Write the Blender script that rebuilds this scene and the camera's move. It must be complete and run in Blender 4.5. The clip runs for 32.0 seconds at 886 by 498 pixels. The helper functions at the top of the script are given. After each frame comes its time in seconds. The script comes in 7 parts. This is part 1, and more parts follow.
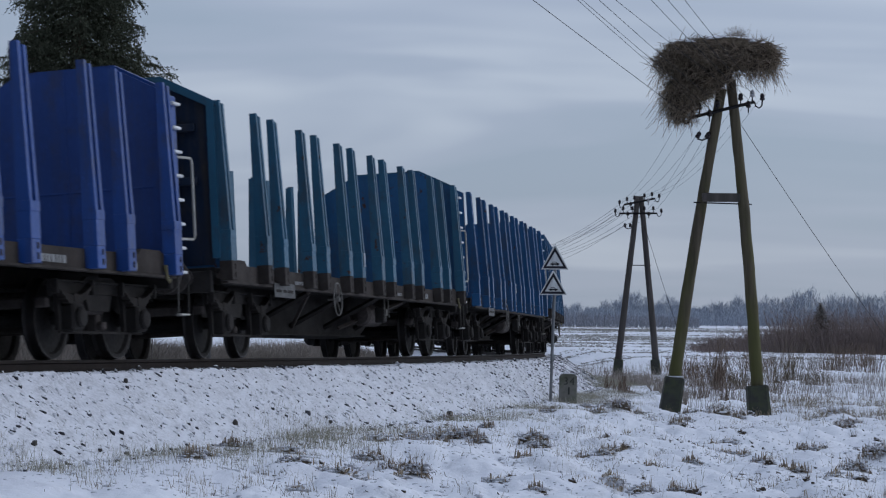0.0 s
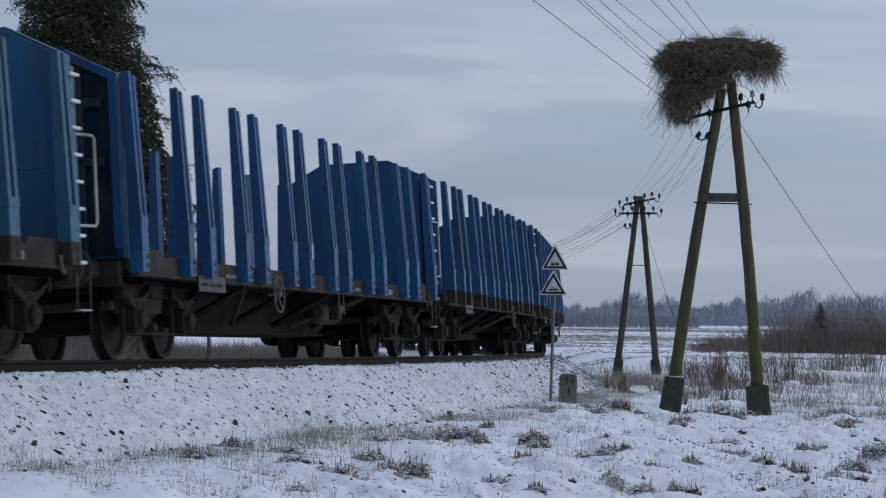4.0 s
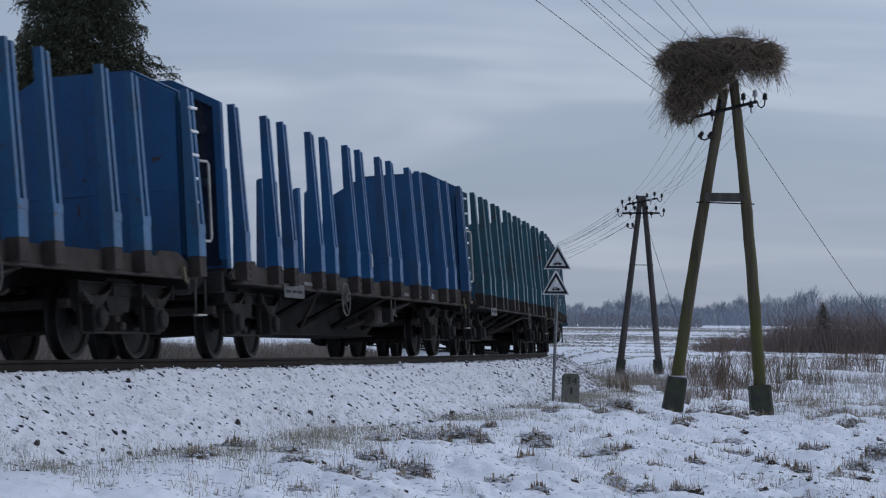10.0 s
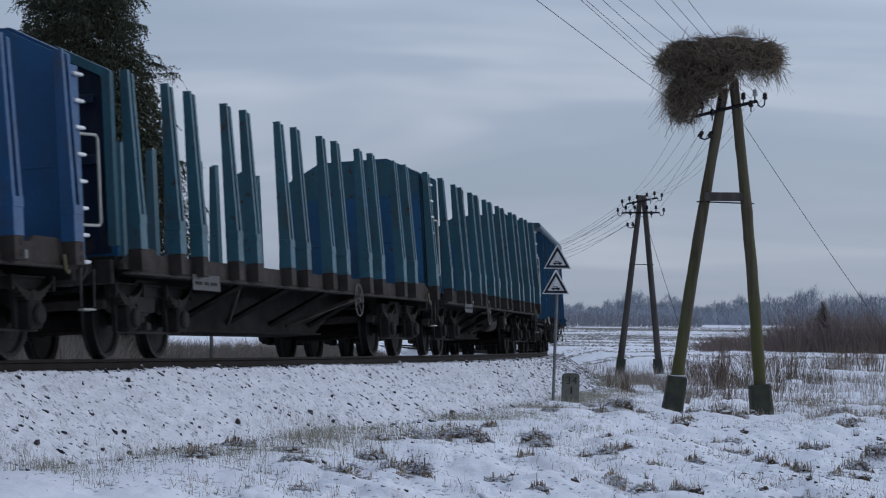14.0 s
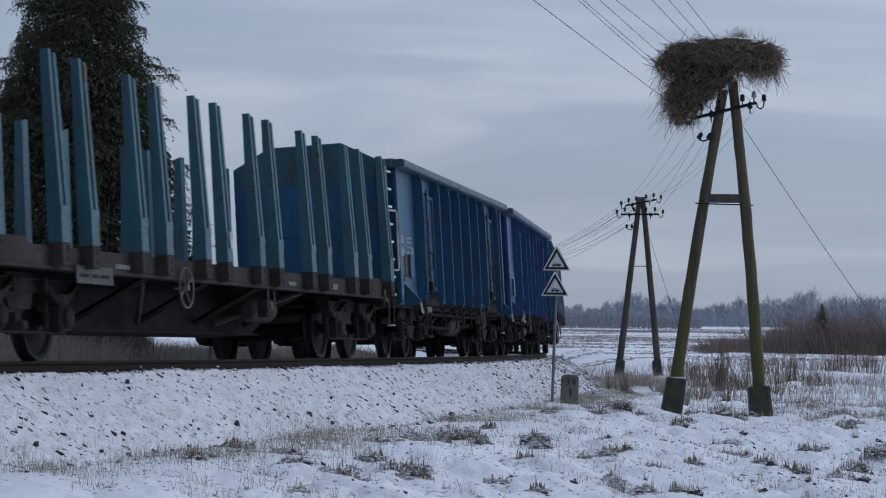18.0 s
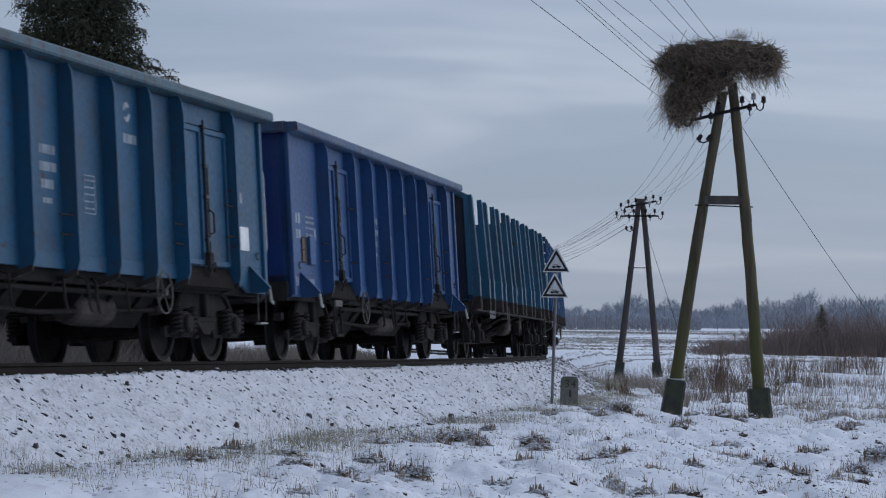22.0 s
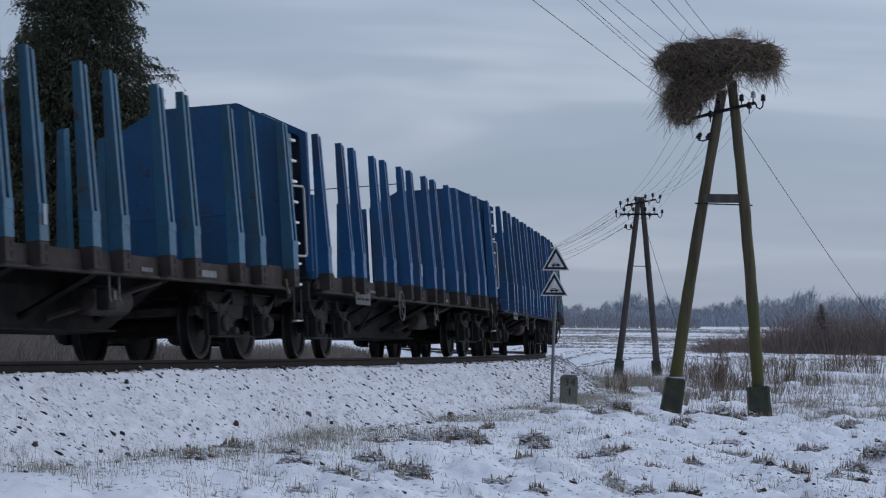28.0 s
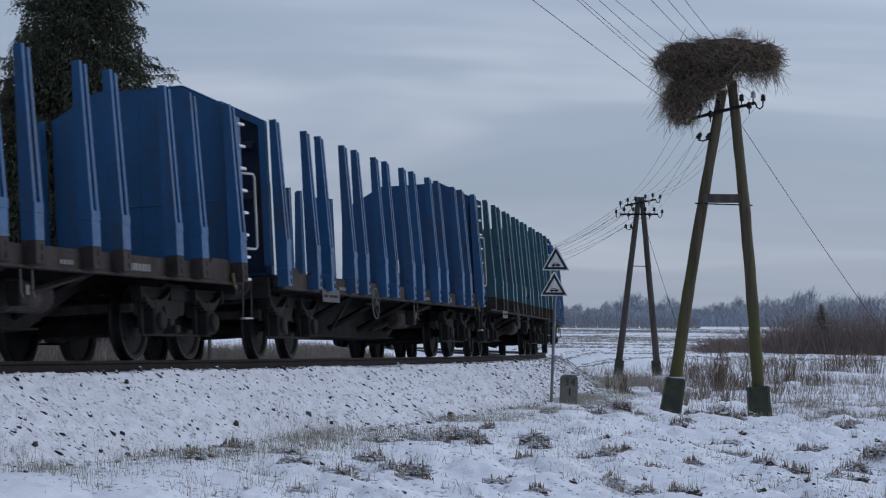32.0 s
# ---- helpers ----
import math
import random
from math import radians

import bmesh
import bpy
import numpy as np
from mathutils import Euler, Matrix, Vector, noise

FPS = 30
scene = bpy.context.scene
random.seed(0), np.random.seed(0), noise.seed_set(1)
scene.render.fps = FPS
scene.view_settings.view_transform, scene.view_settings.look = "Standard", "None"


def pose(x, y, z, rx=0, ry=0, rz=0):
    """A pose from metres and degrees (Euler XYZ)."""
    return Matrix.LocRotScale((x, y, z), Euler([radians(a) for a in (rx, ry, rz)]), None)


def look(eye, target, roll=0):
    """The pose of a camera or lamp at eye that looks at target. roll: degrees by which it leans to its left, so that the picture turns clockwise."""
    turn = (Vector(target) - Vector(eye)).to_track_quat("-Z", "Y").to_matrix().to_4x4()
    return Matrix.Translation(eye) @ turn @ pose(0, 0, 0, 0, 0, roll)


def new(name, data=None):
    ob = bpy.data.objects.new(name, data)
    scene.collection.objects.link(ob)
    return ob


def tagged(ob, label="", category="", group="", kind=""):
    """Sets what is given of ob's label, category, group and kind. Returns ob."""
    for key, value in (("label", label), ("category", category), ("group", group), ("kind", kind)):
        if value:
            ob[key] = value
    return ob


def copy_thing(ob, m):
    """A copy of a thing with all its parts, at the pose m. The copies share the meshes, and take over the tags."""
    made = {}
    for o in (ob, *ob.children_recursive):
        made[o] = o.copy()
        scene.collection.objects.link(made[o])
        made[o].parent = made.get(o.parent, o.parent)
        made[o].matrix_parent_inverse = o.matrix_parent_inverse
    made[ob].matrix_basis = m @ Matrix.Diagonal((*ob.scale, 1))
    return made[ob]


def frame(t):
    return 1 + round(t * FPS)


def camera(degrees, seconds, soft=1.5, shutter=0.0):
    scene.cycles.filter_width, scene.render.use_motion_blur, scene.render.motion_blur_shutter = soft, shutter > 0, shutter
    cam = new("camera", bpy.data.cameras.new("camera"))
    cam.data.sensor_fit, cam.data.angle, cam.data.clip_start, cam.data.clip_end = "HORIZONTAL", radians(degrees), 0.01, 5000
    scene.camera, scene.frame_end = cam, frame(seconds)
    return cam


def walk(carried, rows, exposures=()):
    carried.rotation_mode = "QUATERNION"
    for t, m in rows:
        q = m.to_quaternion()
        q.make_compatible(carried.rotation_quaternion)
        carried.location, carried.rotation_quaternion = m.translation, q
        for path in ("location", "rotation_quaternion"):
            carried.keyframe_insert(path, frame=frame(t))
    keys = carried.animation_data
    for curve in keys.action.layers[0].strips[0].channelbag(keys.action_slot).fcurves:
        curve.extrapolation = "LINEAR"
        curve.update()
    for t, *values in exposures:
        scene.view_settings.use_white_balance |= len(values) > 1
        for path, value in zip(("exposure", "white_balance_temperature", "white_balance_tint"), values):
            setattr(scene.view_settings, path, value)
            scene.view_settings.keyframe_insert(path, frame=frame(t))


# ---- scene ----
# camera: a long lens on a tripod, nudged a little now and then
EYE = (0.0, 0.0, 1.6)
PX = 1.0 / 4112.0
cam = camera(21.588, 32.0, soft=1.2, shutter=0.4)


def aim(dx, dy):
    """Camera pose for a small sideways and upward nudge."""
    yaw, pitch = dx * PX, radians(2.132) + dy * PX
    d = Vector((-math.sin(yaw) * math.cos(pitch), math.cos(yaw) * math.cos(pitch), math.sin(pitch)))
    return look(EYE, Vector(EYE) + d * 100.0, 0.578)


NUDGE = [(0, -1.5, -1.6), (3, -1.5, -1.6), (6, -1.5, -1.6), (6.5, -0.5, -1.7), (7.5, 0.3, -1.8), (8, 1.4, -1.6), (9, 2.2, -1.6),
         (9.5, 3.0, -1.6), (10.5, 3.1, -2.6), (11.5, 3.7, -1.6), (13, 3.1, -1.6), (14, 3.0, -3.0), (14.5, 2.8, -3.0), (16.5, 2.7, -1.6),
         (17, 1.9, -0.8), (18, 1.5, 0.0), (19, 1.5, 0.6), (19.5, 1.5, 1.4), (20, 1.3, 1.7), (20.5, 0.2, 2.3), (21.5, 0.1, 3.0),
         (22, 0.9, 3.0), (22.5, 1.5, 2.0), (23, 1.5, 1.5), (24, 1.5, 1.3), (25, 1.4, 0.4), (25.5, 0.4, 0.4), (27.5, 0, 0), (32, 0, 0)]
walk(cam, [(t, aim(dx, dy)) for t, dx, dy in NUDGE], [(0, 0.0, 6260, 10), (32, 0.0, 6260, 10)])

# ---- world and sun: a bright winter overcast ----
world = bpy.data.worlds.new("overcast_sky")
scene.world = world
world.use_nodes = True
wt = world.node_tree
wt.nodes.clear()


def wn(kind, **kw):
    n = wt.nodes.new(kind)
    for k, v in kw.items():
        n.inputs[k.replace("_", " ")].default_value = v
    return n


def wmath(op, a, b=None):
    n = wt.nodes.new("ShaderNodeMath")
    n.operation = op
    for i, v in enumerate((a, b)):
        if v is None:
            continue
        if hasattr(v, "is_linked"):
            wt.links.new(v, n.inputs[i])
        else:
            n.inputs[i].default_value = v
    return n.outputs[0]


coord = wt.nodes.new("ShaderNodeTexCoord")
sep = wt.nodes.new("ShaderNodeSeparateXYZ")
wt.links.new(coord.outputs["Generated"], sep.inputs[0])
up = wmath("MAXIMUM", sep.outputs[2], 0.0)
den = wmath("ADD", up, 0.17)
comb = wt.nodes.new("ShaderNodeCombineXYZ")
wt.links.new(wmath("DIVIDE", sep.outputs[0], den), comb.inputs[0])
wt.links.new(wmath("DIVIDE", sep.outputs[1], den), comb.inputs[1])
mapn = wt.nodes.new("ShaderNodeMapping")
mapn.inputs["Scale"].default_value = (0.55, 1.15, 1)
mapn.inputs["Rotation"].default_value = (0, 0, radians(14))
wt.links.new(comb.outputs[0], mapn.inputs[0])
cl = wn("ShaderNodeTexNoise", Scale=1.5, Detail=3.0, Roughness=0.5, Distortion=0.6)
wt.links.new(mapn.outputs[0], cl.inputs["Vector"])
ramp = wt.nodes.new("ShaderNodeValToRGB")
els = ramp.color_ramp.elements
els[0].position, els[0].color = 0.38, (0.34, 0.407, 0.515, 1)
els[1].position, els[1].color = 0.66, (0.503, 0.56, 0.662, 1)
mid = els.new(0.52)
mid.color = (0.391, 0.448, 0.564, 1)
# far off the cloud sheet evens out
soften = wmath("MINIMUM", wmath("ADD", wmath("MULTIPLY", up, 11.0), 0.3), 1.0)
wt.links.new(wmath("ADD", wmath("MULTIPLY", wmath("SUBTRACT", cl.outputs["Fac"], 0.5), soften), 0.5), ramp.inputs[0])
sky = wt.nodes.new("ShaderNodeTexSky")
sky.sky_type, sky.sun_disc = "NISHITA", False
sky.sun_elevation, sky.sun_rotation = radians(26), radians(71)
skys = wt.nodes.new("ShaderNodeMixRGB")
skys.blend_type = "ADD"
skys.inputs[0].default_value = 0.014
wt.links.new(ramp.outputs[0], skys.inputs[1])
wt.links.new(sky.outputs[0], skys.inputs[2])
bg = wt.nodes.new("ShaderNodeBackground")
wt.links.new(skys.outputs[0], bg.inputs[0])
# the cloud is thinner towards the low sun and overhead
right = wmath("MAXIMUM", sep.outputs[0], 0.0)
glow = wmath("ADD", wmath("MULTIPLY", wmath("MULTIPLY", right, right), 0.9), wmath("MULTIPLY", sep.outputs[1], 0.36))
wt.links.new(wmath("ADD", wmath("ADD", wmath("MULTIPLY", up, 0.87), 0.385), glow), bg.inputs[1])
wo = wt.nodes.new("ShaderNodeOutputWorld")
wt.links.new(bg.outputs[0], wo.inputs[0])

sun = new("sun", bpy.data.lights.new("sun", "SUN"))
sun.data.energy, sun.data.angle, sun.data.color = 0.46, radians(40), (1.0, 0.97, 0.94)
sun.matrix_world = look((40, 14, 21), (0, 0, 0))


# ---- materials ----
class Nodes:
    """A little helper to write node materials."""

    def __init__(self, name):
        self.mat = bpy.data.materials.new(name)
        self.mat.use_nodes = True
        self.t = self.mat.node_tree
        self.bsdf = self.t.nodes["Principled BSDF"]
        self.tc = self.t.nodes.new("ShaderNodeTexCoord")
        self.oi = self.t.nodes.new("ShaderNodeObjectInfo")

    def link(self, a, b):
        self.t.links.new(a, b)

    def noise(self, scale, detail=4.0, rough=0.55, stretch=(1, 1, 1), space="Object", vary=False):
        m = self.t.nodes.new("ShaderNodeMapping")
        m.inputs["Scale"].default_value = stretch
        self.link(self.tc.outputs[space], m.inputs[0])
        n = self.t.nodes.new("ShaderNodeTexNoise")
        n.inputs["Scale"].default_value, n.inputs["Detail"].default_value, n.inputs["Roughness"].default_value = scale, detail, rough
        if vary:
            a = self.t.nodes.new("ShaderNodeVectorMath")
            a.operation = "ADD"
            s = self.math("MULTIPLY", self.oi.outputs["Random"], 37.0)
            self.link(m.outputs[0], a.inputs[0])
            self.link(s, a.inputs[1])
            self.link(a.outputs[0], n.inputs["Vector"])
        else:
            self.link(m.outputs[0], n.inputs["Vector"])
        return n.outputs["Fac"]

    def math(self, op, a, b=0.0):
        n = self.t.nodes.new("ShaderNodeMath")
        n.operation = op
        for i, v in enumerate((a, b)):
            if hasattr(v, "is_linked"):
                self.link(v, n.inputs[i])
            else:
                n.inputs[i].default_value = v
        return n.outputs[0]

    def ramp(self, fac, *stops):
        n = self.t.nodes.new("ShaderNodeValToRGB")
        e = n.color_ramp.elements
        while len(e) < len(stops):
            e.new(0.5)
        for k, (p, c) in enumerate(stops):
            e[k].position = p
            e[k].color = (c, c, c, 1) if isinstance(c, (int, float)) else (*c, 1)
        self.link(fac, n.inputs[0])
        return n.outputs[0]

    def mix(self, fac, a, b, how="MIX"):
        n = self.t.nodes.new("ShaderNodeMixRGB")
        n.blend_type = how
        for i, v in enumerate((fac, a, b)):
            if hasattr(v, "is_linked"):
                self.link(v, n.inputs[i])
            elif i == 0:
                n.inputs[0].default_value = v
            else:
                n.inputs[i].default_value = (*v, 1)
        return n.outputs[0]

    def up(self):
        """The world normal's z."""
        g = self.t.nodes.new("ShaderNodeNewGeometry")
        s = self.t.nodes.new("ShaderNodeSeparateXYZ")
        self.link(g.outputs["Normal"], s.inputs[0])
        return s.outputs[2]

    def done(self, color, rough=0.6, metal=0.0, bump=None, strength=0.3, distance=0.01, spec=0.5):
        for key, v in (("Base Color", color), ("Roughness", rough), ("Metallic", metal)):
            if hasattr(v, "is_linked"):
                self.link(v, self.bsdf.inputs[key])
            elif key == "Base Color":
                self.bsdf.inputs[key].default_value = (*v, 1)
            else:
                self.bsdf.inputs[key].default_value = v
        self.bsdf.inputs["Specular IOR Level"].default_value = spec
        if bump is not None:
            b = self.t.nodes.new("ShaderNodeBump")
            b.inputs["Strength"].default_value, b.inputs["Distance"].default_value = strength, distance
            self.link(bump, b.inputs["Height"])
            self.link(b.outputs[0], self.bsdf.inputs["Normal"])
        return self.mat


def shade(c, k):
    return tuple(max(0.0, min(1.0, v * k)) for v in c)


def paint(name, c, wear=0.5, dirt=(0.05, 0.042, 0.036), rust=0.0, rough=0.42):
    """Old wagon paint: faded patches, run-down dirt streaks, specks of rust."""
    n = Nodes(name)
    big = n.noise(0.9, 3, 0.5, vary=True)
    fine = n.noise(14, 5, 0.6, vary=True)
    streak = n.noise(5.0, 4, 0.6, (1, 1, 0.07), vary=True)
    col = n.mix(n.ramp(big, (0.3, 0.0), (0.75, 1.0)), shade(c, 0.82), shade(c, 1.2))
    col = n.mix(n.math("MULTIPLY", n.ramp(fine, (0.35, 0.0), (0.8, 1.0)), 0.22), col, shade(c, 0.6))
    col = n.mix(n.math("MULTIPLY", n.ramp(streak, (0.48, 0.0), (0.66, 1.0)), 0.6 * wear), col, dirt)
    if rust:
        spot = n.noise(5.5, 6, 0.7, vary=True)
        col = n.mix(n.ramp(spot, (0.63 - 0.07 * rust, 0.0), (0.68 - 0.06 * rust, 1.0)), col, (0.055, 0.026, 0.016))
    # sooty blotches and fine scratches
    dark_tone = n.noise(2.1, 6, 0.68, (1, 1, 0.6), vary=True)
    col = n.mix(n.math("MULTIPLY", n.ramp(dark_tone, (0.54, 0.0), (0.66, 1.0)), min(1.0, 0.9 * wear)), col, dirt)
    chip = n.noise(48, 3, 0.5, (1, 1, 0.3), vary=True)
    col = n.mix(n.math("MULTIPLY", n.ramp(chip, (0.64, 0.0), (0.70, 1.0)), 0.5 * wear), col, shade(c, 2.2))
    r = n.ramp(fine, (0.3, rough - 0.06), (0.8, rough + 0.2))
    return n.done(col, r, 0.0, n.math("ADD", fine, n.math("MULTIPLY", big, 6.0)), 0.2, 0.006, 0.36)


def steel(name, c, rough=0.6, metal=0.3, k=1.6, fleck=(0.06, 0.042, 0.03), spec=0.12):
    n = Nodes(name)
    a = n.noise(3.0, 5, 0.6, vary=True)
    b = n.noise(30, 4, 0.6)
    col = n.mix(n.ramp(a, (0.3, 0.0), (0.75, 1.0)), shade(c, 0.6), shade(c, k))
    col = n.mix(n.math("MULTIPLY", n.ramp(b, (0.5, 0.0), (0.8, 1.0)), 0.5), col, fleck)
    return n.done(col, n.ramp(b, (0.3, rough - 0.1), (0.8, min(1.0, rough + 0.25))), metal, b, 0.3, 0.006, spec)


M = {}
M["under"] = steel("sooty_underframe", (0.05, 0.0435, 0.041), 0.8, 0.0, fleck=(0.014, 0.011, 0.01))
M["dark_tone"] = steel("near_black_gear", (0.015, 0.014, 0.0138), 0.85, 0.0, fleck=(0.014, 0.012, 0.011))
M["frame"] = steel("dusty_brake_dust_steel", (0.0225, 0.0208, 0.02), 0.85, 0.0, fleck=(0.03, 0.024, 0.02))
M["dusty"] = steel("pale_dusty_steel", (0.023, 0.021, 0.02), 0.85, 0.0)
M["wheel"] = steel("wheel_steel", (0.019, 0.018, 0.0177), 0.7, 0.2, fleck=(0.016, 0.013, 0.012))
M["tread"] = steel("worn_wheel_tread", (0.024, 0.023, 0.0235), 0.45, 0.6, 1.2)
M["rail"] = steel("rusty_rail", (0.016, 0.0125, 0.0115), 0.75, 0.2)
M["railtop"] = steel("polished_rail_head", (0.04, 0.036, 0.034), 0.45, 0.5, 1.2)
M["rustsill"] = steel("rusty_door_sill", (0.0105, 0.0085, 0.0075), 0.85, 0.0, fleck=(0.035, 0.022, 0.015))
M["sill"] = steel("brown_grey_solebar", (0.039, 0.0335, 0.031), 0.75, 0.0)
M["cream"] = paint("cream_handle_paint", (0.42, 0.41, 0.37), 0.5)
M["white"] = paint("white_mark_paint", (0.72, 0.73, 0.73), 0.35)
M["grey"] = paint("grey_plate_paint", (0.027, 0.0275, 0.028), 0.7)
M["yellow"] = paint("yellow_hook_paint", (0.13, 0.114, 0.056), 0.7)
M["orange"] = paint("orange_brown_paint", (0.085, 0.034, 0.022), 0.9)
M["lockgrime"] = paint("grimy_dark_blue_lock_paint", (0.017, 0.03, 0.042), 0.9)
M["enddark"] = paint("blackish_blue_end_paint", (0.008, 0.019, 0.045), 0.9)
M["pale"] = steel("pale_worn_steel", (0.12, 0.115, 0.107), 0.8, 0.0)
M["galvdust"] = steel("grimy_grey_pipe", (0.06, 0.057, 0.053), 0.8, 0.0)
M["letter"] = paint("pale_lettering", (0.34, 0.38, 0.43), 0.7)
M["faint"] = paint("faint_dusty_lettering", (0.19, 0.195, 0.2), 0.8)
M["black"] = paint("black_sign_paint", (0.014, 0.014, 0.022), 0.1)
M["stay"] = steel("grey_stay_cable", (0.1, 0.1, 0.102), 0.7, 0.2, 1.3)
M["galv"] = steel("galvanised_post", (0.22, 0.23, 0.24), 0.5, 0.5, 1.2, spec=0.5)
M["wire"] = steel("weathered_wire", (0.02, 0.02, 0.022), 0.9, 0.0)


def mat_snow(name, dirty=0.0):
    n = Nodes(name)
    big = n.noise(0.35, 4, 0.5)
    mid = n.noise(2.2, 5, 0.6)
    fine = n.noise(11, 6, 0.65)
    grit = n.noise(60, 3, 0.6)
    col = n.mix(n.ramp(big, (0.3, 0.0), (0.7, 1.0)), (0.745, 0.753, 0.806), (0.84, 0.845, 0.89))
    # thin places where old grass and soil show through
    thin = n.math("MULTIPLY", n.ramp(mid, (0.60 - dirty, 0.0), (0.74 - dirty, 1.0)), n.ramp(fine, (0.48, 0.0), (0.62, 1.0)))
    col = n.mix(n.math("MULTIPLY", thin, 0.7), col, (0.30, 0.27, 0.21))
    # steep ballast: grit shows through thin snow, plus an even grey that dims it
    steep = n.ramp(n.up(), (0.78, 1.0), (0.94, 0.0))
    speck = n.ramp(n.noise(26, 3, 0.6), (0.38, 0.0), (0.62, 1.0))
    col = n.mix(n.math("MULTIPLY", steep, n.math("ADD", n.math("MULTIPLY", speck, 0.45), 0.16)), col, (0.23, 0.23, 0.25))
    h = n.math("ADD", n.math("MULTIPLY", fine, 0.7), n.math("ADD", n.math("MULTIPLY", mid, 1.6), n.math("MULTIPLY", grit, 0.12)))
    n.bsdf.inputs["Subsurface Weight"].default_value = 0.0
    return n.done(col, 0.75, 0.0, h, 0.55, 0.045, 0.25)


def mat_stone(name, c, snow=True):
    n = Nodes(name)
    g = n.t.nodes.new("ShaderNodeNewGeometry")
    f = n.noise(22, 4, 0.6)
    col = n.mix(g.outputs["Random Per Island"], shade(c, 0.45), shade(c, 1.5))
    col = n.mix(n.math("MULTIPLY", f, 0.5), col, shade(c, 0.5))
    if snow:
        col = n.mix(n.ramp(n.up(), (0.74, 0.0), (0.9, 1.0)), col, (0.82, 0.83, 0.86))
    return n.done(col, 0.85, 0.0, f, 0.4, 0.01, 0.3)


def mat_plant(name, a, b, snow=0.0, spec=0.2):
    n = Nodes(name)
    g = n.t.nodes.new("ShaderNodeNewGeometry")
    col = n.mix(g.outputs["Random Per Island"], a, b)
    if snow:
        col = n.mix(n.math("MULTIPLY", n.ramp(n.up(), (0.5, 0.0), (0.85, 1.0)), snow), col, (0.8, 0.82, 0.85))
    return n.done(col, 0.8, 0.0, None, spec=spec)


def mat_wood(name, a, b, moss, climb=0.0):
    n = Nodes(name)
    g = n.noise(9, 5, 0.65, (1, 1, 0.06), vary=True)
    m = n.noise(1.6, 4, 0.6, (1, 1, 0.35), vary=True)
    col = n.mix(n.ramp(g, (0.3, 0.0), (0.75, 1.0)), a, b)
    grow = n.math("MULTIPLY", n.ramp(m, (0.36, 0.0), (0.62, 1.0)), moss)
    if climb:
        z = n.t.nodes.new("ShaderNodeSeparateXYZ")
        n.link(n.tc.outputs["Object"], z.inputs[0])
        grow = n.math("MULTIPLY", grow, n.ramp(n.math("DIVIDE", z.outputs[2], climb), (0.5, 1.0), (0.95, 0.2)))
    col = n.mix(grow, col, (0.088, 0.09, 0.03))
    return n.done(col, 0.85, 0.0, g, 0.6, 0.02, 0.25)


def mat_concrete(name, c, moss=0.3):
    n = Nodes(name)
    a, b = n.noise(2.5, 5, 0.6), n.noise(40, 3, 0.6)
    col = n.mix(n.ramp(a, (0.3, 0.0), (0.75, 1.0)), shade(c, 0.6), shade(c, 1.3))
    col = n.mix(n.math("MULTIPLY", n.ramp(n.noise(4.0, 4, 0.6), (0.45, 0.0), (0.65, 1.0)), moss), col, (0.07, 0.085, 0.04))
    return n.done(col, 0.9, 0.0, b, 0.4, 0.006, 0.3)


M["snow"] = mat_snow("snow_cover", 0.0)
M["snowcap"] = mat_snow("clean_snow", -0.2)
M["ballast"] = mat_stone("dark_ballast_stone", (0.06, 0.06, 0.072))
M["rock"] = mat_stone("dark_grey_stone", (0.075, 0.068, 0.064))
M["straw"] = mat_plant("dry_straw", (0.13, 0.1, 0.066), (0.4, 0.335, 0.24), 0.0)
M["deadleaf"] = mat_plant("withered_brown_leaf", (0.17, 0.125, 0.088), (0.44, 0.36, 0.27), 0.6)
M["frostleaf"] = mat_plant("frosted_straw_leaf", (0.26, 0.2, 0.13), (0.55, 0.46, 0.34), 0.5)
M["stubble"] = mat_plant("frosted_stubble", (0.21, 0.2, 0.145), (0.48, 0.455, 0.375), 0.0)
M["fieldstraw"] = mat_plant("grey_field_stubble", (0.24, 0.225, 0.2), (0.42, 0.4, 0.37))
M["weed"] = mat_plant("dead_weed", (0.09, 0.07, 0.05), (0.3, 0.245, 0.18), 0.0)
M["shrub"] = mat_plant("bare_brown_twigs", (0.11, 0.078, 0.06), (0.26, 0.195, 0.15))
M["hedge"] = mat_plant("reddish_bare_thicket", (0.185, 0.145, 0.132), (0.245, 0.194, 0.176))
M["brush"] = mat_plant("dark_undergrowth", (0.07, 0.062, 0.052), (0.15, 0.13, 0.11))
M["deadgrass"] = mat_plant("dead_grey_brown_grass", (0.2, 0.17, 0.147), (0.37, 0.325, 0.285))
M["turf"] = mat_plant("dark_turf_clod", (0.05, 0.04, 0.03), (0.12, 0.095, 0.07), 0.95)
M["darkturf"] = mat_plant("dark_bare_turf", (0.04, 0.031, 0.024), (0.085, 0.066, 0.05))
M["needle"] = mat_plant("spruce_needles", (0.056, 0.062, 0.044), (0.095, 0.103, 0.072), spec=0.04)
# needles of the young spruce, made pale to hold the haze of distance
M["hazyneedle"] = mat_plant("haze_tinted_needles", (0.31, 0.29, 0.285), (0.4, 0.37, 0.36))
M["bark"] = mat_wood("spruce_bark", (0.04, 0.03, 0.024), (0.1, 0.08, 0.06), 0.1)
M["twig"] = mat_plant("nest_twigs", (0.085, 0.067, 0.05), (0.34, 0.27, 0.2))
M["nestcore"] = mat_plant("packed_nest_litter", (0.055, 0.043, 0.033), (0.1, 0.078, 0.06))
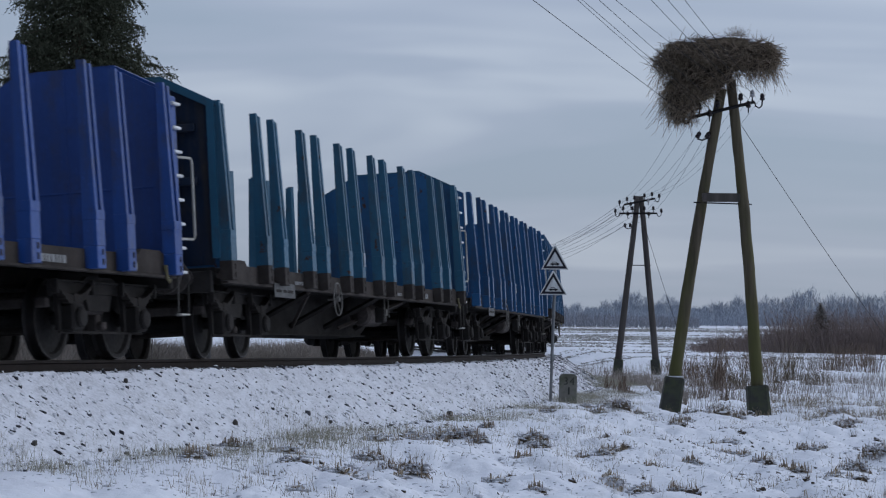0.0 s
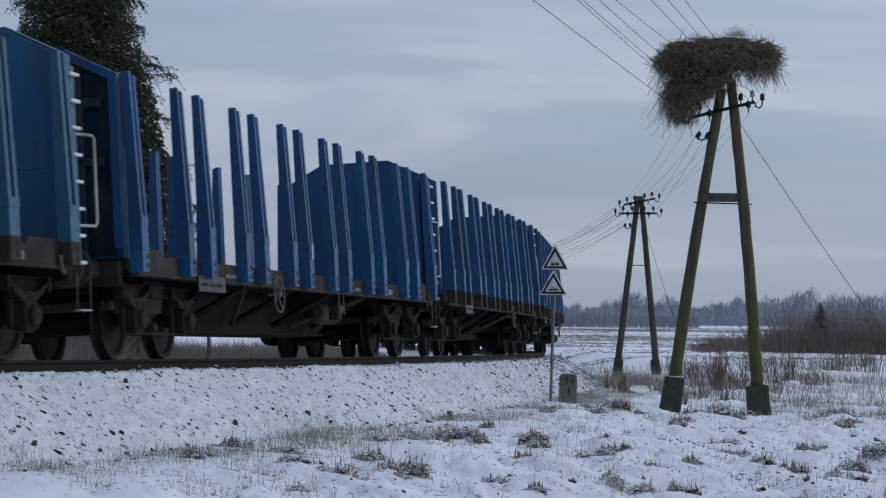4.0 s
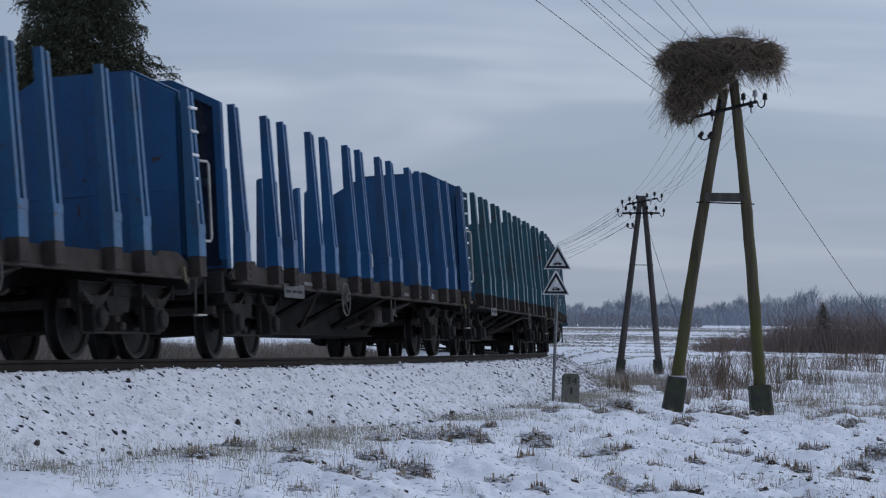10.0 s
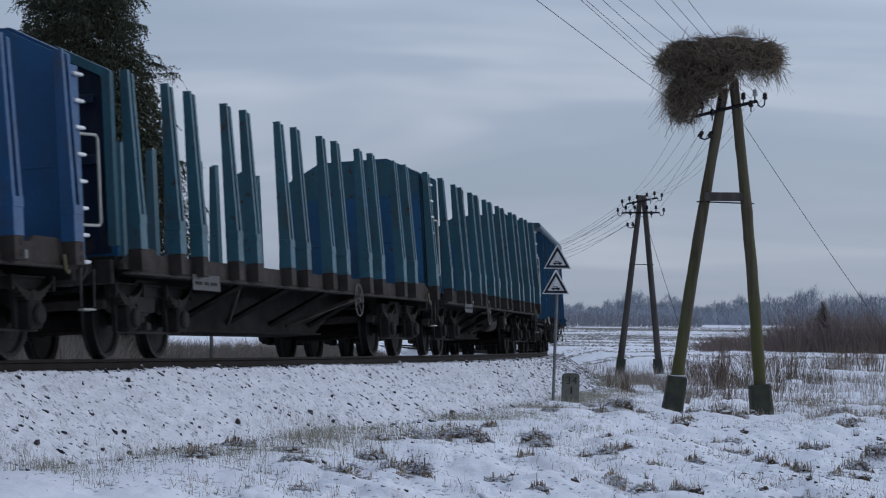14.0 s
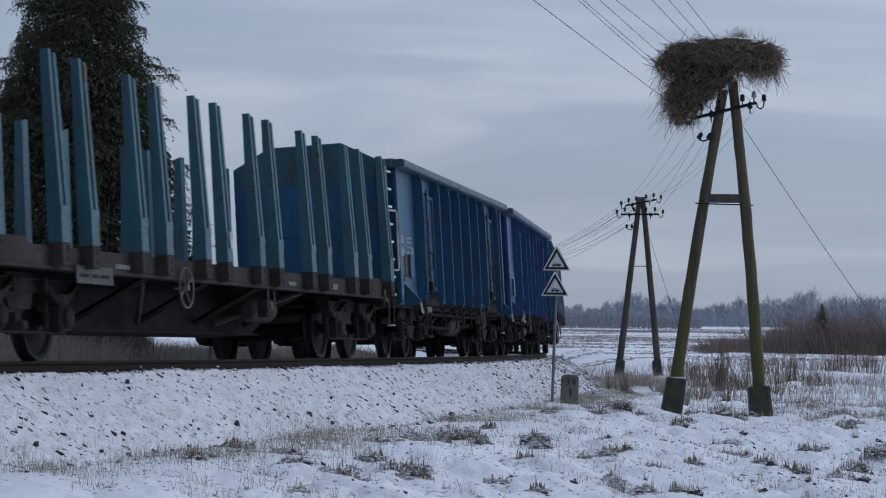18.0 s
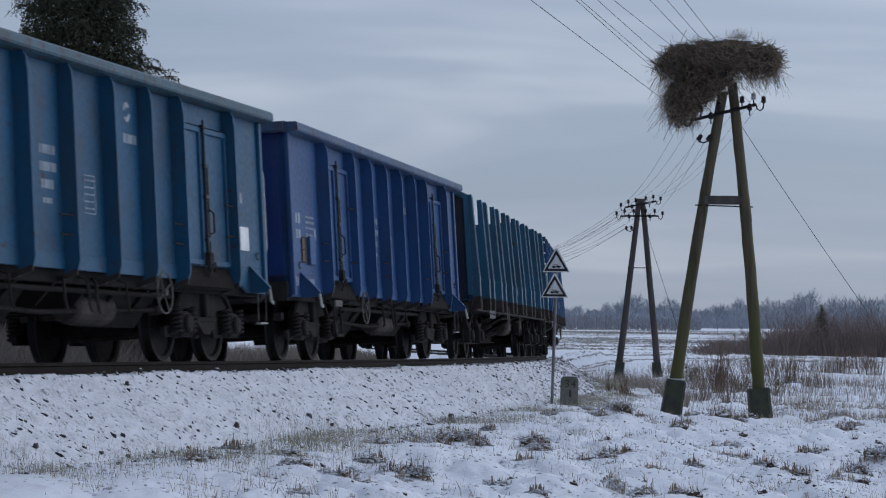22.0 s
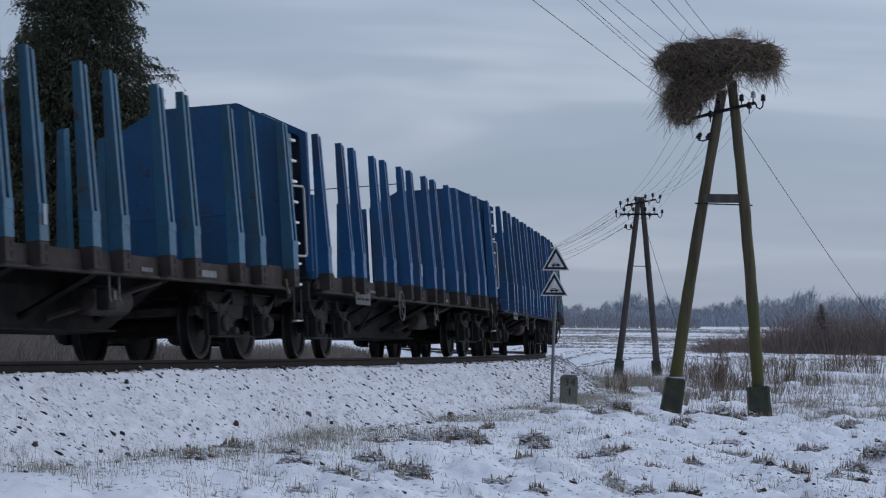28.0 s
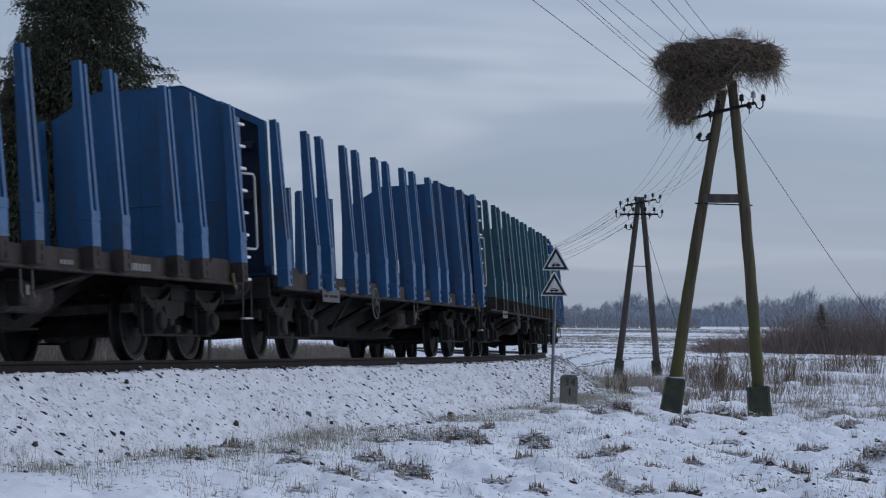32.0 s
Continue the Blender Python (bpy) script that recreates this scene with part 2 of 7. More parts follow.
M["pole"] = mat_wood("mossy_pole_wood", (0.045, 0.038, 0.028), (0.15, 0.122, 0.088), 0.85, 7.0)
M["polegrey"] = mat_wood("grey_pole_wood", (0.05, 0.045, 0.045), (0.12, 0.105, 0.1), 0.1)
M["concrete"] = mat_concrete("mossy_concrete", (0.05, 0.052, 0.045), 0.6)
M["milestone"] = mat_concrete("weathered_concrete", (0.2, 0.192, 0.17), 0.7)
M["porcelain_d"] = paint("brown_porcelain", (0.02, 0.015, 0.018), 0.1, rough=0.2)
M["porcelain_w"] = paint("white_porcelain", (0.4, 0.4, 0.42), 0.1, rough=0.2)
# wood and scrub far off: distance haze is mixed into these base colours
M["fartree"] = mat_plant("haze_tinted_bare_wood", (0.315, 0.352, 0.41), (0.345, 0.38, 0.44))
M["farmid"] = mat_plant("haze_tinted_scrub", (0.23, 0.24, 0.272), (0.28, 0.29, 0.325))


def blues(key, c, low, rust=0.0, panel=None):
    """One wagon's paints: stakes, headboards, and the lower ends of the stakes."""
    M[key + "_stake"] = paint(key + "_stake_paint", c, 0.5, rust=rust)
    M[key + "_panel"] = paint(key + "_panel_paint", panel or shade(c, 0.8), 0.35, rust=rust * 0.5, rough=0.5)
    M[key + "_low"] = M["sill"] if low else M[key + "_stake"]


blues("royal", (0.015, 0.06, 0.24), False, panel=(0.015, 0.053, 0.22))
blues("teal", (0.023, 0.098, 0.167), True, 0.15, panel=(0.017, 0.092, 0.215))
blues("mid", (0.015, 0.082, 0.205), False, 0.1, panel=(0.017, 0.086, 0.23))
blues("steelblue", (0.019, 0.094, 0.205), True, 0.1, panel=(0.015, 0.084, 0.22))
blues("indigo", (0.02, 0.084, 0.2), False, 0.1, panel=(0.016, 0.078, 0.21))
blues("azure", (0.016, 0.083, 0.206), True, 0.0, panel=(0.018, 0.091, 0.218))
blues("green", (0.034, 0.109, 0.146), True, 0.3, panel=(0.018, 0.097, 0.205))
M["eteal"] = paint("faded_teal_blue_paint", (0.014, 0.077, 0.152), 0.4, rust=0.1)
M["eteal_rim"] = paint("faded_teal_rim_paint", (0.04, 0.093, 0.125), 0.8, rust=0.9)
M["eblue"] = paint("deep_blue_paint", (0.022, 0.073, 0.195), 0.35, rust=0.0)
M["eblue_rim"] = paint("deep_blue_rim_paint", (0.045, 0.085, 0.165), 0.7, rust=0.5)
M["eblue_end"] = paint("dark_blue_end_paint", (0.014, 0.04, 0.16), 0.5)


# ---- mesh tools ----
class MB:
    """Collects vertices and faces of one mesh."""

    def __init__(self):
        self.v, self.f, self.mi = [], [], []

    def add(self, vs, fs, m=0):
        o = len(self.v)
        self.v += [tuple(p) for p in vs]
        self.f += [tuple(i + o for i in f) for f in fs]
        self.mi += [m] * len(fs)
        return self

    def box(self, x0, x1, y0, y1, z0, z1, m=0):
        vs = [(x, y, z) for z in (z0, z1) for y in (y0, y1) for x in (x0, x1)]
        return self.add(vs, [(0, 2, 3, 1), (4, 5, 7, 6), (0, 1, 5, 4), (2, 6, 7, 3), (0, 4, 6, 2), (1, 3, 7, 5)], m)

    def bar(self, x0, x1, y0, y1, z0, z1, b=0.008, m=0):
        """A box with chamfered edges all round."""
        b = min(b, (x1 - x0) * 0.4, (y1 - y0) * 0.4, (z1 - z0) * 0.4)
        vs, fs = [], []
        idx = {}
        for sx in (0, 1):
            for sy in (0, 1):
                for sz in (0, 1):
                    X, Y, Z = (x0, x1)[sx], (y0, y1)[sy], (z0, z1)[sz]
                    ix, iy, iz = X + (b, -b)[sx], Y + (b, -b)[sy], Z + (b, -b)[sz]
                    for ax, p in enumerate(((X, iy, iz), (ix, Y, iz), (ix, iy, Z))):
                        idx[sx, sy, sz, ax] = len(vs)
                        vs.append(p)
        for s in (0, 1):
            fs.append(tuple(idx[s, a, c, 0] for a, c in ((0, 0), (1, 0), (1, 1), (0, 1))))
            fs.append(tuple(idx[a, s, c, 1] for a, c in ((0, 0), (1, 0), (1, 1), (0, 1))))
            fs.append(tuple(idx[a, c, s, 2] for a, c in ((0, 0), (1, 0), (1, 1), (0, 1))))
        for a in (0, 1):
            for c in (0, 1):
                fs.append((idx[0, a, c, 1], idx[1, a, c, 1], idx[1, a, c, 2], idx[0, a, c, 2]))
                fs.append((idx[a, 0, c, 0], idx[a, 1, c, 0], idx[a, 1, c, 2], idx[a, 0, c, 2]))
                fs.append((idx[a, c, 0, 0], idx[a, c, 1, 0], idx[a, c, 1, 1], idx[a, c, 0, 1]))
                for e in (0, 1):
                    fs.append((idx[a, c, e, 0], idx[a, c, e, 1], idx[a, c, e, 2]))
        return self.add(vs, fs, m)

    def prism(self, poly, axis, a, b, m=0):
        """A polygon pushed along an axis: (y, z) along x, (x, z) along y, (x, y) along z."""
        n = len(poly)
        put = {"x": lambda p, c: (c, p[0], p[1]), "y": lambda p, c: (p[0], c, p[1]), "z": lambda p, c: (p[0], p[1], c)}[axis]
        vs = [put(p, a) for p in poly] + [put(p, b) for p in poly]
        fs = [tuple(range(n)), tuple(range(2 * n - 1, n - 1, -1))]
        fs += [(i, (i + 1) % n, n + (i + 1) % n, n + i) for i in range(n)]
        return self.add(vs, fs, m)

    def tube(self, path, r, n=6, closed=False, m=0):
        """A round bar along a path; r is one radius or one for each point."""
        P = [Vector(p) for p in path]
        k = len(P)
        rs = r if isinstance(r, (list, tuple)) else [r] * k
        vs, fs = [], []
        ref = None
        for i, p in enumerate(P):
            if closed:
                d = P[(i + 1) % k] - P[i - 1]
            else:
                d = P[min(i + 1, k - 1)] - P[max(i - 1, 0)]
            d.normalize()
            if ref is None:
                ref = Vector((0, 0, 1)) if abs(d.z) < 0.9 else Vector((1, 0, 0))
            u = (ref - d * ref.dot(d)).normalized()
            w = d.cross(u)
            ref = u
            for j in range(n):
                a = 2 * math.pi * j / n
                vs.append(p + (u * math.cos(a) + w * math.sin(a)) * rs[i])
        for i in range(k if closed else k - 1):
            for j in range(n):
                a, b = i * n, ((i + 1) % k) * n
                fs.append((a + j, a + (j + 1) % n, b + (j + 1) % n, b + j))
        if not closed:
            fs += [tuple(range(n - 1, -1, -1)), tuple((k - 1) * n + j for j in range(n))]
        return self.add(vs, fs, m)

    def lathe(self, prof, axis="y", n=24, centre=(0, 0, 0), m=0):
        """Turns a profile of (radius, along) round an axis."""
        vs, fs = [], []
        for rr, c in prof:
            for j in range(n):
                a = 2 * math.pi * j / n
                u, w = rr * math.cos(a), rr * math.sin(a)
                p = {"y": (u, c, w), "x": (c, u, w), "z": (u, w, c)}[axis]
                vs.append((p[0] + centre[0], p[1] + centre[1], p[2] + centre[2]))
        for i in range(len(prof) - 1):
            for j in range(n):
                fs.append((i * n + j, i * n + (j + 1) % n, (i + 1) * n + (j + 1) % n, (i + 1) * n + j))
        fs += [tuple(range(n - 1, -1, -1)), tuple((len(prof) - 1) * n + j for j in range(n))]
        return self.add(vs, fs, m)

    def mesh(self, name, *mats, smooth=False):
        me = bpy.data.meshes.new(name)
        me.from_pydata(self.v, [], self.f)
        for m in mats:
            me.materials.append(m)
        if len(mats) > 1:
            me.polygons.foreach_set("material_index", self.mi)
        if smooth:
            me.polygons.foreach_set("use_smooth", [True] * len(self.f))
        bm = bmesh.new()
        bm.from_mesh(me)
        bmesh.ops.recalc_face_normals(bm, faces=bm.faces)
        bm.to_mesh(me)
        bm.free()
        return me


def part(name, me, parent, m=None, label=""):
    """One mesh object under a thing or a part."""
    ob = new(name, me)
    ob.parent = parent
    if m is not None:
        ob.matrix_basis = m
    return tagged(ob, label)


def thing(name, m, label, category, group="", me=None):
    ob = new(name, me)
    ob.matrix_world = m
    if me is None:
        ob.empty_display_size = 0.3
    return tagged(ob, label, category, group)


def fast_mesh(name, verts, faces, mat, smooth=False):
    """A mesh from arrays, all faces with the same number of corners."""
    verts, faces = np.asarray(verts, dtype=np.float32), np.asarray(faces, dtype=np.int32)
    me = bpy.data.meshes.new(name)
    me.vertices.add(len(verts))
    me.vertices.foreach_set("co", verts.ravel())
    k = faces.shape[1]
    me.loops.add(faces.size)
    me.loops.foreach_set("vertex_index", faces.ravel())
    me.polygons.add(len(faces))
    me.polygons.foreach_set("loop_start", np.arange(0, faces.size, k, dtype=np.int32))
    me.polygons.foreach_set("loop_total", np.full(len(faces), k, dtype=np.int32))
    if smooth:
        me.polygons.foreach_set("use_smooth", np.ones(len(faces), dtype=bool))
    me.update(calc_edges=True)
    me.materials.append(mat)
    return me


rng = np.random.default_rng(7)


def blades(base, lean, height, width, droop=0.3):
    """Grass blades or stems: tapering crossed strips, three points high. Arrays of one row per blade."""
    n = len(base)
    az = rng.uniform(0, 2 * np.pi, n)
    side = np.stack([np.cos(az), np.sin(az), np.zeros(n)], 1) * (width / 2)[:, None]
    top = base + lean + np.stack([np.zeros(n), np.zeros(n), height], 1)
    midp = base + lean * (0.5 - droop * 0.5) + np.stack([np.zeros(n), np.zeros(n), height * (0.5 + droop * 0.3)], 1)
    v = np.stack([base - side, base + side, midp - side * 0.8, midp + side * 0.8, top - side * 0.15, top + side * 0.15], 1).reshape(-1, 3)
    o = np.arange(n)[:, None] * 6
    f = np.concatenate([o + np.array([[0, 1, 3, 2]]), o + np.array([[2, 3, 5, 4]])])
    return v, f


# smooth value noise on arrays
LAT = np.random.default_rng(3).random((256, 256))


def vnoise(x, y, scale):
    x, y = np.asarray(x) / scale, np.asarray(y) / scale
    i, j = np.floor(x).astype(int), np.floor(y).astype(int)
    u, w = x - i, y - j
    u, w = u * u * (3 - 2 * u), w * w * (3 - 2 * w)
    g = lambda a, b: LAT[a % 256, b % 256]
    return (g(i, j) * (1 - u) + g(i + 1, j) * u) * (1 - w) + (g(i, j + 1) * (1 - u) + g(i + 1, j + 1) * u) * w - 0.5


# ---- the track: a canted curve ----
TS = np.arange(-230.0, 260.0, 0.25)
_sc = np.clip(TS, -60.0, 110.0)
_turn = -0.003939 + 2.6e-05 * _sc
_th = np.concatenate([[0], np.cumsum((_turn[1:] + _turn[:-1]) / 2 * 0.25)])
TH = _th - np.interp(0, TS, _th) + 0.193073
_x = np.concatenate([[0], np.cumsum((np.sin(TH[1:]) + np.sin(TH[:-1])) / 2 * 0.25)])
_y = np.concatenate([[0], np.cumsum((np.cos(TH[1:]) + np.cos(TH[:-1])) / 2 * 0.25)])
TX = _x - np.interp(0, TS, _x) - 2.0866
TY = _y - np.interp(0, TS, _y) + 39.766
CANT = 0.0653
RAIL_Z = EYE[2] - 0.3951 - 0.004605 * np.clip(TS, -70.0, 120.0)


def track_point(s, lat=0.0, h=0.0):
    """The place beside the track: s along it, lat towards the meadow, h over the rails."""
    x, y, th, z = (float(np.interp(s, TS, a)) for a in (TX, TY, TH, RAIL_Z))
    l = lat - 0.75
    L = 0.75 + l * math.cos(CANT) - h * math.sin(CANT)
    H = l * math.sin(CANT) + h * math.cos(CANT)
    return Vector((x + L * math.cos(th), y - L * math.sin(th), z + H))


def along(t):
    """How far the train has rolled since the twentieth second."""
    u = t - 20.0
    return -5.242661 * u + 0.008945 * u * u + 0.000329 * u ** 3


def wagon_pose(s, half, turned=False):
    a, b = track_point(s - half), track_point(s + half)
    x = (b - a).normalized()
    upv = (track_point(s, 0, 1) - track_point(s)).normalized()
    y = upv.cross(x).normalized()
    z = x.cross(y)
    m = Matrix((x, y, z)).transposed().to_4x4()
    m.translation = (a + b) / 2
    return m @ pose(0, 0, 0, 0, 0, 180) if turned else m


def beside(x, y):
    """For arrays of places: distance along and beside the track, and its height there."""
    x, y = np.asarray(x, float).ravel(), np.asarray(y, float).ravel()
    k = np.arange(0, len(TS), 6)
    s, l, z = np.empty(len(x)), np.empty(len(x)), np.empty(len(x))
    for c in range(0, len(x), 20000):
        q = slice(c, c + 20000)
        d = (x[q, None] - TX[None, k]) ** 2 + (y[q, None] - TY[None, k]) ** 2
        i = k[np.argmin(d, 1)]
        dx, dy, th = x[q] - TX[i], y[q] - TY[i], TH[i]
        s[q] = TS[i] + dx * np.sin(th) + dy * np.cos(th)
        l[q] = dx * np.cos(th) - dy * np.sin(th)
        z[q] = np.interp(s[q], TS, RAIL_Z)
    return s, l, z


def ground_z(x, y):
    x, y = np.asarray(x, float).ravel(), np.asarray(y, float).ravel()
    s, l, zr = beside(x, y)
    r = np.hypot(x, y)
    rise = np.interp(r, [0, 55, 88, 150, 300, 450, 700, 1500, 5200], [0, 0, 0.28, 0.8, 2.3, 3.3, 5.5, 10, 10])
    # meadow: gentle hummocks
    near = np.clip((260 - r) / 200, 0, 1)
    billow = np.abs(vnoise(x + 31, y * 0.8 + 7, 0.95)) * 0.33 + np.abs(vnoise(x - 17, y * 0.8 + 3, 0.45)) * 0.15 + np.abs(vnoise(x + 3, y - 21, 0.21)) * 0.06
    hum = (0.15 * vnoise(x, y * 0.8, 2.7) + billow - 0.10 + 0.06 * vnoise(x + 5, y - 11, 0.46) + 0.05 * vnoise(x + 8, y + 3, 0.22) + 0.026 * vnoise(x - 4, y + 9, 0.12)) * near
    ang = np.degrees(np.abs(np.arctan2(x, y)))
    hum = hum * np.clip((r - 12) / 6, 0, 1) * np.clip(14.8 - ang, 0, 1)
    hum -= 0.13 * np.exp(-((x - 6.1) ** 2 + (y - 49.0) ** 2) / 5.0)
    hum += 0.22 * vnoise(x, y, 14.0) * np.clip(r / 12, 0, 1)
    side = np.where(l > 0, np.clip((l - 2.6) / 5.0, 0, 1), np.clip((-l - 2.6) / 5.0, 0, 1))
    side = side * side * (3 - 2 * side)
    bed = zr - 0.93
    meadow = bed * (1 - side) + side * np.where(l > 0, rise - 0.05, rise + 0.62) + hum * np.clip(side * 2.2 + 0.12, 0, 1)
    far = np.clip((r - 150) / 120, 0, 1)
    meadow = meadow * (1 - far) + (rise + hum) * far
    # ballast bed: canted top, slopes at about 1 to 1.5
    a = np.abs(l)
    top = zr - 0.135 + np.where(l > 0, 0.0, -0.10) - np.clip(0.75 - np.abs(l), 0, 0.75) * 0.05
    slope = top - np.clip(a - 1.35, 0, 9) / 1.55
    rough = (0.045 * vnoise(x, y, 0.11) + 0.03 * vnoise(x, y, 0.24) + 0.05 * vnoise(x, y, 0.9)) * np.clip(14.8 - ang, 0, 1)
    z = np.maximum(meadow, slope + rough * np.clip((a - 0.9) * 2, 0, 1))
    m = (slope > meadow - 0.12) & (slope <= meadow)
    z = np.where(m, np.maximum(z, meadow), z)
    return z


def gz(x, y):
    return float(ground_z([x], [y])[0])


def build_ground():
    ang = np.concatenate([np.arange(-180, -14.01, 1.0), np.arange(-14, 14, 0.05), np.arange(14, 180, 2.0)])
    rad = np.concatenate([[0.4, 2, 4, 7, 10, 12.5, 14.5], np.exp(np.arange(math.log(16.0), math.log(62.0), 0.0042)), np.exp(np.arange(math.log(62.3), math.log(135.0), 0.009)),
                          np.exp(np.arange(math.log(136.0), math.log(5000.0), 0.07))])
    A, R = np.meshgrid(np.radians(ang), rad)
    X, Y = (R * np.sin(A)).ravel(), (R * np.cos(A)).ravel()
    Z = ground_z(X, Y)
    na, nr = len(ang), len(rad)
    i, j = np.meshgrid(np.arange(nr - 1), np.arange(na), indexing="ij")
    j2 = (j + 1) % na
    f = np.stack([i * na + j, i * na + j2, (i + 1) * na + j2, (i + 1) * na + j], -1).reshape(-1, 4)
    # the middle is closed by a fan of four-cornered faces
    k = np.arange(0, na - 1, 2)
    f = np.concatenate([f, np.stack([np.full(len(k), na * nr), k, k + 1, (k + 2) % na], 1)[:, ::-1]])
    v = np.stack([X, Y, Z], 1)
    v = np.concatenate([v, [[0, 0, float(Z[:na].mean())]]])
    me = fast_mesh("ground", v, f, M["snow"], True)
    return tagged(new("ground", me), "uneven meadow and ballast slopes under thin snow", "ground", kind="structure")


build_ground()


def build_rails():
    prof = [(-0.065, 0.0), (0.065, 0.0), (0.065, 0.018), (0.012, 0.04), (0.009, 0.105), (0.036, 0.115), (0.036, 0.142), (0.028, 0.15),
            (-0.028, 0.15), (-0.036, 0.142), (-0.036, 0.115), (-0.009, 0.105), (-0.012, 0.04), (-0.065, 0.018)]
    n = len(prof)
    for lat in (0.753, -0.753):
        ss = np.arange(-205, 226, 1.0)
        mb = MB()
        vs = [track_point(s, lat + p[0], p[1] - 0.15) for s in ss for p in prof]
        fs, mi = [], []
        for i in range(len(ss) - 1):
            for j in range(n):
                fs.append((i * n + j, i * n + (j + 1) % n, (i + 1) * n + (j + 1) % n, (i + 1) * n + j))
                mi.append(1 if 6 <= j <= 8 else 0)
        mb.v, mb.f, mb.mi = vs, fs, mi
        ob = new("rail", mb.mesh("rail", M["rail"], M["railtop"]))
        tagged(ob, "rusty steel rail with a bright worn head", "rail", "rails of the track", "structure")


build_rails()


# ---- wagons ----
def shared_parts():
    P = {}
    # wheelset: two wheels on an axle, turning about its own y axis
    mb = MB()
    for sgn in (-1, 1):
        y = sgn * 0.753
        prof = [(0.07, -0.07), (0.10, -0.06), (0.13, -0.03), (0.38, -0.015), (0.40, -0.055), (0.44, -0.065), (0.455, -0.065), (0.462, 0.03),
                (0.475, 0.05), (0.488, 0.06), (0.484, 0.075), (0.44, 0.078), (0.40, 0.06), (0.38, 0.015), (0.13, 0.03), (0.10, 0.07), (0.07, 0.08)]
        pts = [(r, y - sgn * c) for r, c in prof]
        a = MB().lathe(pts, "y", 28)
        n = 28
        mb.add(a.v, a.f)
        for k in range(len(a.f)):
            ring = k // n
            mb.mi[len(mb.mi) - len(a.f) + k] = 1 if 5 <= ring <= 9 and ring < len(prof) - 1 else 0
    mb.lathe([(0.075, -1.02), (0.08, -0.8), (0.085, 0.0), (0.08, 0.8), (0.075, 1.02)], "y", 12)
    P["wheelset"] = mb.mesh("wheelset", M["wheel"], M["tread"])
    # bogie side: an upper beam with horn plates down each side of the axle boxes
    frame_poly = [(-1.32, 0.70), (-1.32, 0.86), (-0.5, 0.88), (-0.35, 0.94), (0.35, 0.94), (0.5, 0.88), (1.32, 0.86), (1.32, 0.70)]
    for c in (0.9, -0.9):
        frame_poly += [(c + 0.27, 0.74), (c + 0.24, 0.32), (c + 0.17, 0.32), (c + 0.16, 0.68), (c - 0.16, 0.68), (c - 0.17, 0.32), (c - 0.24, 0.32), (c - 0.27, 0.74)]
    mb = MB().prism(frame_poly, "y", -0.02, 0.03)
    mb.bar(-1.32, 1.32, -0.07, 0.03, 0.865, 0.885, 0.005)
    mb.prism([(-0.4, 0.80), (-0.28, 0.55), (0.28, 0.55), (0.4, 0.80)], "y", 0.0, 0.04)
    P["side_frame"] = mb.mesh("side_frame", M["frame"])
    P["tie_rod"] = MB().tube([(-1.15, -0.02, 0.30), (1.15, -0.02, 0.30)], 0.016, 5).bar(-1.14, -0.62, -0.03, 0.0, 0.285, 0.315, 0.004).mesh("tie_rod", M["dusty"])
    # axle box with a round lid
    mb = MB().bar(-0.15, 0.15, -0.16, 0.05, -0.15, 0.16, 0.03)
    mb.lathe([(0.115, -0.15), (0.12, -0.19), (0.10, -0.215), (0.03, -0.22)], "y", 14)
    P["axlebox"] = mb.mesh("axlebox", M["frame"])
    # leaf spring with V-shaped hangers
    mb = MB()
    for i in range(6):
        w = 0.50 - 0.075 * i
        zc = 0.235 - 0.021 * i
        up_, lo_ = [], []
        for k in range(9):
            x = -w + 2 * w * k / 8
            z = zc + 0.62 * x * x
            up_.append((x, z + 0.010))
            lo_.append((x, z - 0.010))
        for k in range(8):
            mb.prism([lo_[k], lo_[k + 1], up_[k + 1], up_[k]], "y", -0.045, 0.045)
    mb.bar(-0.06, 0.06, -0.055, 0.055, 0.10, 0.27, 0.01)
    P["leaf_spring"] = mb.mesh("leaf_spring", M["dusty"])
    mb = MB().bar(-0.025, 0.025, -0.05, 0.02, 0.26, 0.43, 0.01)
    P["spring_hanger"] = mb.mesh("spring_hanger", M["frame"])
    # coil spring
    pts = [(0.07 * math.cos(a), 0.07 * math.sin(a), 0.34 * a / (2 * math.pi * 6)) for a in np.linspace(0, 2 * math.pi * 6, 73)]
    P["coil_spring"] = MB().tube(pts, 0.021, 5).mesh("coil_spring", M["frame"], smooth=True)
    # cast bogie side of the open wagons
    cast = [(-1.36, 0.30), (-1.36, 0.42), (-1.16, 0.46), (-1.10, 0.62), (-0.86, 0.86), (-0.4, 0.98), (0.4, 0.98), (0.86, 0.86), (1.10, 0.62), (1.16, 0.46),
            (1.36, 0.42), (1.36, 0.30), (0.42, 0.30), (0.36, 0.44), (0.3, 0.40), (-0.3, 0.40), (-0.36, 0.44), (-0.42, 0.30)]
    mb = MB().prism(cast, "y", -0.03, 0.03)
    rim = [(-1.08, 0.60), (-0.84, 0.84), (-0.4, 0.955), (0.4, 0.955), (0.84, 0.84), (1.08, 0.60)]
    mb.tube([(x, -0.05, z) for x, z in rim], 0.035, 5)
    mb.bar(-0.36, 0.36, -0.10, 0.04, 0.50, 0.56, 0.01).bar(-0.06, 0.06, -0.12, 0.03, 0.56, 0.9, 0.02)
    mb.prism([(-0.36, 0.5), (-0.1, 0.34), (0.1, 0.34), (0.36, 0.5)], "y", -0.09, -0.05)
    P["cast_frame"] = mb.mesh("side_frame", M["frame"])
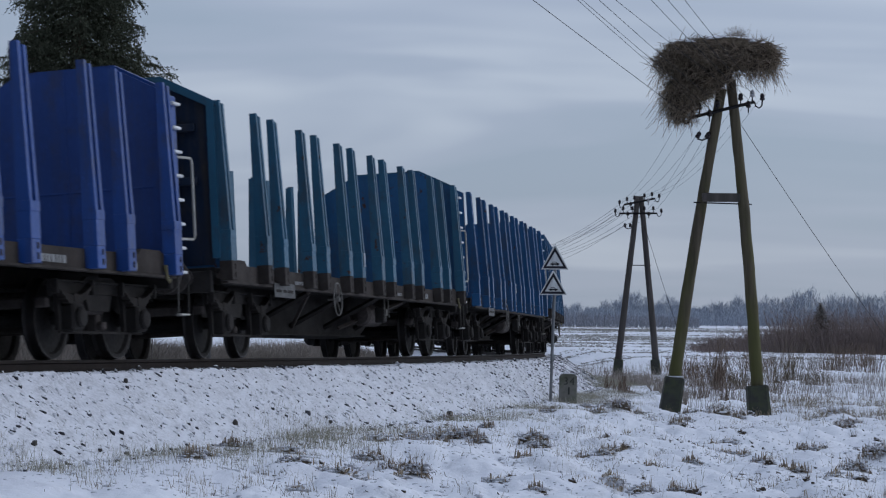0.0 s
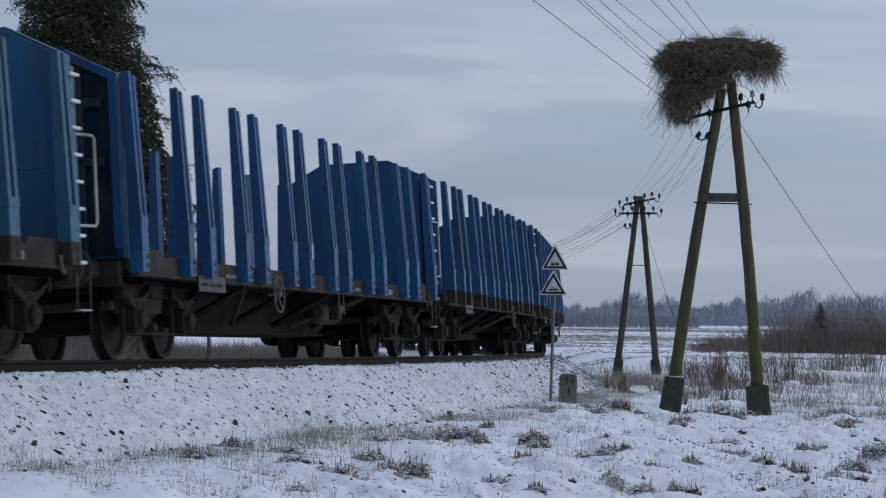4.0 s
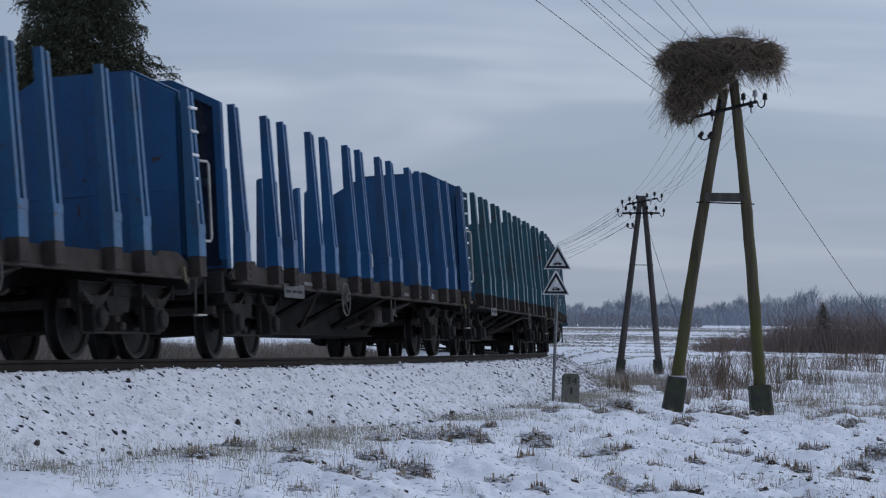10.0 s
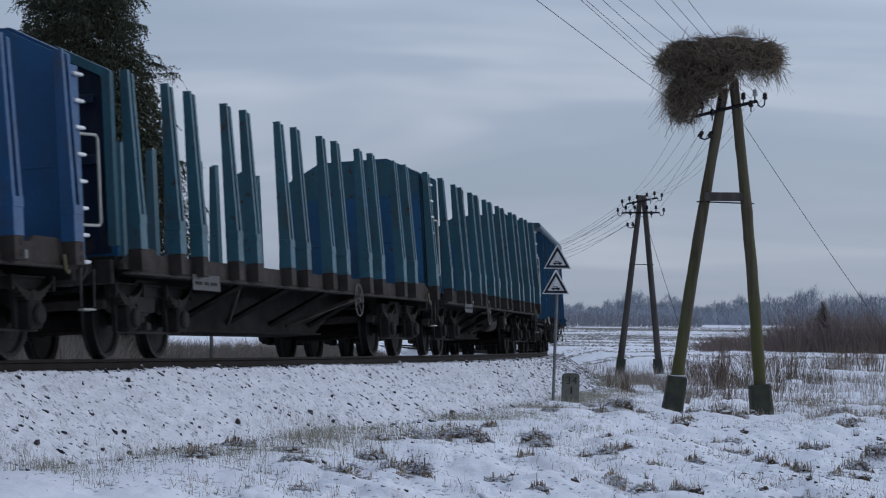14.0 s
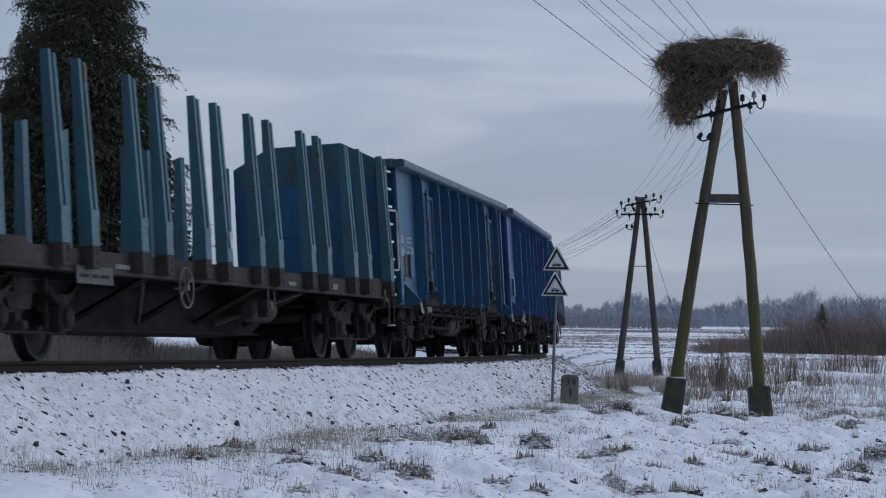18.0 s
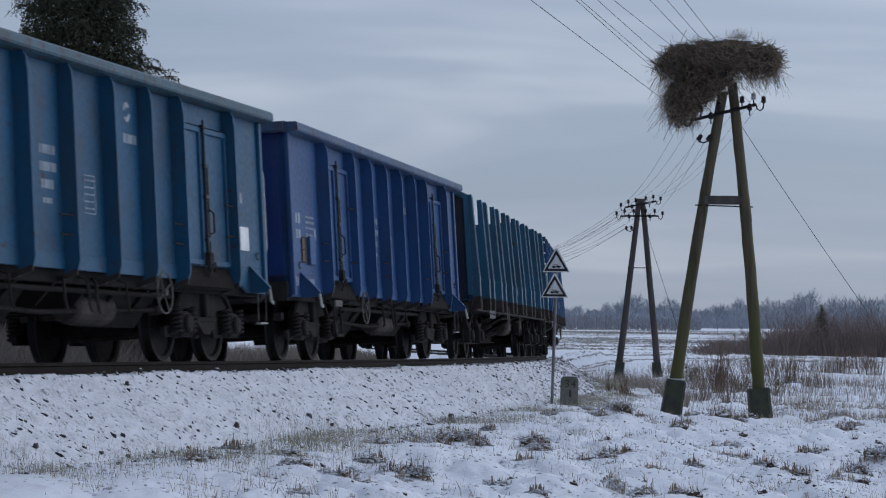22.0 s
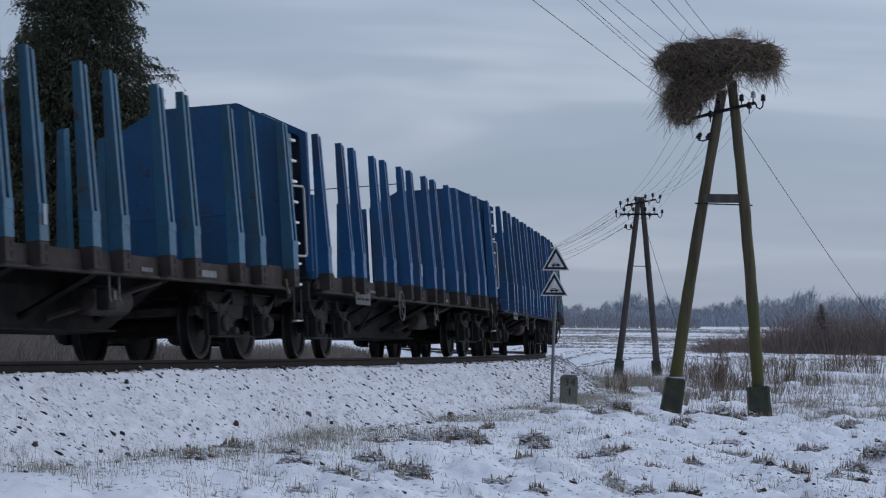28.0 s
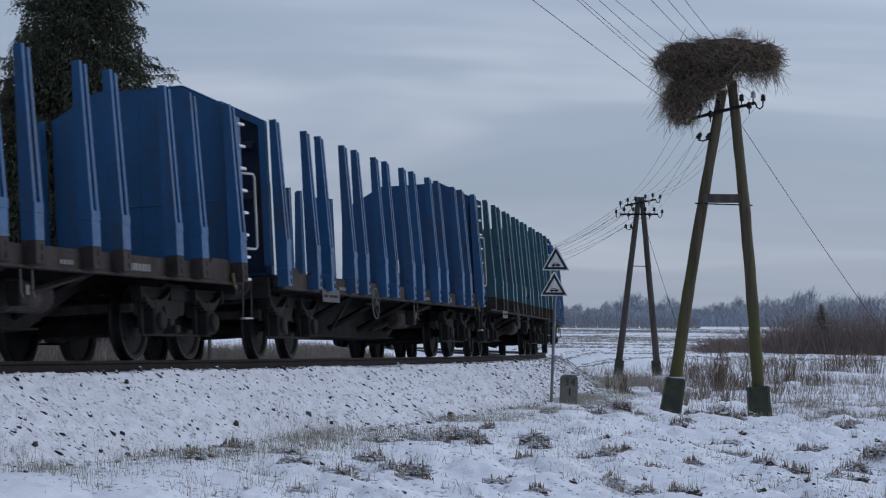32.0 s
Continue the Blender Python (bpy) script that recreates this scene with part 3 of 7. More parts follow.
    P["bolster"] = MB().bar(-0.28, 0.28, -0.95, 0.95, 0.52, 0.82, 0.03).bar(-1.3, -1.2, -0.95, 0.95, 0.58, 0.7, 0.02).bar(
        1.2, 1.3, -0.95, 0.95, 0.58, 0.7, 0.02).mesh("bolster", M["under"])
    P["brake_beam"] = MB().bar(-0.06, 0.06, -0.9, 0.9, 0.24, 0.34, 0.02).bar(-0.07, 0.07, -0.82, -0.68, 0.2, 0.62, 0.02).bar(
        -0.07, 0.07, 0.68, 0.82, 0.2, 0.62, 0.02).mesh("brake_beam", M["under"])
    # buffer
    P["buffer"] = MB().lathe([(0.11, 0.0), (0.11, 0.05), (0.085, 0.06), (0.085, 0.34), (0.07, 0.35), (0.07, 0.5), (0.225, 0.56), (0.235, 0.585),
                              (0.22, 0.60), (0.05, 0.615)], "x", 16).mesh("buffer", M["under"])
    mb = MB().bar(0, 0.32, -0.04, 0.04, -0.05, 0.05, 0.015)
    mb.tube([(0.3, 0, 0.03), (0.36, 0, 0.08), (0.42, 0, 0.03), (0.40, 0, -0.05), (0.30, 0, -0.05)], 0.03, 6)
    mb.tube([(0.34, -0.09, 0.0), (0.42, -0.08, -0.12), (0.5, -0.05, -0.26), (0.5, 0.05, -0.26), (0.42, 0.08, -0.12), (0.34, 0.09, 0.0)], 0.018, 6)
    P["coupling"] = mb.mesh("coupling", M["under"])
    pts = [(0, -0.35, 0), (0.16, -0.35, -0.06), (0.3, -0.34, -0.24), (0.44, -0.33, -0.3), (0.56, -0.3, -0.22)]
    P["brake_hose"] = MB().tube(pts, 0.022, 6).mesh("brake_hose", M["under"], smooth=True)
    # hand brake wheel with four spokes, facing sideways
    mb = MB().tube([(0.25 * math.cos(a), 0, 0.25 * math.sin(a)) for a in np.linspace(0, 2 * math.pi, 25)[:-1]], 0.012, 6, True)
    for k in range(4):
        a = k * math.pi / 2 + 0.5
        mb.tube([(0, 0.02, 0), (0.25 * math.cos(a), 0, 0.25 * math.sin(a))], 0.009, 5)
    mb.lathe([(0.04, -0.03), (0.04, 0.03), (0.015, 0.05), (0.015, 0.16)], "y", 10)
    P["handwheel"] = mb.mesh("handwheel", M["pale"])
    P["rung"] = MB().bar(-0.11, 0.11, -0.032, 0.032, -0.018, 0.018, 0.008).mesh("rung", M["white"])
    # shunter's step hanging from the end of the frame
    mb = MB().tube([(-0.17, 0, 0.0), (-0.17, 0.01, -0.42), (-0.17, 0.06, -0.46), (0.17, 0.06, -0.46), (0.17, 0.01, -0.42), (0.17, 0, 0.0)], 0.014, 5)
    P["step_frame"] = mb.mesh("step_frame", M["galvdust"])
    P["step_tread"] = MB().bar(-0.15, 0.15, -0.02, 0.06, -0.465, -0.445, 0.006).mesh("step_tread", M["cream"])
    P["hook"] = MB().tube([(0, 0, 0.10), (0, -0.01, 0.02), (0, -0.02, -0.06), (0.04, -0.03, -0.10), (0.075, -0.03, -0.06)], [0.026, 0.022, 0.02, 0.017, 0.009], 6).mesh("hook", M["yellow"])
    P["pale_hook"] = MB().tube([(0, 0, 0.06), (0, -0.01, 0.0), (0, -0.02, -0.10), (0.04, -0.03, -0.13), (0.07, -0.03, -0.10)], [0.02, 0.022, 0.02, 0.018, 0.01], 6).mesh("hook", M["cream"])
    mb = MB().bar(-0.12, 0.12, -0.08, 0.08, -0.16, 0.1, 0.02)
    P["brake_lever_box"] = mb.mesh("brake_lever_box", M["frame"])
    P["lever_rod"] = MB().tube([(0.05, -0.06, 0.30), (0, -0.1, 0.22), (0, -0.1, -0.02), (0.05, -0.1, -0.07)], 0.012, 5).mesh("lever_rod", M["pale"])
    P["lever_plate"] = MB().bar(-0.045, 0.045, -0.012, 0.0, -0.045, 0.06, 0.004).mesh("lever_plate", M["pale"])
    P["reservoir"] = MB().lathe([(0.02, -0.62), (0.15, -0.58), (0.19, -0.5), (0.19, 0.5), (0.15, 0.58), (0.02, 0.62)], "x", 16).mesh("air_reservoir", M["under"], smooth=False)
    return P


P = shared_parts()
WHEELS = []


def bogie(wagon, x, kind):
    b = new("bogie")
    b.parent, b.matrix_basis = wagon, pose(x, 0, 0)
    b.empty_display_size = 0.2
    part("bolster", P["bolster"], b)
    for sy in (-1, 1):
        turn = pose(0, sy * 1.0, 0, 0, 0, 0 if sy < 0 else 180)
        part("side_frame", P["side_frame"] if kind == "plate" else P["cast_frame"], b, turn)
        if kind == "plate":
            part("tie_rod", P["tie_rod"], b, turn)
        for sx in (-0.9, 0.9):
            part("axlebox", P["axlebox"], b, pose(sx, 0, 0.46) @ turn)
            if kind == "plate":
                part("leaf_spring", P["leaf_spring"], b, pose(sx, 0, 0.46) @ turn @ pose(0, -0.08, 0), "pale dust-covered leaf spring")
                for dx in (-0.48, 0.48):
                    part("spring_hanger", P["spring_hanger"], b, pose(sx + dx, 0, 0.46) @ turn @ pose(0, -0.09, 0))
            else:
                for dx in (-0.26, 0.26):
                    part("coil_spring", P["coil_spring"], b, pose(sx + dx, 0, 0.33) @ turn @ pose(0, -0.1, 0))
    for sx in (-0.9, 0.9):
        w = part("wheelset", P["wheelset"], b, pose(sx, 0, 0.462), "dark steel wheelset with bright worn treads")
        WHEELS.append((w, sx))
        part("brake_beam", P["brake_beam"], b, pose(sx * 0.42, 0, 0.1))
    return b


def wagon_ends(w, half, zb=1.04):
    """Buffer beams, buffers, couplings, hoses and steps at both ends."""
    beam = MB().bar(-0.05, 0.05, -1.22, 1.22, zb - 0.2, zb + 0.08, 0.015).mesh("buffer_beam", M["frame"])
    for sx in (-1, 1):
        turn = pose(0, 0, 0, 0, 0, 0 if sx > 0 else 180)
        xb = half - 0.62
        part("buffer_beam", beam, w, pose(sx * xb, 0, 0))
        for y in (-0.875, 0.875):
            part("buffer", P["buffer"], w, pose(sx * (xb + 0.03), y, zb) @ turn)
        part("coupling", P["coupling"], w, pose(sx * (xb + 0.05), 0, zb) @ turn)
        part("brake_hose", P["brake_hose"], w, pose(sx * (xb + 0.05), 0, zb - 0.1) @ turn)


# the stakes: one upright for all, origin on the floor line at its outer face, outside towards -y
Z0, ZC, ZS, ZT = 0.985, 1.24, 1.64, 3.33      # foot, colour change, top of the cover, top


def stake_mesh(name, mat):
    """One lofted upright: a closed cover below, a groove between two flanges above, all tapering to the top."""
    rows = []
    for z, half, face, groove, back in ((ZC, 0.112, -0.03, 0.0, 0.14), (ZS - 0.11, 0.112, -0.028, 0.0, 0.14), (ZS - 0.108, 0.117, -0.034, 0.0, 0.14), (ZS - 0.002, 0.117, -0.034, 0.0, 0.14),
                                        (ZS, 0.112, -0.026, 0.11, 0.14), (ZT - 0.05, 0.104, 0.047, 0.085, 0.146), (ZT, 0.1, 0.05, 0.08, 0.148)):
        g = face + groove
        cut = -0.03 if z > ZT - 0.01 else 0.0                # the second flange ends a little lower
        lip = 0.07
        rows.append([(-half, face, z), (-half + lip, face, z), (-half + lip + 0.004, g, z), (half - lip - 0.004, g, z + cut), (half - lip, face, z + cut), (half, face, z + cut), (half * 0.92, back, z + cut), (-half * 0.92, back, z)])
    vs = [p for r in rows for p in r]
    n = 8
    fs = [tuple(range(n)), tuple((len(rows) - 1) * n + j for j in range(n - 1, -1, -1))]
    fs += [(i * n + j, i * n + (j + 1) % n, (i + 1) * n + (j + 1) % n, (i + 1) * n + j) for i in range(len(rows) - 1) for j in range(n)]
    return MB().add(vs, fs).mesh(name, mat)


def stake_socket(name, mat):
    mb = MB().bar(-0.112, 0.112, -0.03, 0.14, Z0, ZC, 0.008)
    return mb.mesh(name, mat)


# headboards: half width at the corner, and height of the ridge
BOARD = {"teal": (1.3, 3.655), "green": (1.24, 3.60), "azure": (1.24, 3.645)}


def board_outline(kind, grow=0.0, foot=1.16):
    """The trapezoid of a headboard with sloping shoulders."""
    half, top = BOARD.get(kind, (1.22, 3.605))
    corner = top - 0.514 * (half - 0.62)
    half, top, corner = half + grow, top + grow, corner + grow * 0.6
    return [(-half, foot), (-half, corner), (-0.62 - grow * 0.4, top), (0.62 + grow * 0.4, top), (half, corner), (half, foot)]


def headboard(kind):
    """Welded end wall with a tapered top; the outside, stiffened face looks to +x."""
    return MB().prism(board_outline(kind), "x", -0.03, 0.03).mesh("headboard", M[kind + "_panel"])


def headboard_rim(kind):
    mb = MB()
    o, i = board_outline(kind, 0.035, 1.28), board_outline(kind, -0.065, 1.28)
    for k in range(5):
        mb.prism([o[k], o[k + 1], i[k + 1], i[k]], "x", 0.032, 0.16)
    return mb.mesh("headboard_rim", M[kind + "_stake"])


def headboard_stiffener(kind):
    return MB().bar(0.04, 0.13, -0.05, 0.05, 1.3, 3.5, 0.01).mesh("stiffener", M["enddark"]), \
        MB().bar(0.04, 0.11, -1.05, 1.05, -0.05, 0.05, 0.01).mesh("crossrail", M["enddark"])


def stake_wagon(kind, label, low_label=""):
    """A four-axle flat wagon with headboards and tapered timber stakes; local x runs along the train, -y faces the meadow."""
    w = thing("stake_wagon", pose(0, 0, 0), label, "freight wagon", "stake wagons of the train")
    st, so = stake_mesh("stake", M[kind + "_stake"]), stake_socket("stake_socket", M[kind + "_low"])
    bolt = MB().bar(-0.014, 0.014, -0.012, 0.004, -0.035, 0.035, 0.005).mesh("bolt", M["under"])
    xs = [-7.87 if kind == "azure" else -8.05, 7.83] + [c + d for c in (-5.88, -3.46, -1.16, 1.12, 3.62 if kind == "green" else 3.46, 5.98) for d in (-0.43, 0.43)]
    for sy in (-1, 1):
        for x in xs:
            m = pose(x, sy * 1.455, 0, 0, 0, 0 if sy < 0 else 180)
            s = part("stake", st, w, m)
            k = part("stake_socket", so, s, None, low_label)
            if sy < 0:
                if kind == "green" and int(abs(x) * 7.3) % 3 == 0:
                    q = 0.12 + 0.16 * abs(math.sin(x * 5.1))
                    part("rust_scale", MB().bar(0.03, 0.1, 0.036, 0.046, ZT - 0.06 - q, ZT - 0.06, 0.003).bar(-0.022, 0.022, 0.118, 0.124, ZT - 0.06 - 1.4 * q, ZT - 0.06, 0.002).mesh("rust_scale", M["orange"]), s, None, "flaking red-brown rust at the top of the stake")
                for z in (1.06, 1.17):
                    part("bolt", bolt, s, pose(0.03, -0.03, z))
    # floor, solebars with sloped ends, cross-bearers and the deep centre sill
    part("floor", MB().bar(-8.1, 8.1, -1.22, 1.22, 1.08, 1.17, 0.01).mesh("floor", M["frame"]), w)
    side = MB().prism([(-8.15, 1.02), (-7.75, 0.97), (7.75, 0.97), (8.15, 1.02), (8.15, 1.08), (7.6, 1.28), (7.05, 1.28), (6.95, 1.21), (-6.95, 1.21),
                       (-7.05, 1.28), (-7.6, 1.28), (-8.15, 1.08)], "y", -0.03, 0.03)
    side.bar(-8.0, 8.0, -0.07, 0.04, 0.955, 0.985, 0.005)
    sm = side.mesh("solebar", M["sill"])
    for sy in (-1, 1):
        part("solebar", sm, w, pose(0, sy * 1.30, 0, 0, 0, 0 if sy < 0 else 180), "brown-grey dusty steel solebar")
    mb = MB().prism([(-5.6, 1.08), (-5.3, 0.92), (-3.7, 0.40), (3.7, 0.40), (5.3, 0.92), (5.6, 1.08)], "y", -0.30, -0.27)
    mb.prism([(-5.6, 1.08), (-5.3, 0.92), (-3.7, 0.40), (3.7, 0.40), (5.3, 0.92), (5.6, 1.08)], "y", 0.27, 0.30)
    mb.bar(-3.8, 3.8, -0.38, 0.38, 0.375, 0.40, 0.004)
    mb.bar(-8.1, 8.1, -0.3, 0.3, 0.9, 1.08, 0.01)
    part("centre_sill", mb.mesh("centre_sill", M["frame"]), w, None, "sooty fish-bellied centre sill")
    strut = MB().tube([(0, -1.28, 0.98), (0, -0.3, 0.52)], 0.045, 4).mesh("strut", M["frame"])
    brace = MB().tube([(0, -1.25, 0.97), (1.9, -0.45, 0.5)], 0.035, 4).mesh("diagonal_brace", M["sill"])
    for x in (-3.3, -1.1, 1.1, 3.3):
        for r in (0, 180):
            part("strut", strut, w, pose(x, 0, 0, 0, 0, r))
    for x, r in ((-3.4, 0), (3.4, 180)):
        part("diagonal_brace", brace, w, pose(x, 0, 0, 0, 0, r))
    mirror = MB().tube([(0, -1.25, 0.97), (-1.9, -0.45, 0.5)], 0.035, 4).mesh("diagonal_brace", M["sill"])
    for x, r in ((3.4, 0), (-3.4, 180)):
        part("diagonal_brace", mirror, w, pose(x, 0, 0, 0, 0, r))
    part("air_reservoir", P["reservoir"], w, pose(2.6, -0.72, 0.72))
    for r in (0, 180):
        part("handwheel", P["handwheel"], w, pose(-2.35, -1.43 if r == 0 else 1.43, 0.86, 0, 0, r), "pale hand brake wheel")
    box = part("brake_lever_box", P["brake_lever_box"], w, pose(1.55, -1.2, 0.72))
    for dx in (-0.13, 0.16):
        part("lever_rod", P["lever_rod"], box, pose(dx, 0, 0))
    part("lever_plate", P["lever_plate"], box, pose(0.04, -0.09, 0.0), "small white marking plate")
    # headboards, each with rim and stiffeners outside
    seam = MB().bar(-0.036, -0.028, -1.11, 1.11, 2.08, 2.105, 0.003).bar(-0.036, -0.028, -0.01, 0.012, 1.2, 3.55, 0.003).mesh("weld_seam", M[kind + "_panel"])
    # the outer side gets its own sheet, much darker than the panel
    sheet = MB().prism(board_outline(kind, -0.07, 1.2), "x", 0.0302, 0.038).mesh("outer_sheet", M["enddark"])
    ol = board_outline(kind, -0.015)
    upper = MB().prism([(ol[1][0], 2.95)] + ol[1:5] + [(ol[4][0], 2.95)], "x", -0.035, -0.0305).mesh("upper_sheet", M[kind + "_stake"])
    hb, rim, (stiff, cross) = headboard(kind), headboard_rim(kind), headboard_stiffener(kind)
    for sx in (-1, 1):
        m = pose(sx * 8.02, 0, 0, 0, 0, 0 if sx > 0 else 180)
        h = part("headboard", hb, w, m, "blue welded steel headboard")
        part("headboard_rim", rim, h)
        part("weld_seam", seam, h)
        if kind == "green":
            part("upper_sheet", upper, h, None, "greenish repainted upper sheet")
        part("outer_sheet", sheet, h, None, "blackish blue sheet over the outer side of the headboard")
        for y in (-0.75, 0.0, 0.75):
            part("stiffener", stiff, h, pose(0, y, -0.02 - 0.1 * abs(y)))
        for z in (2.3, 3.0):
            part("crossrail", cross, h, pose(0.02, 0, z))
    # corner ladder of white-painted rungs, with a grab handle
    post = MB().bar(7.95, 8.17, -1.385, -1.35, 1.0, 3.2, 0.008).bar(8.11, 8.17, -1.35, -1.2, 1.0, 3.2, 0.008).mesh("ladder_post", M[kind + "_stake"])
    handle = MB().tube([(8.2, -1.34, 1.45), (8.48, -1.42, 1.45), (8.51, -1.43, 1.49), (8.51, -1.43, 2.42), (8.48, -1.42, 2.46), (8.2, -1.34, 2.46)], 0.017, 6).mesh("grab_handle", M["cream"])
    for r in (0, 180):
        lp = part("ladder_post", post, w, pose(0, 0, 0, 0, 0, r))
        for k in range(8):
            part("rung", P["rung"], lp, pose(8.06, -1.42, 1.03 + 0.295 * k), "white-painted ladder rung")
        part("grab_handle", handle, w, pose(0, 0, 0, 0, 0, r), "cream tubular grab handle")
        sf = part("step_frame", P["step_frame"], w, pose(0, 0, 0, 0, 0, r) @ pose(8.38, -1.3, 0.98))
        part("step_tread", P["step_tread"], sf, None, "white-edged step tread")
        part("hook", P["hook"], w, pose(0, 0, 0, 0, 0, r) @ pose(7.66, -1.37, 1.0), "worn yellow roping hook")
    # lashing wires slung across between opposite stakes
    if kind == "steelblue":
        x, z, sag = 3.89, 2.2, 0.35
        pts = [(0, -1.32 + 2.64 * k / 12, z - sag * 4 * (k / 12) * (1 - k / 12)) for k in range(13)]
        part("lashing_wire", MB().tube(pts, 0.008, 4).mesh("lashing_wire", M["dusty"]), w, pose(x, 0, 0))
    # plates and lettering as plain bars
    plate = MB().bar(-0.55, 0.55, -0.012, 0.0, -0.1, 0.1, 0.004).mesh("data_plate", M["grey"])
    for r in (0, 180):
        dp = part("data_plate", plate, w, pose(0, 0, 0, 0, 0, r) @ pose(-5.3, -1.385, 0.92), "grey data plate with pale rows of unreadable marks")
        for k, (a, b) in enumerate(((-0.45, -0.2), (-0.1, 0.08), (0.15, 0.42))):
            part("lettering", MB().box(a, b, -0.004, 0.0, -0.03, 0.01).mesh("lettering", M["dusty"]), dp, pose(0, -0.013, 0))
    for x, n, hgt in ((4.12, 9, 0.085), (-4.5, 5, 0.05), (2.35, 4, 0.05), (6.62, 3, 0.09)):
        mb = MB()
        q = 0.0
        for k in range(n):
            wd = 0.075 + 0.035 * ((k * 7 + int(abs(x) * 3)) % 3) / 2
            mb.box(q, q + wd * 0.72, -0.004, 0.0, 0, hgt)
            q += wd
        tagged(part("lettering", mb.mesh("lettering", M["faint"]), w, pose(x, -1.335, 1.03), "row of pale stencilled marks"), kind="stuff")
    label_plate = MB().bar(-0.04, 0.04, -0.012, 0.0, -0.11, 0.11, 0.003).mesh("label_plate", M["letter"])
    part("label_plate", label_plate, w, pose(-1.16 + 0.43, -1.494, 1.52), "white paper label in a holder")
    for x in (-6.5, 6.5):
        bogie(w, x, "plate")
    wagon_ends(w, 8.825)
    return w


STAKE = {}
TRAIN = []      # (wagon, its middle along the track at the twentieth second, half wheelbase, turned)


def add_stake_wagon(kind, middle, label, turned=False, low_label=""):
    if kind not in STAKE:
        w = STAKE[kind] = stake_wagon(kind, label, low_label=low_label)
    else:
        before = len(WHEELS)
        src = STAKE[kind]
        w = copy_thing(src, pose(0, 0, 0))
        for b in w.children:
            if b.name.startswith("bogie"):
                for o in b.children:
                    if o.name.startswith("wheelset"):
                        WHEELS.append((o, o.location.x))
        tagged(w, label)
    TRAIN.append((w, middle, 6.5, turned))


BROWN = "stake foot browned by brake dust"
add_stake_wagon("royal", -125.2, "flat wagon with bright royal blue stakes and headboards")
add_stake_wagon("teal", -107.35, "flat wagon with grey-green teal stakes, blue headboards", low_label=BROWN)
add_stake_wagon("mid", -89.55, "blue flat wagon with blue stakes down to the frame")
add_stake_wagon("steelblue", -71.87, "flat wagon with steel-blue stakes and brown stake feet", turned=True, low_label=BROWN)
add_stake_wagon("azure", -54.2, "clean blue flat wagon with brown stake feet", low_label=BROWN)
add_stake_wagon("green", -36.75, "flat wagon with greenish stakes and blue headboards", turned=True, low_label=BROWN)
add_stake_wagon("green", -19.17, "flat wagon with rusty green-blue stakes and brown frame")


DOOR_SEAM = 0.022
# stencils on the end panels and on the middle panels: place, height, count, size, pitch
END_MARKS = [(-6.0, 1.98, 2, 0.15, 0.14), (-6.0, 1.76, 2, 0.13, 0.14), (-5.42, 2.08, 5, 0.035, 0.10), (-5.42, 2.0, 5, 0.035, 0.10), (-5.42, 1.92, 5, 0.03, 0.11), (-5.42, 1.80, 4, 0.05, 0.10), (-4.96, 1.78, 1, 0.16, 0.2),
             (-6.15, 1.06, 2, 0.13, 0.10), (-5.35, 1.1, 3, 0.08, 0.10), (5.12, 2.1, 2, 0.13, 0.11), (5.5, 2.1, 1, 0.14, 0.12), (5.3, 2.5, 1, 0.12, 0.09), (5.02, 1.10, 5, 0.07, 0.09)]
SIDE_MARKS = [(-0.96, 2.24, 5, 0.10, 0.085), (-0.96, 2.05, 6, 0.10, 0.075), (-0.93, 1.86, 4, 0.10, 0.085), (-0.90, 1.70, 3, 0.06, 0.085), (-0.9, 1.08, 4, 0.05, 0.09), (0.3, 1.06, 4, 0.05, 0.10),
              (0.24, 2.02, 3, 0.02, 0.09), (0.24, 1.94, 3, 0.02, 0.09), (0.24, 1.86, 3, 0.02, 0.09), (0.24, 1.78, 3, 0.02, 0.09), (0.24, 1.70, 3, 0.02, 0.09), (1.46, 2.56, 6, 0.11, 0.068), (2.55, 1.06, 4, 0.05, 0.10)]


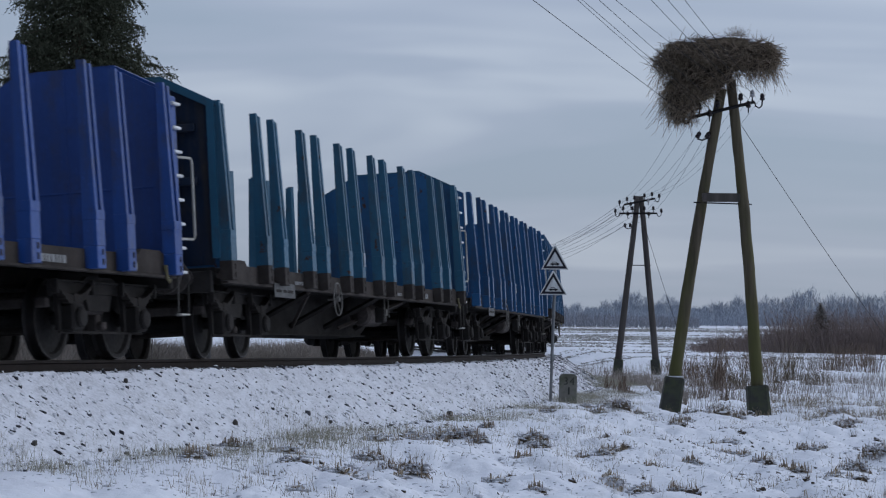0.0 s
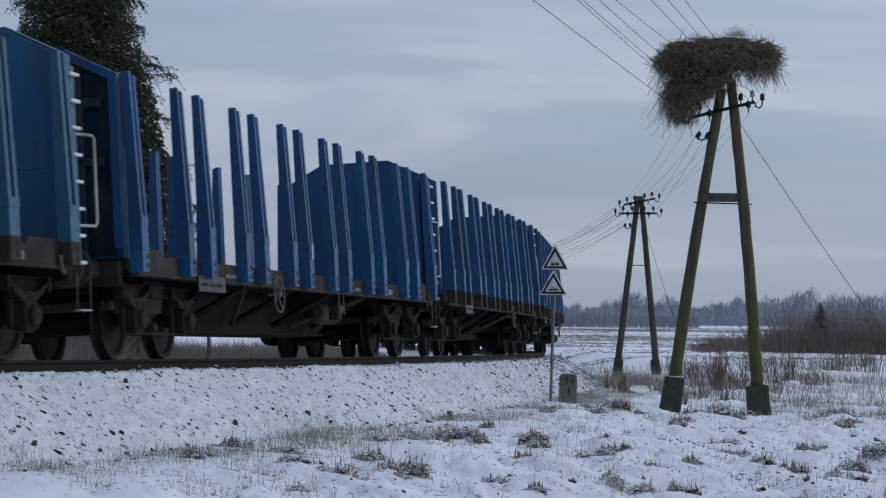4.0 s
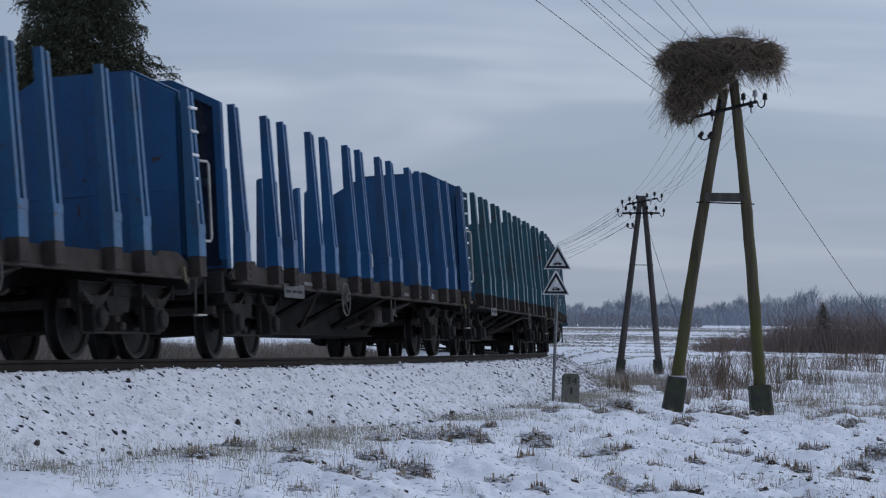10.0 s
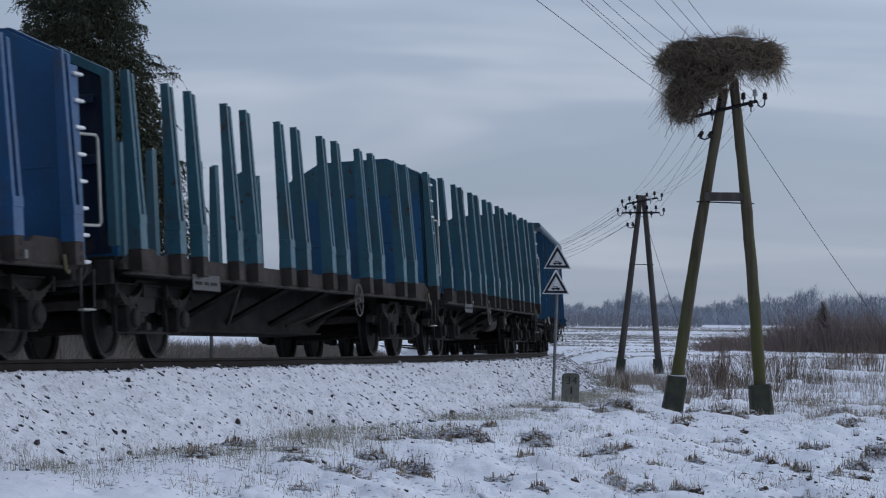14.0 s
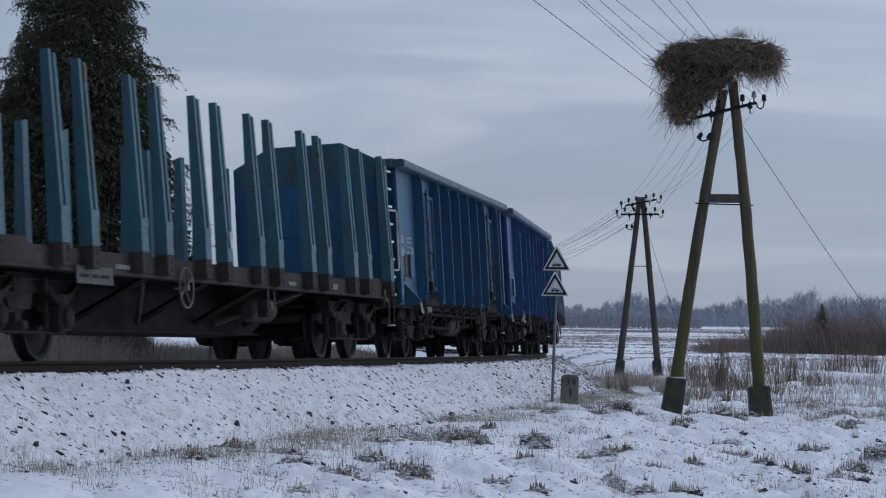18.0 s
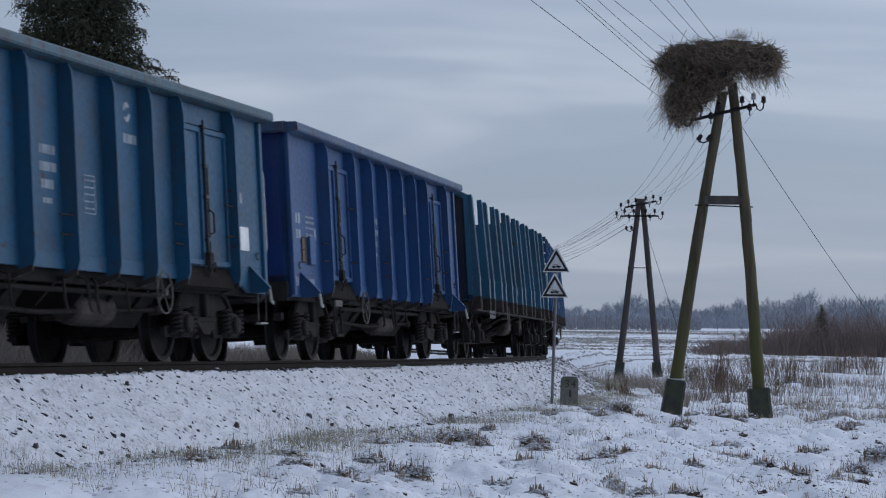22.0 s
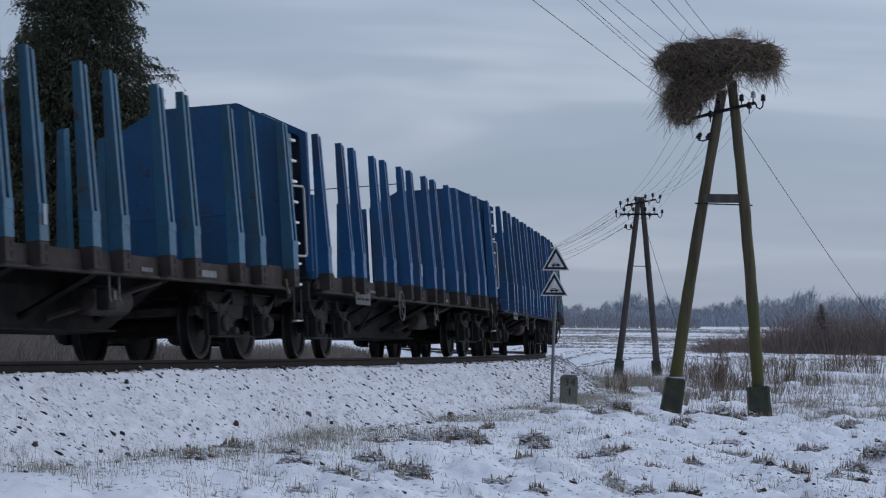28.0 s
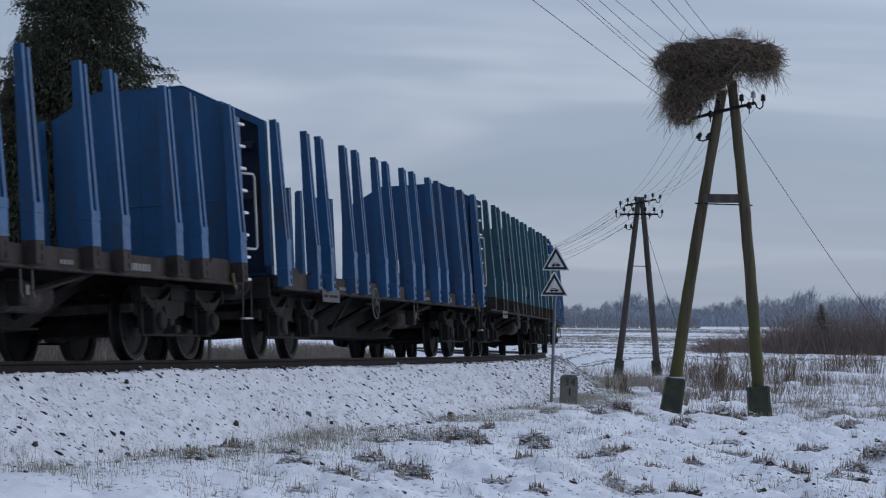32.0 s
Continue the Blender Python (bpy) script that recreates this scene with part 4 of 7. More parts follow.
def open_wagon(kind, label, wheel_x):
    """A four-axle open box wagon with deep blade ribs and double side doors."""
    body, rim = M[kind], M[kind + "_rim"]
    w = thing("open_wagon", pose(0, 0, 0), label, "freight wagon", "open wagons of the train")
    L = 6.395
    part("floor", MB().bar(-L, L, -1.25, 1.25, 1.1, 1.22, 0.01).mesh("floor", M["under"]), w)
    ribs = [-4.57, -2.78, -1.56, -0.39, 0.8, 1.95, 3.02, 4.9]
    panels = [MB().bar(a + 0.004, b - 0.004, -0.02, 0.02, 1.0, 3.26, 0.004).mesh("side_sheet", body) for a, b in zip(ribs[1:-2], ribs[2:-1])]
    skirts = [MB().bar(a + 0.02, b - 0.02, -0.034, -0.0205, 1.0, 1.17, 0.004).mesh("bottom_strake", body) for a, b in zip(ribs[1:-2], ribs[2:-1])]
    ends = [MB().prism([(-L, 0.90), (-L, 3.26), (-4.57, 3.26), (-4.57, 1.0), (-5.3, 0.98), (-5.6, 0.90)], "y", -0.02, 0.02).mesh("end_sheet", body),
            MB().prism([(L, 0.90), (L, 3.26), (4.9, 3.26), (4.9, 1.0), (5.45, 0.98), (5.7, 0.90)], "y", -0.02, 0.02).mesh("end_sheet", body)]
    straps = [MB().bar(-6.28, -4.6, -0.03, -0.0205, 1.24, 1.262, 0.003).mesh("seam_strap", body), MB().bar(4.95, 6.28, -0.03, -0.0205, 1.24, 1.262, 0.003).mesh("seam_strap", body)]
    # blade gussets that carry the roping hooks
    gusset = MB().prism([(-0.02, 1.26), (-0.30, 0.95), (-0.30, 0.89), (-0.02, 0.89)], "x", -0.012, 0.012)
    gusset.prism([(-0.02, 1.275), (-0.31, 0.955), (-0.30, 0.945), (-0.02, 1.255)], "x", -0.035, 0.035)
    gusset = gusset.mesh("corner_gusset", body)
    # ribs: thin deep blades with a narrow folded edge, curved in under the rail
    outline = [(0.0, 3.26), (-0.15, 3.26), (-0.18, 3.19), (-0.195, 3.05), (-0.195, 1.1), (-0.17, 1.0), (-0.10, 0.93), (0.0, 0.88)]
    rib = MB().prism(outline, "x", -0.014, 0.014)
    edge = [(-0.16, 3.255), (-0.192, 3.18), (-0.207, 3.05), (-0.207, 1.09), (-0.178, 0.985)]
    inner = [(-0.15, 3.25), (-0.178, 3.18), (-0.193, 3.05), (-0.193, 1.1), (-0.166, 1.0)]
    for k in range(4):
        rib.prism([edge[k], edge[k + 1], inner[k + 1], inner[k]], "x", -0.020, 0.016)
    rib = rib.mesh("side_rib", body)
    foot = MB().prism([(-0.175, 1.0), (-0.165, 0.93), (0.16, 0.84), (0.16, 0.90)], "x", -0.02, 0.02).mesh("rib_gusset", M["sill"])
    prof = [(0.05, 3.262), (-0.17, 3.262), (-0.225, 3.275), (-0.238, 3.30), (-0.232, 3.378), (-0.21, 3.405), (0.05, 3.412)]
    rail = MB().prism(prof, "x", -L - 0.06, L + 0.06).mesh("top_rail", rim)
    tie = MB().bar(0.0, 0.36, -0.01, 0.01, -0.01, 0.01, 0.003).mesh("tie_bar", M["frame"])
    hatch = MB().bar(-0.36, 0.36, -0.024, 0.02, 1.40, 1.80, 0.01).mesh("hatch_recess", M["under"])
    flap = MB().bar(0.0, 0.33, -0.075, -0.055, 1.39, 1.81, 0.006).bar(0.0, 0.04, -0.06, -0.024, 1.42, 1.78, 0.004).mesh("hatch_flap", body)
    inlay = MB().bar(-0.33, -0.20, -0.04, -0.026, 1.43, 1.59, 0.004).bar(-0.33, -0.20, -0.04, -0.026, 1.61, 1.77, 0.004).mesh("hatch_plate", M["orange"])
    post = MB().bar(-0.055, 0.055, -0.07, 0.1, 0.92, 3.26, 0.01).mesh("corner_post", body)
    doors = []
    for mid_x, wide in ((-3.675, 1.79), (3.95, 1.90)):
        h = wide / 2 - 0.03
        a = (h - DOOR_SEAM) / 2
        leaf = MB().bar(-a, a, -0.02, 0.02, 1.19, 2.98, 0.005)
        for x0, x1, z0, z1 in ((-a, -a + 0.07, 1.2, 2.97), (a - 0.07, a, 1.2, 2.97), (-a + 0.07, a - 0.07, 1.2, 1.27), (-a + 0.07, a - 0.07, 2.90, 2.97)):
            leaf.bar(x0, x1, -0.055, -0.015, z0, z1, 0.006)
        sill = MB().prism([(-0.06, 0.90), (-0.13, 0.92), (-0.10, 1.05), (-0.035, 1.165), (0.03, 1.165), (0.03, 0.90)], "x", -h + 0.03, h - 0.03)
        head = MB().bar(-h, h, -0.03, 0.02, 2.995, 3.26, 0.006)
        doors.append((mid_x, a, leaf.mesh("door_leaf", body), sill.mesh("door_sill", M["rustsill"]), head.mesh("door_header", body)))
    rod = MB().tube([(0, 0, 1.12), (0, 0, 3.06)], 0.017, 6)
    for z in (1.5, 2.05, 2.45, 2.95):
        rod.bar(-0.045, 0.045, -0.025, 0.05, z, z + 0.05, 0.008)
    rod.tube([(0.055, -0.01, 1.3), (0.055, -0.01, 2.5)], 0.014, 5)
    rod = rod.mesh("lock_rod", M["lockgrime"])
    lock = MB().bar(-0.07, 0.07, -0.05, 0.04, 1.20, 1.36, 0.01)
    grip = MB().tube([(0.0, 0.0, 1.58), (0.12, -0.05, 1.62), (0.12, -0.05, 1.86), (0.0, 0.0, 1.94)], 0.013, 5).mesh("lock_handle", M["frame"])
    lock.tube([(-0.09, -0.02, 1.05), (-0.02, -0.05, 1.16), (0.09, -0.05, 1.22), (0.14, -0.03, 1.12)], 0.02, 5)
    lock = lock.mesh("door_lock", M["frame"])
    ring = MB().tube([(0.05 * math.cos(a), -0.02, 0.05 * math.sin(a)) for a in np.linspace(0.6, 5.6, 9)], 0.009, 5).mesh("ring_handle", M["under"])

    def stencil(x, z, n, hh, wd, parent):
        mb = MB()
        for k in range(n):
            cw = wd * (0.5 + 0.22 * ((k * 5 + int(abs(x) * 7)) % 3) / 2)
            mb.box(k * wd, k * wd + cw, -0.004, 0.0, 0, hh)
        tagged(part("lettering", mb.mesh("lettering", M["letter"]), w, parent @ pose(x, -0.0212, z), "row of pale stencilled marks"), kind="stuff")

    for sy in (-1, 1):
        R = pose(0, sy * 1.25, 0, 0, 0, 0 if sy < 0 else 180)
        for me, sk in zip(panels, skirts):
            sh = part("side_sheet", me, w, R)
            part("bottom_strake", sk, sh)
        part("top_rail", rail, w, R, "worn box-section top rail with scraped paint")
        for me, st in zip(ends, straps):
            e = part("end_sheet", me, w, R)
            part("seam_strap", st, e)
        for x in (-5.85, 5.78):
            g = part("corner_gusset", gusset, w, R @ pose(x, 0, 0))
            part("hook", P["pale_hook"], g, pose(0.0, -0.29, 0.87), "worn pale roping hook")
        for mid_x, a, leaf, sill, head in doors:
            d = new("side_door")
            d.parent, d.matrix_basis = w, R @ pose(mid_x, 0, 0)
            d.empty_display_size = 0.2
            for dx in (-a - DOOR_SEAM, a + DOOR_SEAM):
                part("door_leaf", leaf, d, pose(dx, -0.03, 0))
            part("door_lock", lock, d, pose(0, -0.11, 0), "dark grimy door lock")
            part("lock_rod", rod, d, pose(0, -0.11, 0), "dark greasy lock rods")
            part("lock_handle", grip, d, pose(0, -0.11, 0))
            part("door_header", head, d)
            part("door_sill", sill, d, None, "rusty bent door sill")
        for x in ribs:
            r = part("side_rib", rib, w, R @ pose(x, 0, 0))
            part("rib_gusset", foot, r)
        for x, zz in ((-4.57, (1.46, 1.72)), (-0.39, (1.36, 1.58)), (3.02, (1.42, 1.66)), (-2.78, (1.5, 2.35)), (4.9, (1.6, 2.0))):
            for z in zz:
                part("tie_bar", tie, w, R @ pose(x - 0.374, -0.15, z))
        for x in (-6.34, 6.34):
            part("corner_post", post, w, R @ pose(x, 0, 0))
        hr = part("hatch_recess", hatch, w, R @ pose(-5.41, 0, 0), "open sampling hatch with a swung flap")
        part("hatch_flap", flap, hr)
        part("hatch_plate", inlay, hr)
        for x, z in ((-5.98, 1.36), (6.05, 1.40), (5.02, 1.44)):
            part("ring_handle", ring, w, R @ pose(x, -0.03, z))
        # pale stencils as plain bars, and a plain round mark
        for x, z, n, hh, wd in END_MARKS + SIDE_MARKS:
            stencil(x, z, n, hh, wd, R)
        mb = MB()
        for k in range(2):
            a0 = k * math.pi + 0.6
            mb.prism([(0.105 * math.cos(a0 + a), 0.12 * math.sin(a0 + a)) for a in np.linspace(0, 2.5, 10)] + [(0.05 * math.cos(a0 + a), 0.06 * math.sin(a0 + a)) for a in np.linspace(2.0, 0.4, 6)], "y", -0.004, 0)
        part("lettering", MB().box(0.2, 0.21, -0.004, 0.0, 1.66, 2.08).box(0.52, 0.53, -0.004, 0.0, 1.66, 2.08).box(0.2, 0.53, -0.004, 0.0, 2.08, 2.09).box(0.2, 0.53, -0.004, 0.0, 1.65, 1.66).mesh("lettering", M["letter"]), w,
             R @ pose(0, -0.0212, 0), "pale outline round a table of marks")
        part("round_mark", mb.mesh("round_mark", M["letter"]), w, R @ pose(1.58, -0.0215, 2.93), "pale round emblem as a plain shape")
        part("label_plate", MB().bar(-0.17, 0.17, -0.012, 0, -0.16, 0.16, 0.003).mesh("label_plate", M["white"]), w, R @ pose(5.6, -0.022, 1.62), "white paper label")
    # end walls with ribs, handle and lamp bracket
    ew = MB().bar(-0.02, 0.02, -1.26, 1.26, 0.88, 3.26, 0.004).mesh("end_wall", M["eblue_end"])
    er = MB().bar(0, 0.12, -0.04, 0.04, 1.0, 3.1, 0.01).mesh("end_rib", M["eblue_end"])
    et = MB().prism([(0.02, 3.262), (-0.13, 3.262), (-0.16, 3.285), (-0.15, 3.41), (0.02, 3.435)], "y", -1.28, 1.28).mesh("end_rail", rim)
    grab = MB().tube([(0.02, -1.2, 1.5), (0.27, -1.22, 1.5), (0.30, -1.22, 1.54), (0.30, -1.22, 2.56), (0.27, -1.22, 2.6), (0.02, -1.2, 2.6)], 0.017, 6).mesh("grab_handle", M["cream"])
    refl = MB().bar(0, 0.03, -0.06, 0.06, -0.06, 0.06, 0.006).mesh("reflector", M["orange"])
    for r in (0, 180):
        T = pose(0, 0, 0, 0, 0, r) @ pose(L - 0.02, 0, 0)
        e = part("end_wall", ew, w, T, "dark blue end wall")
        for y in (-0.85, -0.3, 0.3, 0.85):
            part("end_rib", er, e, pose(0.02, y, 0))
        part("end_rail", et, e, pose(0, 0, 0, 0, 0, 180))
        part("grab_handle", grab, e, None, "cream tubular grab handle")
        part("reflector", refl, e, pose(0.02, -1.1, 1.5), "orange end reflector")
        sf = part("step_frame", P["step_frame"], w, pose(0, 0, 0, 0, 0, r) @ pose(6.3, -1.25, 0.95))
        part("step_tread", P["step_tread"], sf, None, "white-edged step tread")
    # frame and gear in a steel much darker than the flat wagons' gear
    # underframe
    mb = MB().bar(-6.3, 6.3, -0.3, 0.3, 0.85, 1.1, 0.01)
    for sy in (-1, 1):
        mb.bar(-6.3, 6.3, sy * 1.12 - 0.05, sy * 1.12 + 0.05, 0.86, 1.1, 0.01)
    part("underframe", mb.mesh("underframe", M["dark_tone"]), w)
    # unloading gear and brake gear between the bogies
    part("brake_cylinder_box", MB().prism([(-2.9, 0.86), (-2.5, 0.30), (-1.0, 0.30), (-0.6, 0.55), (-0.2, 0.55), (0.0, 0.86)], "y", -0.42, 0.42).mesh("brake_cylinder_box", M["dark_tone"]), w)
    part("air_reservoir", P["reservoir"], w, pose(1.2, -0.8, 0.62))
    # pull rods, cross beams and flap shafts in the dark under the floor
    part("pull_rod", MB().tube([(-3.1, -0.9, 0.62), (-0.4, -0.95, 0.55), (3.1, -0.9, 0.64)], 0.03, 6).mesh("pull_rod", M["dark_tone"]), w)
    part("flap_shaft", MB().tube([(-3.2, -1.08, 0.80), (3.3, -1.08, 0.80)], 0.035, 6).mesh("flap_shaft", M["dark_tone"]), w)
    beam = MB().prism([(-1.15, 0.86), (-0.9, 0.62), (0.9, 0.62), (1.15, 0.86)], "x", -0.03, 0.03).mesh("cross_beam", M["dark_tone"])
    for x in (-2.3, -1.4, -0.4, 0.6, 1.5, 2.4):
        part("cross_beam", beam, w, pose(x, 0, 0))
    flap = MB().prism([(-1.02, 0.82), (-0.72, 0.42), (-0.70, 0.44), (-0.98, 0.84)], "x", -1.0, 1.0).mesh("unloading_flap", M["dark_tone"])
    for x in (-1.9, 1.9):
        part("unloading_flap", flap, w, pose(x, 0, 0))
    hose = MB().tube([(0, -1.18, 0.93), (-0.12, -1.28, 0.86), (-0.16, -1.3, 0.68), (-0.05, -1.28, 0.56), (0.12, -1.22, 0.54)], 0.018, 6).mesh("hose", M["dusty"], smooth=True)
    lever = MB().tube([(0, -1.15, 0.95), (0.02, -1.28, 0.9), (0.03, -1.3, 0.62), (0.09, -1.3, 0.55)], 0.016, 5).mesh("lever", M["dusty"])
    for x in (-0.35, 0.55):
        part("hose", hose, w, pose(x, 0, 0), "pale looped hose")
    for x in (-1.9, 0.15, 1.3):
        part("lever", lever, w, pose(x, 0, 0))
    part("handwheel", P["handwheel"], w, pose(wheel_x, -1.42, 0.80), "pale hand brake wheel")
    uprights = MB()
    for x in (-0.21, 0.21):
        uprights.tube([(x, 0, 0.05), (x, -0.02, -0.60)], 0.017, 5)
    uprights.bar(-0.22, 0.22, -0.05, 0.03, -0.622, -0.578, 0.006)
    lad = part("step_ladder", uprights.mesh("step_ladder", M["dusty"]), w, pose(-4.0, -1.33, 0.95), "dusty steel hanging step ladder")
    part("step_tread", MB().bar(-0.21, 0.21, -0.05, 0.03, -0.16, -0.06, 0.008).mesh("step_tread", M["pale"]), lad, None, "pale worn upper tread")
    for x in (-4.5, 4.5):
        bogie(w, x, "cast")
    wagon_ends(w, 7.02)
    return w


TRAIN.append((open_wagon("eteal", "open box wagon in faded teal blue with ribbed sides", 2.2), -3.57, 4.5, False))
TRAIN.append((open_wagon("eblue", "open box wagon in deep blue with ribbed sides", -2.36), 10.47, 4.5, False))
add_stake_wagon("teal", 26.65, "flat wagon with teal stakes and a blue headboard")
add_stake_wagon("azure", 44.12, "bright blue flat wagon with brown stake feet")
pts = [(0, -1.32 + 2.64 * k / 12, 3.11 - 0.04 * (k / 12) * (1 - k / 12)) for k in range(13)]
part("lashing_wire", MB().tube(pts, 0.008, 4).mesh("lashing_wire", M["dusty"]), TRAIN[-1][0], pose(-0.73, 0, 0))
add_stake_wagon("indigo", 61.95, "flat wagon with blue stakes painted down to the frame")
add_stake_wagon("green", 79.6, "flat wagon with greenish stakes and blue headboards")
add_stake_wagon("mid", 97.3, "blue flat wagon with blue stakes down to the frame")


# ---- beside the line: sign post, kilometre stone, telegraph poles, nest ----
def crossing_sign():
    w = thing("railway_sign", pose(2.28, 48.5, gz(2.28, 48.5) - 0.02), "two white triangular plates with dark borders on a thin steel post", "railway sign")
    top = Vector((0.10, 0, 3.52 - gz(2.28, 48.5)))
    part("post", MB().tube([(0, 0, -0.3), (0.05, 0, 1.5), (top.x - 0.005, 0, top.z - 0.12)], 0.032, 8).mesh("post", M["galv"]), w, None, "thin grey steel post")
    tri = lambda k, z0: [(-0.285 * k, z0 + 0.0), (0.285 * k, z0 + 0.0), (0.02 * k, z0 + 0.5 * k), (-0.02 * k, z0 + 0.5 * k)]
    car = [(-0.085, 0.062), (0.085, 0.062), (0.09, 0.095), (0.05, 0.1), (0.03, 0.125), (-0.05, 0.125), (-0.062, 0.11), (-0.022, 0.113), (0.018, 0.113), (0.033, 0.094), (-0.06, 0.094), (-0.088, 0.088)]
    for dz, dx in ((3.0, 0.075), (2.47, 0.045)):
        base = dz - gz(2.28, 48.5)
        p = part("plate", MB().prism(tri(1.0, 0), "y", -0.01, 0.01).mesh("plate", M["white"]), w, pose(dx, -0.045, base, 0, 0, 0), "white triangular plate")
        o, i = [(-0.255, 0.022), (0.255, 0.022), (0.0, 0.465)], [(-0.175, 0.07), (0.175, 0.07), (0.0, 0.37)]
        mb = MB()
        for k in range(3):
            mb.prism([o[k], o[(k + 1) % 3], i[(k + 1) % 3], i[k]], "y", -0.016, -0.0105)
        part("border", mb.mesh("border", M["black"]), p, None, "dark blue-black border")
        mark = MB().prism(car, "y", -0.015, -0.0105).box(-0.1, 0.1, -0.015, -0.0105, 0.076, 0.084)
        mark.lathe([(0.018, -0.0155), (0.018, -0.0105)], "y", 10, (-0.05, 0, 0.062)).lathe([(0.018, -0.0155), (0.018, -0.0105)], "y", 10, (0.05, 0, 0.062))
        part("symbol", mark.mesh("symbol", M["black"]), p, pose(0, 0, 0.035), "dark vehicle symbol")
        part("clamp", MB().bar(-0.05, 0.05, 0.012, 0.09, 0.15, 0.19, 0.006).mesh("clamp", M["galv"]), p)


def letters(text, size, mat, name):
    cu = bpy.data.curves.new(name, "FONT")
    cu.body, cu.size, cu.extrude, cu.align_x = text, size, 0.003, "CENTER"
    tmp = new("tmp_text", cu)
    bpy.context.view_layer.update()
    me = bpy.data.meshes.new_from_object(tmp.evaluated_get(bpy.context.evaluated_depsgraph_get()))
    bpy.data.objects.remove(tmp)
    me.materials.clear()
    me.materials.append(mat)
    return me


def kilometre_stone():
    x, y = 2.6, 47.7
    z = gz(x, y)
    w = thing("kilometre_stone", pose(x, y, z, 0, 1.0, 8), "small weathered concrete kilometre stone with painted digits", "kilometre stone")
    h = 0.82 - z
    poly = [(-0.17, -0.2), (-0.165, h - 0.06), (-0.14, h - 0.02), (-0.09, h), (0.09, h), (0.14, h - 0.02), (0.165, h - 0.06), (0.17, -0.2)]
    part("slab", MB().prism(poly, "y", -0.1, 0.1).mesh("slab", M["milestone"]), w)
    for ch, dx in (("3", -0.065), ("4", 0.065)):
        part("digit", letters(ch, 0.22, M["concrete"], "digit"), w, pose(dx, -0.104, h - 0.22, 90, 0, 0), "dark painted digit")
    part("digit_bar", MB().bar(-0.018, 0.018, -0.104, -0.098, h - 0.42, h - 0.27, 0.004).mesh("digit_bar", M["concrete"]), w, None, "dark unreadable mark")
    part("snow_cap", MB().bar(-0.13, 0.13, -0.08, 0.08, h - 0.004, h + 0.012, 0.006).mesh("snow_cap", M["snowcap"]), w)


crossing_sign()
kilometre_stone()


def leg_path(a, b, bend, n=9):
    """A slightly crooked line from foot to top."""
    a, b = Vector(a), Vector(b)
    return [a.lerp(b, k / (n - 1)) + Vector((bend * math.sin(k / (n - 1) * math.pi) + 0.009 * noise.noise(Vector((k * 0.37, bend * 90, 0))), 0.02 * math.sin(k * 1.7), 0)) for k in range(n)]


def knotty(r0, r1, n, seed):
    """Radii of a weathered trunk, thinning upwards with swellings."""
    return [r0 + (r1 - r0) * k / (n - 1) + 0.012 * noise.noise(Vector((k * 0.6, seed, 0))) for k in range(n)]


def insulator_mesh(name, mat):
    return MB().lathe([(0.03, -0.02), (0.055, 0.0), (0.058, 0.03), (0.04, 0.045), (0.052, 0.06), (0.048, 0.10), (0.025, 0.13), (0.01, 0.135)], "z", 10).mesh(name, mat)


INS_D, INS_W = insulator_mesh("insulator", M["porcelain_d"]), insulator_mesh("insulator", M["porcelain_w"])
J_PIN = MB().tube([(0, 0, 0), (0.02, 0, -0.09), (0.09, 0, -0.13), (0.15, 0, -0.08), (0.16, 0, 0.03)], 0.016, 6).mesh("j_pin", M["wire"])
PIN = MB().tube([(0, 0, -0.12), (0, 0, 0.03)], 0.014, 6).mesh("pin", M["wire"])


def cross_arm(pole, a, b, offsets, white=(), base=Vector((0, 0, 0))):
    """A steel cross-arm with upright insulators on pins and a J-hook at each end. Returns where the wires sit."""
    a, b = Vector(a), Vector(b)
    d = (b - a)
    out = []
    arm = part("cross_arm", MB().tube([a, b], 0.035, 4).mesh("cross_arm", M["wire"]), pole)
    for k, (u, dz) in enumerate(offsets):
        p = a + d * u + Vector((0, -0.02, dz))
        ins = part("insulator", INS_W if k in white else INS_D, pole, Matrix.Translation(p + Vector((0, 0, 0.10 if dz >= 0 else 0.0))))
        part("pin", PIN, ins)
        out.append(p + base + Vector((0, 0, 0.16)))
    for q, sg in ((a, -1), (b, 1)):
        ins = part("insulator", INS_D, pole, Matrix.Translation(q + Vector((sg * 0.16, 0, 0.05))))
        part("j_pin", J_PIN, ins, pose(-sg * 0.16, 0, -0.05, 0, 0, 0 if sg > 0 else 180))
        out.append(q + base + Vector((sg * 0.16, 0, 0.12)))
    return out


def concrete_foot(a, d, w0):
    """A leaning block of old concrete round the foot of a leg, from -0.25 m to its top."""
    mb = MB()
    u = Vector(d).normalized()
    side = Vector((1, 0, 0)) - u * u.x
    side.normalize()
    dep = u.cross(side)
    ring = [(-1, -0.8), (-0.75, -1), (0.75, -1), (1, -0.8), (1, 0.8), (0.75, 1), (-0.75, 1), (-1, 0.8)]
    vs = []
    for h, k in ((-0.3, 1.08), (0.02, 1.04), (0.62, 0.97), (0.66, 0.90)):
        for p, q in ring:
            vs.append(Vector(a) + u * h + side * (p * w0 * k) + dep * (q * w0 * k))
    fs = [tuple(range(7, -1, -1)), tuple(24 + j for j in range(8))]
    fs += [(i * 8 + j, i * 8 + (j + 1) % 8, (i + 1) * 8 + (j + 1) % 8, (i + 1) * 8 + j) for i in range(3) for j in range(8)]
    mb.add(vs, fs)
    return mb.mesh("concrete_foot", M["concrete"])


